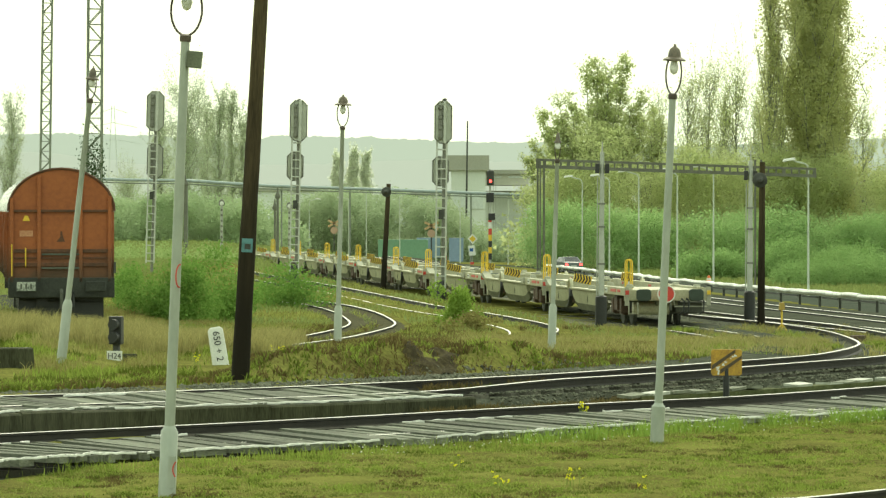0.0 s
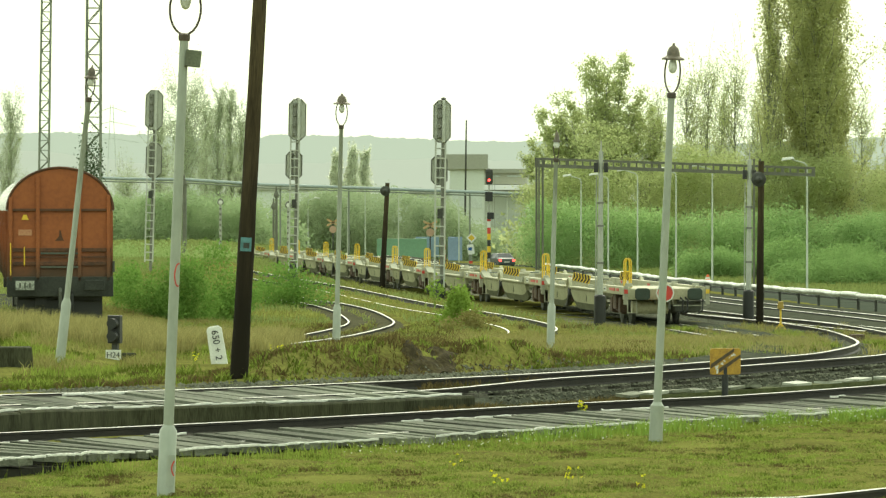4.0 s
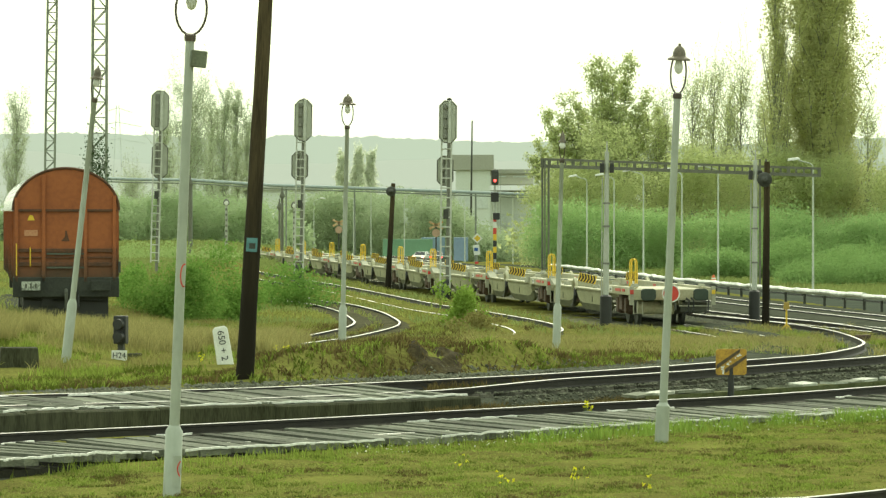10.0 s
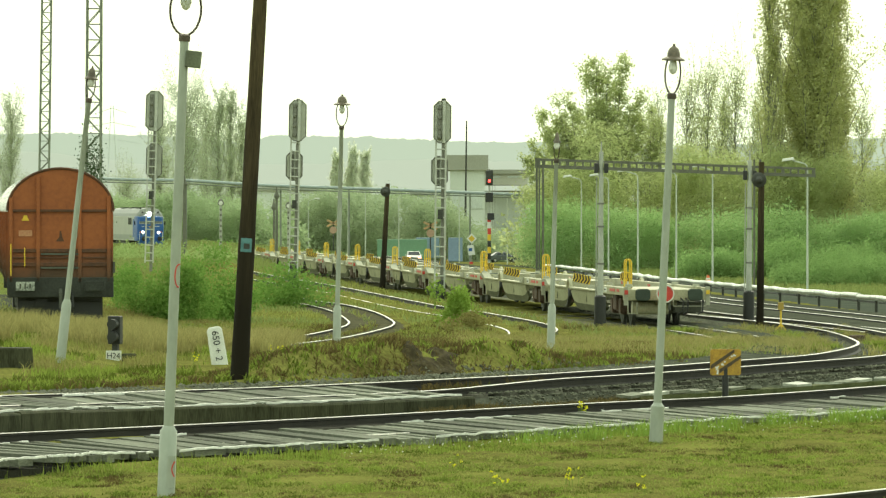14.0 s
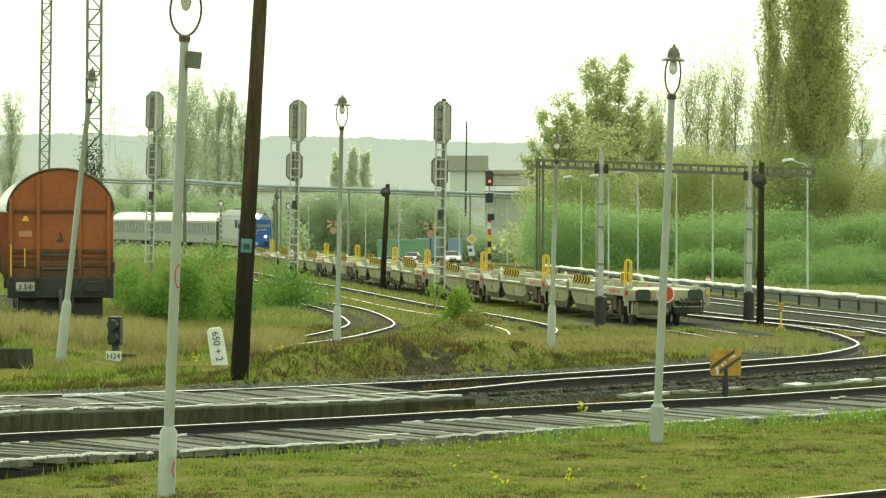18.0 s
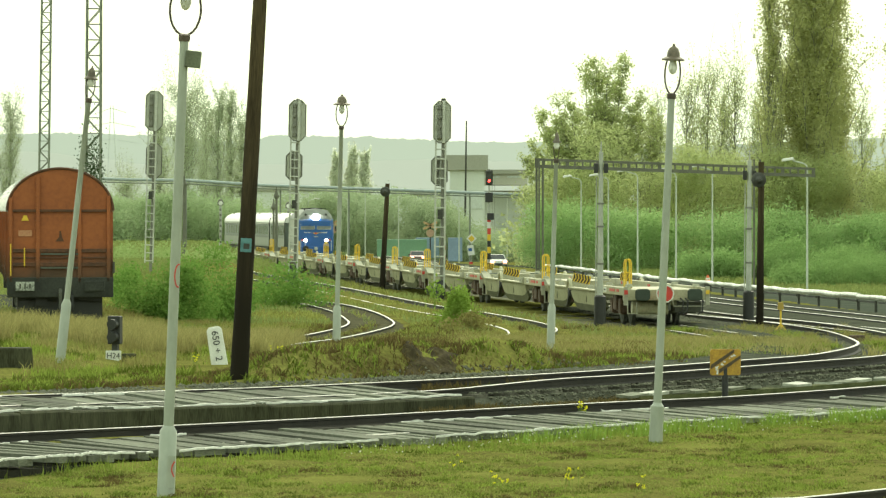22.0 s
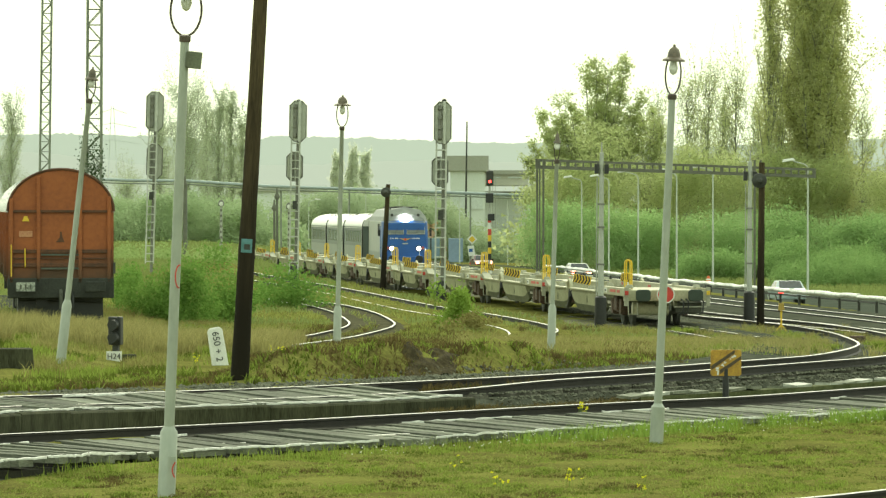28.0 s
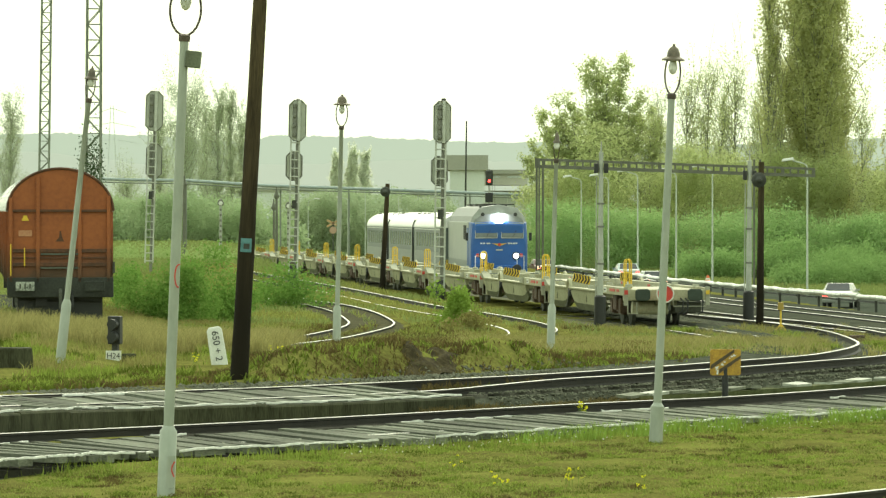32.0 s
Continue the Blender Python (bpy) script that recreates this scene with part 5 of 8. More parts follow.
    em = part("winged_emblem", Shape().prism([(-0.42, 2.42), (-0.12, 2.30), (0, 2.24), (0.12, 2.30), (0.42, 2.42), (0.12, 2.38), (0, 2.42), (-0.12, 2.38)], -0.04, 0.0), M_YELLOW, t, "plain yellow winged emblem")
    part("emblem_centre", Shape().lathe([(0.08, -0.06), (0.08, 0)], 12, (0, 0, 2.34), "y"), M_RED, em)
    for x in (-0.94, -0.80, -0.62, -0.52, 0.5, 0.62, 0.76, 0.88):
        part("marking_bar", Shape().box((x, -0.02, 2.40), (0.09, 0.04, 0.07)), M_WHITE, t, "pale marking bar")
    part("marking_bar", Shape().box((0, -0.02, 2.06), (0.34, 0.04, 0.07)), M_LOCOGREY, t)
    part("buffer_beam", Shape().box((0, 0.1, 1.05), (2.9, 0.3, 0.4)), M_BLUE, t, bevel=0.02)
    part("roof_rail", Shape().tube([(-0.9, 1.0, 4.15), (-0.85, 1.0, 4.42), (0.85, 1.0, 4.42), (0.9, 1.0, 4.15)], 0.03, 6), M_DARK, t, "thin dark roof rail")
    part("coupler_cover", Shape().lathe([(0.16, 0.0), (0.16, -0.12), (0.10, -0.16)], 12, (0, 0, 1.05), "y"), M_LOCOGREY, t, "pale coupler cover")
    part("plough", Shape().prism([(-1.4, 0.2), (1.4, 0.2), (1.4, 0.85), (-1.4, 0.85)], -0.05, 0.1), M_BLUE, t, bevel=0.02)
    for x in (-0.87, 0.87):
        buffer(t, x, -0.05, 1, 0.26)
        part("step_rail", Shape().tube([(x * 1.25 - 0.18, -0.2, 0.9), (x * 1.25 - 0.18, -0.2, 1.75), (x * 1.25 + 0.18, -0.2, 1.75), (x * 1.25 + 0.18, -0.2, 0.9)], 0.022, 6), M_WHITE, t, "white step rail")
    for x in (-1, 1):
        part("mirror", Shape().box((x * 1.66, 0.5, 2.75), (0.14, 0.1, 0.42)), M_BLACK, t, "black side mirror", bevel=0.02)
        part("vent_lamp", Shape().lathe([(0.1, 0.2), (0.1, 0.32)], 10, (x * 0.85, 0, 3.9), "y"), M_DARK, t)
    part("horn", Shape().box((-0.9, 1.2, 4.25), (0.1, 0.3, 0.2)), M_BLACK, t)
    part("exhaust", Shape().box((0.1, 8, 4.35), (0.7, 1.2, 0.25)), M_DARK, t, "dark exhaust cover", bevel=0.03)
    for k in range(3):
        part("roof_hatch", Shape().box((0, 4.5 + 4 * k, 4.40), (1.4, 2.0, 0.1)), M_DARK, t)
    for k in range(4):
        part("side_vent", Shape().box((-1.51, 3.2 + k * 0.5, 2.95), (0.04, 0.28, 0.75)), M_DARK, t, "dark louvre")
    part("side_panel", Shape().box((-1.505, 9.5, 1.25), (0.02, 14.6, 0.5)), M_COACHLOW, t, "paler lower side panel")
    part("side_door", Shape().box((-1.51, 2.0, 2.2), (0.03, 0.65, 2.0)), M_BLUE, t, "blue cab door", bevel=0.01)
    part("fuel_tank", Shape().box((0, 8.5, 0.55), (2.5, 4.0, 0.6)), M_GREYDIRT, t, bevel=0.05)
    for y in (3.2, 13.8):
        bogie(t, y, frame=3.6, wheel_r=0.5)
    return t


M_COACHGLASS = mat("dull_coach_glass", (0.112, 0.139, 0.122), (0.095, 0.118, 0.104), 0.25, 0, 1, 10, 0)


def coach():
    """Passenger coach, its front end at the origin, standing along +y."""
    t = thing("passenger_coach", Matrix(), "grey-green passenger coach with a wet silver roof", "railway coach", "passenger coaches")
    L = 17.5
    part("body", Shape().prism([(-1.41, 1.0), (1.41, 1.0), (1.43, 1.9), (1.40, 3.25), (-1.40, 3.25), (-1.43, 1.9)], 0.25, L - 0.25), M_COACH, t, "grey-green body side")
    roof = [(-1.42, 3.2), (1.42, 3.2)] + [(1.42 * math.cos(a), 3.22 + 0.83 * math.sin(a)) for a in [math.pi * k / 14 for k in range(15)]]
    part("roof", Shape().prism(roof, 0.15, L - 0.15), M_ROOF, t, "wet silver roof", smooth=True)
    for x in (-1, 1):
        part("waist_band", Shape().box((x * 1.43, L / 2, 1.45), (0.02, L - 0.6, 0.75)), M_COACHLOW, t, "paler lower band")
        part("gutter", Shape().box((x * 1.43, L / 2, 3.2), (0.05, L - 0.4, 0.07)), M_WHITE, t)
        me = Shape().box((0, 0, 0), (0.03, 1.15, 0.8)).mesh("window")
        me.materials.append(M_COACHGLASS)
        for k in range(9):
            part("window", me, None, t, m=pose(x * 1.42, 2.35 + k * 1.6, 2.5))
        part("end_band", Shape().tube([(x * 1.30, 0.2, 3.62), (x * 1.40, 0.2, 3.4), (x * 1.46, 0.22, 3.1), (x * 1.46, 0.22, 1.1)], 0.04, 6), M_DARK, t, "dark curved rain pipe at the end", smooth=True)
        part("rivet_strip", Shape().box((x * 1.445, L / 2, 3.08), (0.02, L - 1.0, 0.05)), M_WHITE, t)
        for y in (0.95, L - 0.95):
            part("door", Shape().box((x * 1.43, y, 2.05), (0.03, 0.8, 2.0)), M_COACHLOW, t, "pale end door", bevel=0.01)
    for k in (0, 1, 4):
        part("roof_vent", Shape().lathe([(0.16, 3.98), (0.18, 4.04), (0.15, 4.09), (0.05, 4.1)], 10, (-0.55, 1.2 + k * 3.7, -0.08)), M_DARK, t, "small dark roof vent", smooth=True)
    part("gangway", Shape().box((0, 0.1, 2.2), (1.3, 0.3, 2.3)).box((0, L - 0.1, 2.2), (1.3, 0.3, 2.3)), M_DARK, t, "black rubber gangway", bevel=0.05)
    part("underframe", Shape().box((0, L / 2, 0.8), (2.6, L - 6, 0.5)), M_GREYDIRT, t, bevel=0.03)
    for y in (2.4, L - 2.4):
        bogie(t, y, frame=3.0)
    for x in (-0.87, 0.87):
        buffer(t, x, 0.25, 1)
    return t


LOCO = locomotive()
COACH = coach()
COACHES = [COACH, copy_thing(COACH, Matrix()), copy_thing(COACH, Matrix())]


# ---- small things by the near tracks ----
def kilometre_stone():
    x, y, z = (-4.49, 91.00, 0.75)
    t = thing("distance_stone", Matrix.Translation((x, y, z + 0.03)) @ Euler((radians(-4), radians(-9), radians(4))).to_matrix().to_4x4(), "white leaning distance stone with a black number", "marker stone")
    part("stone", Shape().prism([(-0.17, -0.15), (0.17, -0.15), (0.155, 0.70), (0.10, 0.76), (-0.10, 0.76), (-0.155, 0.70)], -0.06, 0.06), M_WHITE, t, bevel=0.02)
    cu = bpy.data.curves.new("number", "FONT")
    cu.body, cu.size, cu.extrude, cu.align_x, cu.align_y = "650 + 2", 0.195, 0.004, "CENTER", "CENTER"
    o = new("number_text", cu)
    bpy.context.view_layer.update()
    me = bpy.data.meshes.new_from_object(o)
    bpy.data.objects.remove(o)
    me.materials.append(M_BLACK)
    part("number", me, None, t, "black painted number", m=pose(0, -0.066, 0.37, 90, 90, 0))


def text_part(name, body, size, m, material, parent):
    cu = bpy.data.curves.new(name, "FONT")
    cu.body, cu.size, cu.extrude, cu.align_x, cu.align_y = body, size, 0.003, "CENTER", "CENTER"
    o = new(name, cu)
    bpy.context.view_layer.update()
    me = bpy.data.meshes.new_from_object(o)
    bpy.data.objects.remove(o)
    me.materials.append(material)
    return part(name, me, None, parent, m=m)


def dwarf_signal():
    x, y, z = (-6.76, 93.05, 0.79)
    t = thing("dwarf_signal", pose(x, y, z - 0.01, 0, 0, -14), "black two-lamp dwarf signal with a white plate", "railway signal")
    part("case", Shape().box((0, 0.06, 0.63), (0.27, 0.2, 0.58)), M_BLACK, t, bevel=0.02)
    for z2 in (0.49, 0.75):
        v = part("visor", Shape().lathe([(0.105, -0.16), (0.115, 0.0), (0.10, 0.0), (0.09, -0.15)], 14, (0, -0.02, z2), "y"), M_BLACK, t, smooth=True)
        part("lens", Shape().lathe([(0.085, -0.06), (0.05, -0.075)], 14, (0, -0.02, z2), "y"), M_DARKLENS, v, "dark unlit lens", smooth=True)
    part("stand", Shape().box((0, 0.08, 0.17), (0.12, 0.12, 0.36)), M_DARK, t)
    pl = part("plate", Shape().box((0.0, -0.05, 0.10), (0.33, 0.02, 0.22)), M_WHITE, t, "white plate with black letters", bevel=0.004)
    text_part("plate_text", "H24", 0.17, pose(0.0, -0.063, 0.10, 90, 0, 0), M_BLACK, pl)
    part("base_box", Shape().box((0.30, 0.05, 0.06), (0.26, 0.2, 0.18)), M_CONCRETE, t, "small grey base", bevel=0.02)


M_DARKLENS = mat("dark_lens", (0.05, 0.055, 0.05), None, 0.1, 0, 3, 30, 0)


def speed_board():
    x, y, z = (5.19, 83.00, 0.53)
    t = thing("track_board", pose(x, y, z, 0, 0, 6), "weathered yellow track board with a dark slanted stripe", "railway sign")
    part("post", Shape().cyl((0, 0.03, -0.3), (0, 0.03, 0.45), 0.06, n=10), M_BLACK, t, smooth=True)
    rust = mat("rusty_yellow_board", (0.50, 0.30, 0.035), (0.30, 0.17, 0.03), 0.6, 0, 9, 45, 0.3, 0.4, (0.09, 0.05, 0.025))
    b = part("board", Shape().prism([(-0.285, 0.35), (-0.255, 0.32), (0.255, 0.32), (0.285, 0.35), (0.285, 0.77), (0.255, 0.80), (-0.255, 0.80), (-0.285, 0.77)], -0.015, 0.015), rust, t, "rust-flecked yellow sheet", bevel=0.006)
    bar = mat("worn_brown_stripe", (0.10, 0.07, 0.035), (0.05, 0.036, 0.02), 0.7, 0, 9, 50, 0.3)
    for x0, z0, x1, z1, h in ((-0.275, 0.48, 0.16, 0.79, 0.05), (-0.12, 0.40, 0.28, 0.68, 0.05)):
        part("slanted_bar", Shape().prism([(x0, z0 - h), (x1, z1 - h), (x1, z1 + h * 0.2), (x0, z0 + h * 0.6)], -0.026, -0.0175), bar, b, "worn dark slanted bar")
    rng = random.Random(4)
    for k in range(16):
        u = rng.uniform(0, 1)
        x, z, r = -0.2 + 0.38 * u + rng.uniform(-0.03, 0.03), 0.42 + 0.27 * u + rng.uniform(-0.02, 0.03), rng.uniform(0.008, 0.022)
        part("paint_flake", Shape().prism([(x - r, z - r * 0.5), (x + r * 0.7, z - r), (x + r, z + r * 0.6), (x - r * 0.3, z + r)], -0.0225, -0.0165), M_WHITE, b)
    part("paint_flake", Shape().prism([(-0.17, 0.34), (-0.14, 0.335), (-0.13, 0.42), (-0.16, 0.43)], -0.0225, -0.0165), M_WHITE, b)


def concrete_block():
    x, y, z = (-8.20, 86.30, 0.87)
    t = part("concrete_block", Shape().box((0, 0, 0.18), (0.75, 0.6, 0.42), taper=0.94), M_CONCRETE, None, bevel=0.03)
    t.matrix_basis = pose(x, y, z, 0, 0, 8)
    tagged(t, "old mossy concrete block in the grass", "concrete block")


def switch_lantern():
    x, y, z = (10.75, 143.80, -0.00)
    t = thing("switch_lantern", pose(x, y, z), "small yellow switch lantern on a thin stand", "railway signal")
    part("stand", Shape().cyl((0, 0, 0), (0, 0, 0.72), 0.03, n=8), M_YELLOW, t)
    part("lantern", Shape().box((0, 0, 0.82), (0.2, 0.2, 0.24), taper=0.8), mat("dull_yellow", (0.35, 0.24, 0.04), None, 0.6), t, "dull yellow lantern box", bevel=0.02)
    part("lever", Shape().tube([(0, 0, 0.25), (-0.16, -0.05, 0.06)], 0.022).tube([(0, 0, 0.25), (0.15, -0.05, 0.05)], 0.022), M_YELLOW, t)


def cable_trough():
    """Pale concrete lids in a row between the two tracks, some sunk or missing."""
    t = thing("cable_trough", Matrix(), "row of pale concrete trough lids between the tracks", "cable trough", kind="structure")
    rng = random.Random(9)
    way = offset([p for p in WAY_B if 3.7 < p.x < 11], -0.85, 0.06)
    part("trough_wall", Shape().sweep(way, [(0.2, -0.02), (0.21, -0.3), (-0.2, -0.3), (-0.2, -0.02)]), M_MOSSWALL, t, "mossy concrete trough wall")
    me = Shape().box((0, 0, 0), (0.48, 0.34, 0.05)).mesh("lid")
    me.materials.append(M_PALELID)
    me2 = Shape().box((0, 0, 0), (0.48, 0.34, 0.05)).mesh("lid")
    me2.materials.append(M_LID)
    for k in range(24):
        if rng.random() < 0.12:
            continue
        p, q = along(way, 0.62 * k), along(way, 0.62 * k + 0.4)
        part("lid", me if rng.random() < 0.28 else me2, None, t, m=pose(p.x, p.y, p.z + 0.012 + rng.uniform(-0.03, 0.02), rng.uniform(-5, 5), rng.uniform(-4, 4), math.degrees(math.atan2(q.y - p.y, q.x - p.x)) + rng.uniform(-7, 7)))


M_PALELID = mat("pale_concrete_lid", (0.46, 0.47, 0.4), (0.28, 0.29, 0.23), 0.6, 0, 3, 25, 0.3, 0.4)
M_LID = mat("grey_concrete_lid", (0.22, 0.23, 0.17), (0.12, 0.13, 0.09), 0.8, 0, 3, 25, 0.3, 0.2)
M_MOSSWALL = mat("mossy_trough_wall", (0.12, 0.13, 0.06), (0.05, 0.06, 0.02), 0.9, 0, 3, 25, 0.5, 0.1)
kilometre_stone()
dwarf_signal()
speed_board()
concrete_block()
switch_lantern()
cable_trough()


def point_cable():
    """A black hose from the switch to a small rusty box beside the curved rail."""
    t = thing("point_cable", Matrix(), "black cable running to a small rusty box by the rail", "cable")
    way = spline([(9.9, 124.6, gz(9.9, 124.6) + 0.16), (10.2, 123.4, gz(10.2, 123.4) + 0.05), (10.6, 122.5, gz(10.6, 122.5) + 0.08), (11.05, 122.2, gz(11.05, 122.2) + 0.12)], 0.2)
    part("hose", Shape().tube(way, 0.035, 6), M_BLACK, t, smooth=True)
    part("end_box", Shape().box((11.2, 122.2, gz(11.2, 122.2) + 0.12), (0.42, 0.34, 0.24), rz=14, taper=0.85), M_RUSTGEAR, t, "small rusty box", bevel=0.02)


point_cable()
# the near track at the corner of the platform
rail_track("platform track at the edge of the grass", spline([(2.5, 56.2, 0.28), (4.46, 57.00, 0.26), (5.78, 59.00, 0.25), (9.5, 62.0, 0.3)], 0.8), 0, False)


# ---- lattice towers ----
def lattice_tower(xc, y, z0, z1, w0, w1, lean, label, ivy=0):
    t = thing("lattice_mast", Matrix.Translation((xc, y, z0)) @ Euler((0, radians(lean), 0)).to_matrix().to_4x4(), label, "lattice mast")
    h = z1 - z0
    cs = [(-1, -1), (1, -1), (1, 1), (-1, 1)]
    m = M_TOWER
    for cx, cy in cs:
        part("leg", Shape().tube([(cx * w0 / 2, cy * w0 / 2, 0), (cx * w1 / 2, cy * w1 / 2, h)], 0.055, 5), m, t)
    n = int(h / (w0 * 1.0))
    for side in range(4):
        s = Shape()
        (ax, ay), (bx, by) = cs[side], cs[(side + 1) % 4]
        for k in range(n):
            f, g = k / n, (k + 1) / n
            wa, wb = (w0 + (w1 - w0) * f) / 2, (w0 + (w1 - w0) * g) / 2
            p = (ax * wa, ay * wa, h * f)
            q = (bx * wb, by * wb, h * g)
            if (k + (side > 1)) % 2:
                p, q = (bx * wa, by * wa, h * f), (ax * wb, ay * wb, h * g)
            s.cyl(p, q, 0.03, n=4)
            s.cyl((ax * wb, ay * wb, h * g), (bx * wb, by * wb, h * g), 0.022, n=4)
        tagged(part("bracing", s, m, t), kind="stuff")
    if ivy:
        rng = np.random.default_rng(3)
        c = rng.normal(size=(2600, 3)) * np.array([0.36, 0.36, 1.5]) + np.array([-0.1, -0.2, 4.8])
        part("ivy", leaf_mesh("ivy", c, 0.15, M_IVY, rng), None, t, "dark ivy climbing the mast")


M_TOWER = mat("green_grey_mast_paint", (0.25, 0.28, 0.22), (0.17, 0.19, 0.14), 0.6, 0.1, 2, 20)
M_IVY = leaf_mat("ivy_leaves", (0.05, 0.09, 0.04), (0.10, 0.15, 0.07))
lattice_tower(-20.12, 260, 0.2, 19, 0.86, 0.78, 0.35, "green-grey steel lattice mast with ivy at its foot", ivy=1)
lattice_tower(-29.2, 330, -0.5, 24, 0.72, 0.66, 0.9, "slim pale steel lattice mast", 0)


# ---- road side: signals, crosses, signs, lamps ----
def light_signal():
    x, y, z = (4.10, 400.00, -1.05)
    t = thing("light_signal", pose(x, y, -1.0), "railway light signal showing red on a striped mast", "railway signal")
    zt = 7.45 + 1.0
    part("mast", Shape().cyl((0, 0, 0), (0, 0, zt), 0.1, n=10), M_SIGPOST, t, smooth=True)
    part("ladder", Shape().box((0.28, 0, zt / 2 + 1.2), (0.05, 0.05, zt - 3)).box((0.5, 0, zt / 2 + 1.2), (0.05, 0.05, zt - 3)), M_SIGPOST, t)
    part("head", Shape().box((0.02, -0.1, zt - 0.75), (0.64, 0.3, 1.35)), M_DARK, t, "dark signal head", bevel=0.14)
    part("red_lens", Shape().lathe([(0.12, -0.28), (0.08, -0.31)], 14, (0.02, 0, zt - 1.05), "y"), M_REDLAMP, t, "lit red lens")
    part("lower_head", Shape().box((0.0, -0.1, zt - 2.5), (0.68, 0.3, 0.85)), M_BLACK, t, "dark unlit lower head", bevel=0.05)
    part("small_head", Shape().box((0.14, -0.1, zt - 4.2), (0.6, 0.3, 0.6)), M_BLACK, t, bevel=0.05)
    for k, m in enumerate((M_RED, M_WHITE, M_RED, M_YELLOW, M_BLACK, M_YELLOW, M_BLACK)):
        part("mast_band", Shape().lathe([(0.16, 4.3 - k * 0.55), (0.16, 3.77 - k * 0.55)], 12), m, t, "painted mast band")


def crossbuck(px, label, y):
    x, yy, z = px
    t = thing("crossing_sign", pose(x, yy, z), label, "road sign", "crossing signs")
    part("post", Shape().cyl((0, 0, -4), (0, 0, 2.4), 0.07, n=8), M_DARK, t)
    for a in (28, -28):
        part("cross_arm", Shape().box((0, -0.08, 2.35), (1.6, 0.04, 0.24), ry=a), mat("orange_faded", (0.5, 0.27, 0.08), (0.55, 0.45, 0.3), 0.5, 0, 6, 30), t, "faded orange and white arm")
    part("lamp_board", Shape().lathe([(0.42, -0.06), (0.42, 0.0)], 16, (0, -0.05, 1.55), "y"), mat("faded_board", (0.5, 0.33, 0.22), None, 0.5), t, "round faded lamp board")


def barrier_post(px, label):
    x, y, z = px
    t = thing("barrier_post", pose(x, y, z), label, "barrier", "raised barriers")
    for k in range(8):
        part("band", Shape().box((0, 0, 0.25 + 0.5 * k), (0.24, 0.1, 0.5)), (M_RED, M_WHITE)[k % 2], t, "red or white band")
    part("drive_box", Shape().box((0, 0.2, -0.8), (0.5, 0.5, 1.7)), M_DARK, t, bevel=0.03)


def road_sign(px):
    x, y, z = px
    t = thing("road_sign", pose(x, y, z), "yellow diamond road sign above a white plate", "road sign")
    part("post", Shape().cyl((0, 0, -4), (0, 0, 2.4), 0.04, n=8), M_POLE, t)
    d = part("diamond", Shape().prism([(0, 1.75), (0.5, 2.25), (0, 2.75), (-0.5, 2.25)], -0.08, -0.04), M_WHITE, t, "white-edged yellow diamond")
    part("diamond_face", Shape().prism([(0, 1.93), (0.32, 2.25), (0, 2.57), (-0.32, 2.25)], -0.1, -0.081), M_YELLOW, d)
    part("plate", Shape().box((-0.06, -0.06, 1.15), (0.62, 0.04, 0.95), ry=-8), M_WHITE, t, "white plate with a blue bar")
    part("plate_bar", Shape().box((-0.12, -0.09, 1.2), (0.34, 0.02, 0.3)), M_BLUE, t)
    part("red_post", Shape().box((-0.05, 0, -0.4), (0.35, 0.15, 0.9)), M_RED, t, "red marker below")


light_signal()
crossbuck((-1.29, 470.00, -0.15), "faded crossing sign behind the flat wagons", 0)
crossbuck((-12.61, 520.00, -0.06), "small faded crossing sign beyond the yard", 0)
barrier_post((0.17, 440.00, -1.10), "raised red and white crossing barrier")
road_sign((2.74, 430.00, -1.15))


def street_lamp(px_base, height, side, label="slim pale street lamp with one curved arm", reach=1.9):
    x, y, z = px_base
    t = thing("street_lamp", pose(x, y, z), label, "street lamp", "road lamps")
    part("post", Shape().cyl((0, 0, -2.5), (0, 0, height - 0.35), 0.085, 0.05, 8), M_LAMPPOST, t, smooth=True)
    part("arm", Shape().tube([(0, 0, height - 0.4), (side * 0.06, 0, height - 0.22), (side * 0.2, 0, height - 0.1), (side * reach * 0.5, 0, height + 0.1)], 0.045, 6), M_LAMPPOST, t, smooth=True)
    part("lantern", Shape().box((side * (reach * 0.5 + 0.3), 0, height + 0.17), (0.85, 0.3, 0.18), ry=side * 8, taper=0.8), M_WHITE, t, "pale flat lantern", bevel=0.04)


M_LAMPPOST = mat("pale_concrete_post", (0.54, 0.58, 0.50), (0.44, 0.48, 0.41), 0.6)
for px, h, side in (((23.46, 291.00, -0.97), 7.9, -1), ((19.68, 330.00, -1.01), 7.9, -1), ((17.81, 345.00, -1.15), 7.9, -1), ((15.52, 360.00, -1.10), 7.9, -1), ((12.40, 405.00, -1.21), 7.9, -1), ((14.10, 385.00, -1.25), 7.9, -1),
                    ((-5.85, 600.00, -2.40), 8.2, 1), ((-10.62, 620.00, -2.38), 9.0, 1), ((-19.04, 640.00, -2.26), 7.5, 1), ((-13.65, 650.00, -2.68), 8.2, -1), ((7.41, 520.00, -2.54), 8.0, -1), ((2.03, 560.00, -2.68), 8.6, -1)):
    street_lamp(px, h, side)


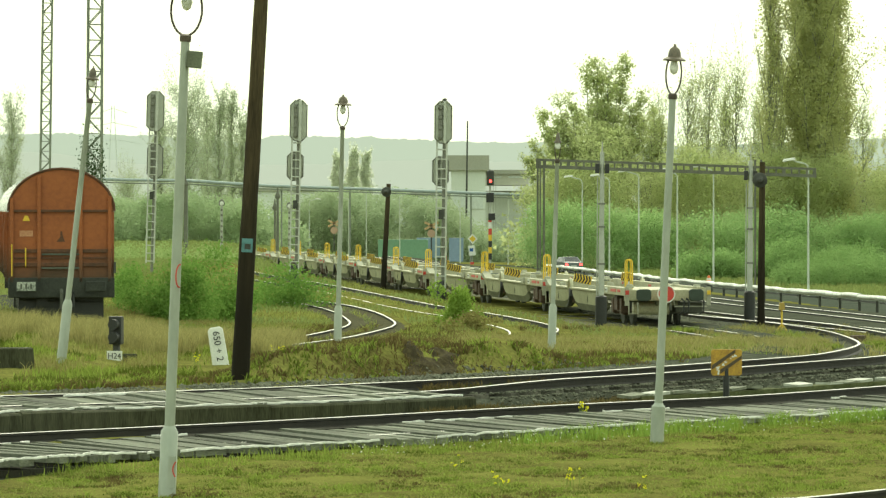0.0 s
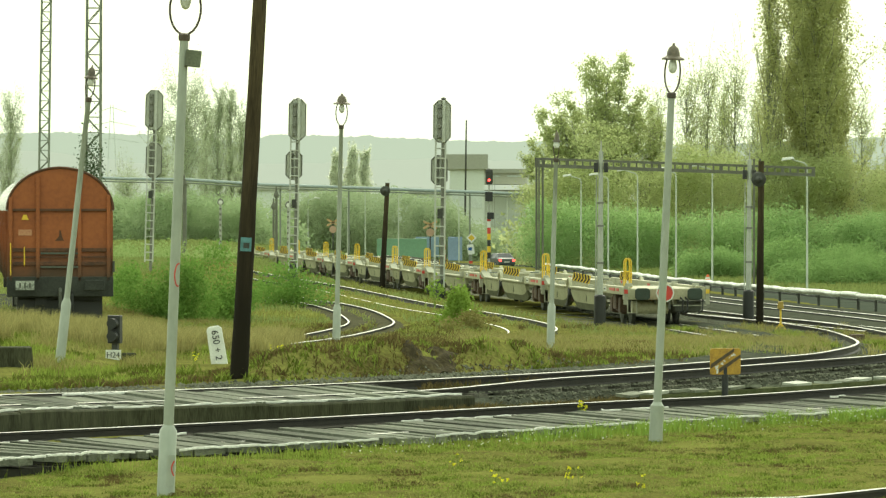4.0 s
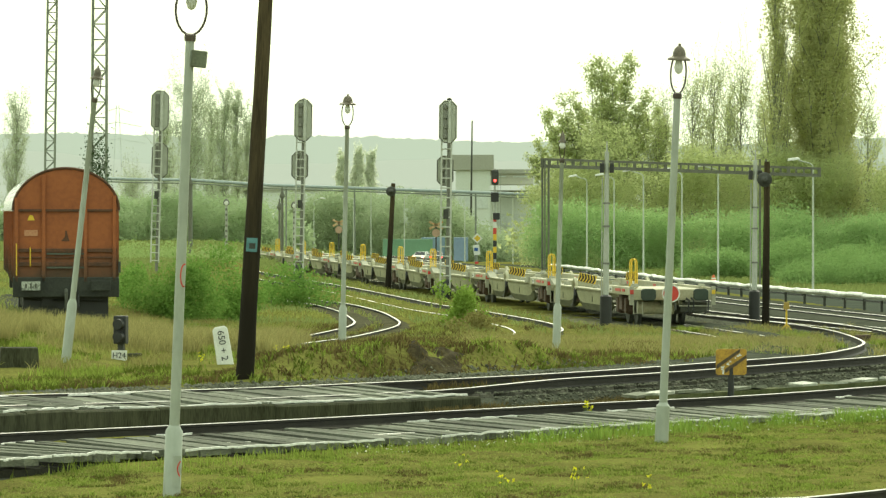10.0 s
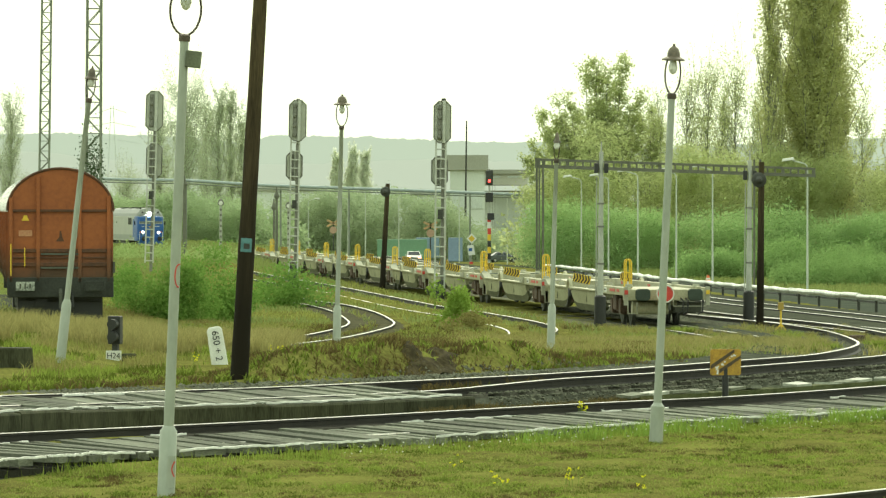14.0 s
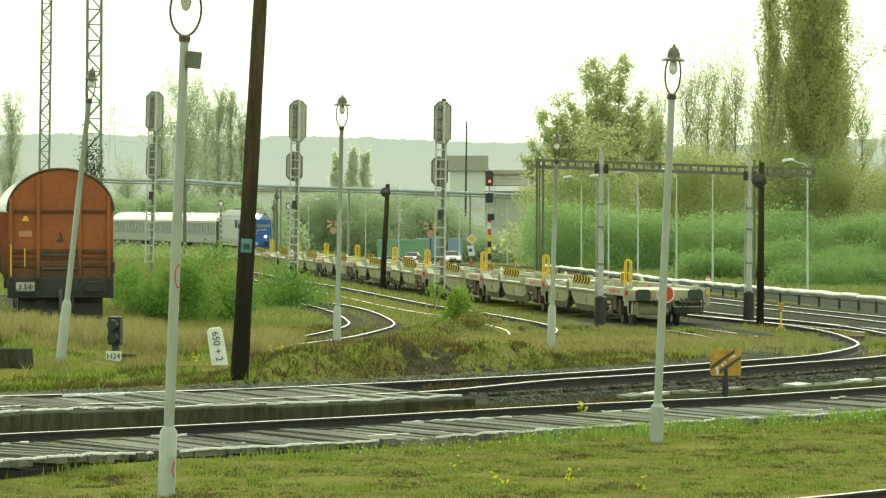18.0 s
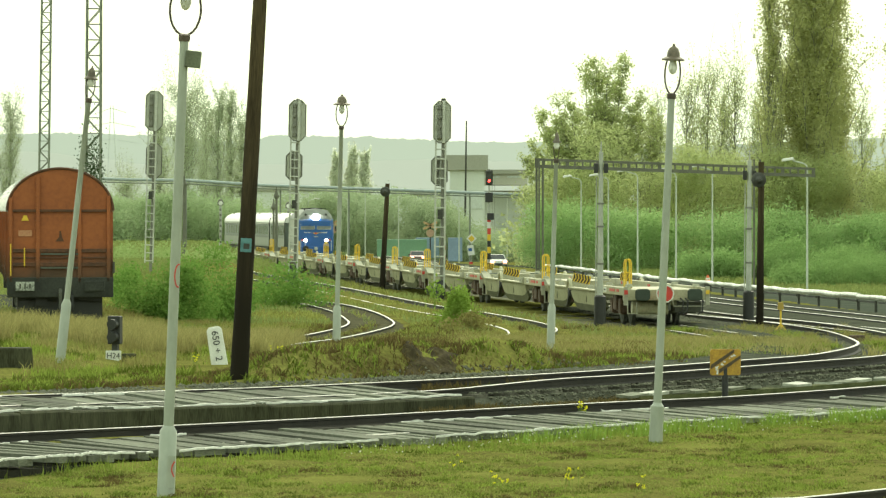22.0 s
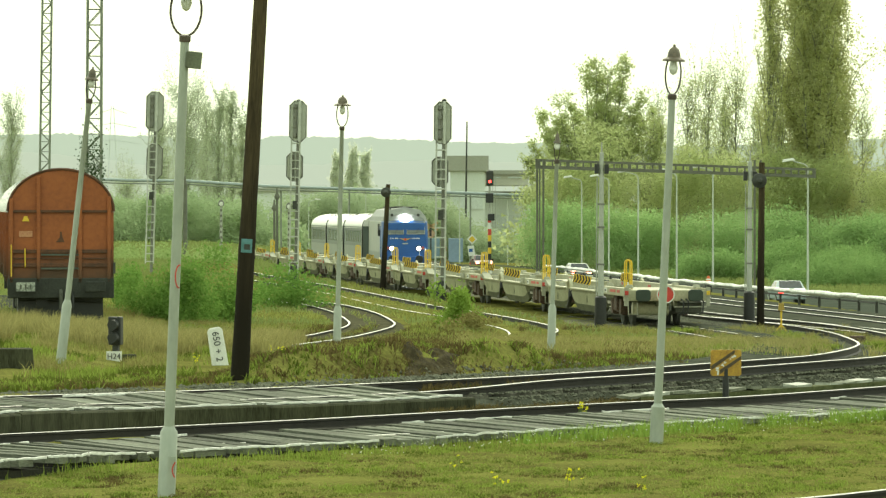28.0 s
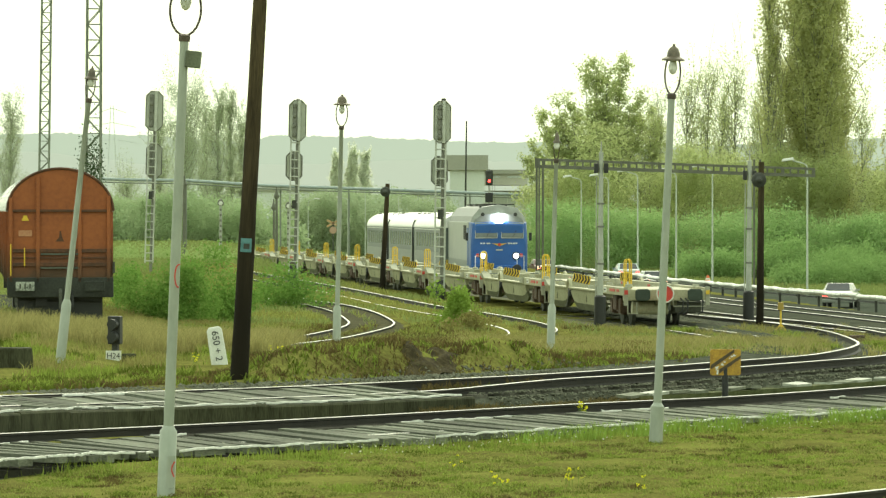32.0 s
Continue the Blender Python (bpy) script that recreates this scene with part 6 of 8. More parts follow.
def far_pole(px, h, r, head, label):
    x, y, z = px
    t = thing("yard_pole", pose(x, y, z), label, "pole", "yard poles")
    part("post", Shape().cyl((0, 0, -1), (0, 0, h), r, r * 0.8, 8), M_GANTRY if head != "white" else M_SIGPOST, t, smooth=True)
    if head == "white":
        for k in range(int(h / 0.5)):
            part("band", Shape().box((0, -r, 0.6 + k * 0.5), (r * 1.2, 0.03, 0.2)), M_GANTRY, t)
        part("lantern", Shape().lathe([(0.26, h - 0.1), (0.3, h + 0.15), (0.2, h + 0.4), (0.05, h + 0.5)], 10), M_GANTRY, t, "dark lantern with a white lens")
        part("lens", Shape().lathe([(0.2, -0.34), (0.1, -0.36)], 12, (0.02, 0, h + 0.1), "y"), M_WHITE, t, "white lens")
    else:
        part("horn", Shape().lathe([(0.05, h - 0.6), (0.2, h - 0.35), (0.2, h - 0.28), (0.08, h), (0.05, h + 0.35)], 10), M_GANTRY, t, "dark lantern top", smooth=True)


far_pole((-12.13, 330.00, -0.35), 5.5, 0.11, "dark", "dark yard pole with a lantern top")
far_pole((-12.89, 345.00, -0.37), 4.7, 0.1, "dark", "short dark yard pole with a lantern top")
far_pole((-20.63, 420.00, -0.25), 4.6, 0.15, "white", "white banded signal post with a lantern")
far_pole((-14.33, 420.00, -0.51), 4.6, 0.15, "white", "white signal post with a lantern")
far_pole((-18.85, 330.00, 0.43), 5.6, 0.15, "dark", "slim dark yard pole without lamp")


# ---- far buildings ----
def far_hall(x0, x1, zt, zb, y, label, m, roof, fascia=0.9):
    t = thing("industrial_hall", Matrix(), label, "building")
    part("wall", Shape().box(((x0 + x1) / 2, y + 15, (zt + zb) / 2), (x1 - x0, 30, zt - zb)), m, t)
    part("roof", Shape().box(((x0 + x1) / 2, y + 15, zt + 0.4), (x1 - x0 + 1.5, 31.5, fascia)), roof, t, "flat roof edge")
    n = max(2, int((x1 - x0) / 8))
    for k in range(n):
        part("window_band", Shape().box((x0 + (k + 0.5) * (x1 - x0) / n, y - 0.1, zt - (zt - zb) * 0.3), ((x1 - x0) / n * 0.7, 0.2, (zt - zb) * 0.14)), M_HALLWIN, t, "pale window band")


# Hall walls, windows and roofs: haze is put into these pale colours.
M_HALL = mat("hazed_hall_wall", (0.62, 0.67, 0.61), (0.55, 0.60, 0.54), 0.8)
M_HALLWIN = mat("hazed_window_tone", (0.60, 0.66, 0.62), None, 0.3)
M_HALLROOF = mat("hazed_brown_roof", (0.36, 0.37, 0.31), (0.31, 0.32, 0.27), 0.8)
M_HALLBROWN = mat("hazed_brown_wall", (0.52, 0.52, 0.45), (0.46, 0.46, 0.40), 0.7)
far_hall(-10.5, 18.5, 7.15, -12, 1000, "long pale industrial hall in the haze", M_HALL, M_HALLROOF)
far_hall(1.56, 8.88, 13.38, -12, 960, "pale industrial building with a dark roof band in the haze", M_HALL, M_HALLROOF, 3.2)
far_hall(8.13, 18.47, 11.66, 9.19, 985, "brown roofed hall in the haze", M_HALLBROWN, M_HALLROOF)
far_hall(-47.29, -29.32, 8.64, -12, 1150, "pale distant factory block", M_HALL, M_HALLROOF)
ant = part("antenna_mast", Shape().cyl((4.66, 955, -6), (5.01, 955, 22.52), 0.3, 0.16, 6), M_DARK, None)
tagged(ant, "thin dark antenna mast rising over the far halls", "mast")


def container(px, w, h, color, label):
    x, y, z = px
    m = mat("container_paint", color, tuple(v * 0.8 for v in color), 0.6)
    t = thing("storage_container", pose(x, y, z), label, "container", "storage containers")
    part("box", Shape().box((0, 0, h / 2 - 1), (w, 2.4, h + 2)), m, t, bevel=0.03)
    me = Shape().box((0, -1.23, h / 2), (0.12, 0.06, h * 0.9)).mesh("rib")
    me.materials.append(m)
    for k in range(int(w / 0.5)):
        part("rib", me, None, t, m=pose(-w / 2 + 0.3 + k * 0.5, 0, 0))


# Container paints are lightened for haze.
container((-6.21, 690.00, -1.71), 7.6, 1.0, (0.17, 0.33, 0.21), "green storage container beyond the road")
container((-2.35, 695.00, -1.57), 3.6, 1.1, (0.22, 0.32, 0.40), "blue storage container beyond the road")
container((1.90, 690.00, -2.05), 2.2, 1.6, (0.22, 0.31, 0.44), "blue storage container near the crossing")


def house():
    x, y, z = (40.87, 428.00, -0.22)
    t = thing("house", pose(x, y, z - 0.2, 0, 0, -20), "small pale house with a dark roof behind bushes", "house")
    part("wall", Shape().prism([(-2.4, -3), (2.4, -3), (2.4, 1.3), (0, 2.2), (-2.4, 1.3)], 0, 6), mat("plaster", (0.42, 0.44, 0.36), (0.33, 0.35, 0.28), 0.8), t)
    part("roof", Shape().prism([(-2.8, 1.15), (0, 2.25), (2.8, 1.15), (2.8, 1.32), (0, 2.45), (-2.8, 1.32)], -0.5, 6.5), mat("dark_tiles", (0.16, 0.15, 0.12), None, 0.7), t, "dark tiled roof")
    w = part("window", Shape().box((-0.9, -0.02, 0.2), (0.7, 0.08, 0.9)), M_WINDOW, t)
    part("window_frame", Shape().tube([(-1.25, -0.06, -0.25), (-0.55, -0.06, -0.25), (-0.55, -0.06, 0.65), (-1.25, -0.06, 0.65), (-1.25, -0.06, -0.25)], 0.04, 4), M_WHITE, w)


house()


def marker_cone(px):
    x, y, z = px
    t = thing("marker_cone", pose(x, y, z), "small orange marker cone behind the heating pipe", "traffic cone")
    part("cone", Shape().lathe([(0.16, 0), (0.14, 0.05), (0.06, 0.33), (0.03, 0.36)], 12), mat("orange_cone", (0.75, 0.16, 0.04), None, 0.5), t, smooth=True)
    part("foot", Shape().box((0, 0, -0.4), (0.36, 0.36, 0.78)), M_DARK, t)
    part("band", Shape().lathe([(0.12, 0.14), (0.10, 0.22)], 12), M_WHITE, t, "white band")


marker_cone((13.19, 225.00, 0.26))


def pale_stone(px):
    x, y, z = px
    t = part("pale_stone", Shape().lathe([(0.10, -0.05), (0.17, 0.02), (0.14, 0.10), (0.05, 0.14)], 9), M_EDGE, None, smooth=True)
    t.matrix_basis = pose(x, y, z + 0.06, 8, 5, 30)
    tagged(t, "pale round stone lying in the grass", "stone")


pale_stone((-6.85, 125.45, 0.25))


def pylon(px):
    x, y, z = px
    t = thing("power_pylon", pose(x, y, z), "faint distant power pylon", "pylon")
    # Pylon steel takes the pale window tone, as painted haze.
    for d in (-1, 1):
        part("leg", Shape().tube([(d * 3.2, 0, -60), (d * 0.5, 0, 0)], 0.18, 4), M_HALLWIN, t)
    for h, w in ((-16, 12), (-9, 10), (-3, 6)):
        part("cross_arm", Shape().tube([(-w, 0, h), (0, 0, h + 2), (w, 0, h)], 0.15, 4), M_HALLWIN, t)


pylon((-138.94, 1900.00, 47.36))


# ---- cars ----
def car(label, paint, lamps=True, tail=False):
    t = thing("car", Matrix(), label, "car", "cars on the road")
    W = 0.84
    side = [(-2.05, 0.32), (-2.08, 0.62), (-1.95, 0.84), (-1.0, 0.96), (-0.35, 1.40), (0.95, 1.42), (1.65, 0.98), (2.02, 0.92), (2.08, 0.5), (2.02, 0.32)]
    s = Shape()
    for x, k in ((-W, 1.0), (W, 1.0)):
        s.v += [(x * (0.82 if z > 1.2 else 1.0), y, z) for y, z in side]
    n = len(side)
    s.f += [(k, (k + 1) % n, n + (k + 1) % n, n + k) for k in range(n)] + [tuple(range(n)), tuple(range(n, 2 * n))]
    part("body", s, paint, t, bevel=0.05)
    part("windscreen", Shape().quad((-0.7, -0.98, 0.99), (0.7, -0.98, 0.99), (0.6, -0.40, 1.385), (-0.6, -0.40, 1.385)), M_WINDOW, t, m=pose(0, -0.02, 0.015))
    part("rear_window", Shape().quad((-0.7, 1.62, 1.0), (0.7, 1.62, 1.0), (0.6, 1.0, 1.39), (-0.6, 1.0, 1.39)), M_WINDOW, t, m=pose(0, 0.02, 0.015))
    for x in (-1, 1):
        for y0, y1 in ((-0.75, 0.15), (0.25, 1.15)):
            part("side_window", Shape().quad((x * 0.855, y0, 0.98), (x * 0.855, y1, 0.98), (x * 0.72, min(y1, 0.9), 1.33), (x * 0.72, max(y0, -0.3), 1.33)), M_WINDOW, t)
        for y in (-1.3, 1.3):
            w = part("wheel", Shape().lathe([(0.2, x * 0.86), (0.29, x * 0.87), (0.31, x * 0.82), (0.31, x * 0.66)], 16, (0, y, 0.31), "x"), M_BLACK, t, smooth=True)
            part("rim", Shape().lathe([(0.19, x * 0.872), (0.05, x * 0.88)], 12, (0, y, 0.31), "x"), M_POLE, w)
        part("headlamp", Shape().box((x * 0.6, -2.03, 0.74), (0.32, 0.14, 0.22)), M_CARLAMP if lamps else M_WHITE, t, "lit headlamp" if lamps else "headlamp", bevel=0.03)
        part("tail_lamp", Shape().box((x * 0.66, 2.04, 0.74), (0.24, 0.08, 0.16)), M_REDLAMP if tail else M_RED, t, "red tail lamp")
        part("mirror", Shape().box((x * 0.93, -0.65, 1.0), (0.18, 0.1, 0.12)), paint, t)
    part("grille", Shape().box((0, -2.06, 0.55), (0.7, 0.06, 0.14)), M_BLACK, t)
    part("bumper", Shape().box((0, -2.06, 0.38), (1.6, 0.12, 0.16)), M_DARK, t, bevel=0.03)
    part("plate", Shape().box((0, 2.1, 0.6), (0.5, 0.02, 0.11)), M_WHITE, t, "plain plate")
    return t


CAR_WHITE = car("white hatchback with lit headlamps on the wet road", mat("white_car_paint", (0.52, 0.54, 0.50), (0.46, 0.48, 0.44), 0.35))
CAR_BROWN = car("dark red saloon with lit headlamps on the wet road", mat("dark_red_car", (0.10, 0.03, 0.025), None, 0.3))
CAR_GREY = car("dark grey car turning at the crossing with red tail lamps", mat("grey_car", (0.10, 0.12, 0.12), None, 0.3), False, True)
CAR_PALE = car("pale blue car driving away along the road", mat("pale_blue_car", (0.45, 0.55, 0.55), None, 0.3), False, True)
CAR_SILVER = car("silver car driving away with red tail lamps", mat("silver_car", (0.48, 0.5, 0.46), None, 0.3, 0.3), False, True)


# ---- trees and bushes ----
def limb_points(p0, p1, n, bend, rng):
    c = (p0 + p1) / 2 + rng.normal(size=3) * bend
    t = np.linspace(0, 1, n)[:, None]
    return (1 - t) ** 2 * p0 + 2 * t * (1 - t) * c + t ** 2 * p1


def tree(base, height, spread, style, leaves, size, leafmat, barkmat, label, seed, low=0.25, trunk=0.25, lean=0.0, stems=14):
    """Tapered trunk, curved limbs with twigs, and a crown of many small leaves along them."""
    rng = np.random.default_rng(seed)
    t = thing("tree", pose(*base), label, "tree")
    s, pts, wts = Shape(), [], []
    top = np.array([lean, 0, height])
    tr = limb_points(np.zeros(3) - np.array([0, 0, 3.0]), top, 9, 0.25, rng)
    for k in range(8):
        s.cyl(tr[k], tr[k + 1], trunk * (1 - k / 8.5), trunk * (1 - (k + 1) / 8.5), 7, False)
    part("trunk", s, barkmat, t, smooth=True)
    b = Shape()
    for i in range(stems):
        f = low + (0.95 - low) * (i + rng.uniform(0, 1)) / stems
        p0 = np.array([np.interp(f, np.linspace(0, 1, 9), tr[:, j]) for j in range(3)])
        a = rng.uniform(0, math.tau)
        if style == "poplar":
            ln = height * rng.uniform(0.22, 0.36) * (1.05 - f * 0.75)
            out = spread * (0.35 + 0.7 * rng.uniform(0, 1) ** 0.7) * math.sqrt(max(0.06, 1 - max(0.0, f - 0.35) * 1.5))
            p1 = p0 + np.array([out * math.cos(a), out * math.sin(a), ln])
        elif style == "wispy":
            ln = height * rng.uniform(0.16, 0.30) * (1.15 - f * 0.7)
            out = spread * rng.uniform(0.45, 1.0) * (1.1 - f * 0.75)
            p1 = p0 + np.array([out * math.cos(a), out * math.sin(a), ln])
        else:
            out = spread * rng.uniform(0.6, 1.0) * math.sin(math.pi * min(0.96, 0.18 + 0.72 * (f - low) / (1 - low))) ** 0.7
            p1 = p0 + np.array([out * math.cos(a), out * math.sin(a), out * rng.uniform(0.15, 0.7)])
        q = limb_points(p0, p1, 6, 0.12 * spread, rng)
        r0 = trunk * 0.42 * (1 - f * 0.7)
        for k in range(5):
            b.cyl(q[k], q[k + 1], r0 * (1 - k / 5.5), r0 * (1 - (k + 1) / 5.5), 5, False)
        pts.append(q[1:])
        for j in range(5):
            k = rng.integers(1, 6)
            d = rng.normal(size=3) * spread * (0.16 if style == "poplar" else 0.26)
            d[2] = abs(d[2]) * (2.2 if style != "round" else 0.6) + (height * 0.03 if style != "round" else 0)
            w = limb_points(q[k], q[k] + d, 5, 0.05 * spread, rng)
            for kk in range(4):
                b.cyl(w[kk], w[kk + 1], max(0.012, r0 * 0.3 * (1 - kk / 4.5)), max(0.01, r0 * 0.3 * (1 - (kk + 1) / 4.5)), 4, False)
            pts.append(w[1:])
    tagged(part("branchwork", b, barkmat, t), kind="stuff")
    allp = np.concatenate(pts)
    if style == "poplar":      # upright shoots fill the column
        n2 = leaves // 2
        f = rng.uniform(0.02, 1.0, n2)
        r = 0.86 * spread * (0.84 + 0.16 * np.sin(f * 23 + rng.uniform(0, 6))) * np.sqrt(np.clip(1 - np.maximum(0, f - 0.45) * 1.5, 0.05, 1)) * rng.uniform(0, 1, n2) ** 0.45
        a = rng.uniform(0, math.tau, n2)
        allp = np.concatenate([allp[rng.integers(0, len(allp), leaves - n2)], np.stack([r * np.cos(a), r * np.sin(a), f * height], 1)])
    jitter = {"poplar": (0.055, 0.055, 0.16), "wispy": (0.07, 0.07, 0.10), "round": (0.075, 0.075, 0.075)}[style]
    c = allp[rng.integers(0, len(allp), leaves)] + rng.normal(size=(leaves, 3)) * np.array(jitter) * spread
    tagged(part("crown", leaf_mesh("crown", c, size, leafmat, rng, far=True), None, t, "crown of spring leaves lightened for haze"), kind="stuff")
    return t


def branched_tree(base, leaders, leaves, size, leafmat, barkmat, label, seed, trunk=0.3, fork=0.28):
    """A trunk that forks into several rising leaders, each feathered with side branches that carry the leaves in sprays."""
    rng = np.random.default_rng(seed)
    t = thing("tree", pose(*base), label, "tree")
    high = max(z for x, y, z in leaders)
    foot, head = np.array([0, 0, -2.0]), np.array([0.2, 0, high * fork])
    stem = limb_points(foot, head, 6, 0.15, rng)
    s = Shape()
    for k in range(5):
        s.cyl(stem[k], stem[k + 1], trunk * (1 - k / 12), trunk * (1 - (k + 1) / 12), 8, False)
    part("trunk", s, barkmat, t, smooth=True)
    b, sprays = Shape(), []
    for tip in leaders:
        tip = np.array(tip, float)
        start = stem[-1] * rng.uniform(0.75, 1.0)
        mid = (start + tip) / 2 + np.array([(tip[0] - start[0]) * 0.22, 0, -0.4])
        f = np.linspace(0, 1, 12)[:, None]
        way = (1 - f) ** 2 * start + 2 * f * (1 - f) * mid + f ** 2 * tip
        span = np.linalg.norm(tip - start)
        for k in range(11):
            b.cyl(way[k], way[k + 1], trunk * 0.45 * (1 - k / 11.6), trunk * 0.45 * (1 - (k + 1) / 11.6), 5, False)
        for k in range(int(span * 4.2)):
            g = rng.uniform(0.22, 1.0)
            p0 = np.array([np.interp(g, f[:, 0], way[:, q]) for q in range(3)])
            a = rng.uniform(0, math.tau)
            ln = rng.uniform(0.7, 2.3) * (1.15 - 0.75 * g)
            p1 = p0 + np.array([math.cos(a) * ln, math.sin(a) * ln, ln * rng.uniform(0.2, 1.0)])
            w = limb_points(p0, p1, 6, 0.12, rng)
            for q in range(5):
                b.cyl(w[q], w[q + 1], 0.035 * (1 - q / 6), 0.035 * (1 - (q + 1) / 6), 3, False)
            sprays.append(w[1:])
            for q in range(2):
                e = w[rng.integers(2, 6)]
                sprays.append(limb_points(e, e + rng.normal(size=3) * 0.35 + np.array([0, 0, 0.25]), 4, 0.04, rng))
    tagged(part("branchwork", b, barkmat, t), kind="stuff")
    allp = np.concatenate(sprays)
    c = allp[rng.integers(0, len(allp), leaves)] + rng.normal(size=(leaves, 3)) * 0.19
    tagged(part("crown", leaf_mesh("crown", c, size, leafmat, rng, far=True), None, t, "airy crown of spring leaves lightened for haze"), kind="stuff")
    return t


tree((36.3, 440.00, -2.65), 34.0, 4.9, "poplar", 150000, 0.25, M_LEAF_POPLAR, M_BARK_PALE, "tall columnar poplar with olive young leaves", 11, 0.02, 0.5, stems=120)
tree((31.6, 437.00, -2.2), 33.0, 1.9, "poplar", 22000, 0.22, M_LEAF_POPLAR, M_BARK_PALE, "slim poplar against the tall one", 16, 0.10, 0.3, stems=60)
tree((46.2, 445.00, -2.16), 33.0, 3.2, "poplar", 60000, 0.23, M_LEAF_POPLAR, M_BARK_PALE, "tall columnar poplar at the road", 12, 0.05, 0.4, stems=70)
branched_tree((14.9, 445.0, -1.6), [(0.2, 0, 20.9), (-0.9, 1, 19.8), (1.3, -1, 19.2), (3.0, 0.5, 20.2), (2.3, 1, 18.0), (-3.9, 0, 17.5), (-2.6, -1, 16.6), (-5.3, 0.5, 15.1), (-3.4, 1, 14.4), (-4.6, -0.5, 13.2), (4.4, 0, 16.9), (3.6, -1, 15.6), (4.9, 1, 14.4), (-1.6, 2, 15.0), (0.8, 2, 16.0), (1.8, -2, 14.6)], 42000, 0.24, M_LEAF_OLIVE, M_BARK_PALE, "broad tree with fresh leaves behind the gantry", 13, 0.32)
branched_tree((10.2, 450.0, -1.7), [(-1.1, 0, 12.2), (0.3, 0.5, 12.8), (-1.6, 0, 10.4), (1.2, -0.5, 11.6), (-0.4, 1, 9.6), (0.9, 0, 9.0)], 9000, 0.24, M_LEAF_OLIVE, M_BARK_PALE, "smaller tree with fresh leaves behind the gantry", 14, 0.2)
branched_tree((20.4, 450.0, -1.7), [(-0.8, 0, 14.6), (0.6, 0.5, 15.6), (1.4, 0, 14.2), (-1.6, 1, 13.0), (0.2, -1, 13.6)], 7000, 0.22, M_LEAF_OLIVE, M_BARK_PALE, "leafy tree beside the broad one", 15, 0.22)
for i, (p, h, w) in enumerate((((21.67, 455.00, -1.73), 15.5, 2.6), ((24.24, 450.00, -1.67), 17.5, 2.8), ((26.79, 455.00, -1.73), 19.0, 2.8), ((29.15, 452.00, -1.69), 18.8, 3.0), ((31.62, 455.00, -1.73), 16.0, 2.6), ((42.14, 455.00, -1.73), 14.5, 2.8), ((28.52, 460.00, -1.79), 17.0, 2.4))):
    tree(p, h, w, "wispy", 5200, 0.19, M_LEAF_OLIVE, M_BARK_PALE, "slender young tree with sparse spring leaves", 20 + i, 0.22, 0.2, stems=44)
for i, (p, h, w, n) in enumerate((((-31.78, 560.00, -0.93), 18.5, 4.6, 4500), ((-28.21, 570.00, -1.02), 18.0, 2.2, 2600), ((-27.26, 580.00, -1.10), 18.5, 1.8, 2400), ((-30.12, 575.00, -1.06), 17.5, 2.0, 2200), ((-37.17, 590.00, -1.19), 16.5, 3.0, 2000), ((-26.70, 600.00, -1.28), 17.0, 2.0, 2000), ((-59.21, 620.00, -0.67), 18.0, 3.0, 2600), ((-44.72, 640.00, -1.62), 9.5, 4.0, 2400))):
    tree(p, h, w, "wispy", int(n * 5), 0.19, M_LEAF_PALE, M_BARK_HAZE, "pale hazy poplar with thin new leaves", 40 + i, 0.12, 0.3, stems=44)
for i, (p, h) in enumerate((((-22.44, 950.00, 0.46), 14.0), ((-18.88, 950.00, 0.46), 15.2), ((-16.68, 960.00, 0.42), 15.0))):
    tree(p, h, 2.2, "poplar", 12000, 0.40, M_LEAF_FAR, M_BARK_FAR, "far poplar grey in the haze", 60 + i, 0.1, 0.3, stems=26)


# Thicket green raised in colour for the haze before it.
M_LEAF_MID = leaf_mat("mid_green_leaves", (0.32, 0.465, 0.19), (0.40, 0.55, 0.24), 0.6)


M_LEAF_LOW = leaf_mat("deep_green_leaves", (0.20, 0.32, 0.11), (0.31, 0.45, 0.17), 0.5)


# Grey-green with haze painted into the colour.
M_LEAF_HAZE2 = leaf_mat("hazed_grey_green_leaves", (0.385, 0.46, 0.29), (0.44, 0.52, 0.33), 0.5)


def thicket(name, label, blobs, leaves, size, leafmat, seed, category="bushes", stems=0):
    """A wild mass of bushes: leaves thickly set over many uneven clumps, with gaps."""
    rng = np.random.default_rng(seed)
    b = np.array(blobs)
    w = (b[:, 3] * b[:, 4]) / (b[:, 3] * b[:, 4]).sum()
    k = rng.choice(len(b), leaves, p=w)
    d = rng.normal(size=(leaves, 3))
    d /= np.linalg.norm(d, axis=1, keepdims=True)
    r = rng.uniform(0.35, 1.0, (leaves, 1)) ** 0.5 * (1 + 0.25 * rng.normal(size=(leaves, 1)))
    c = b[k, :3] + d * r * b[k][:, [3, 3, 4]]
    ob = new(name, leaf_mesh(name, c, size, leafmat, rng, far=b[:, 1].min() > 280))
    return tagged(ob, label, category, kind="stuff")


def blob_row(x0, x1, y, z0, heights, n, rng, depth=3.0, r=1.3):
    """Clumps filling a band from x0 to x1, as high as the heights along it."""
    out = []
    for _ in range(n):
        f = rng.uniform(0, 1)
        h = np.interp(f, np.linspace(0, 1, len(heights)), heights)
        q = rng.uniform(0, 1) ** 0.8
        s = r * rng.uniform(0.6, 1.3)
        out.append((x0 + (x1 - x0) * f, y + rng.uniform(0, depth), z0 + q * max(0.2, h - s * 0.7), s, s * rng.uniform(0.7, 1.1)))
    return out


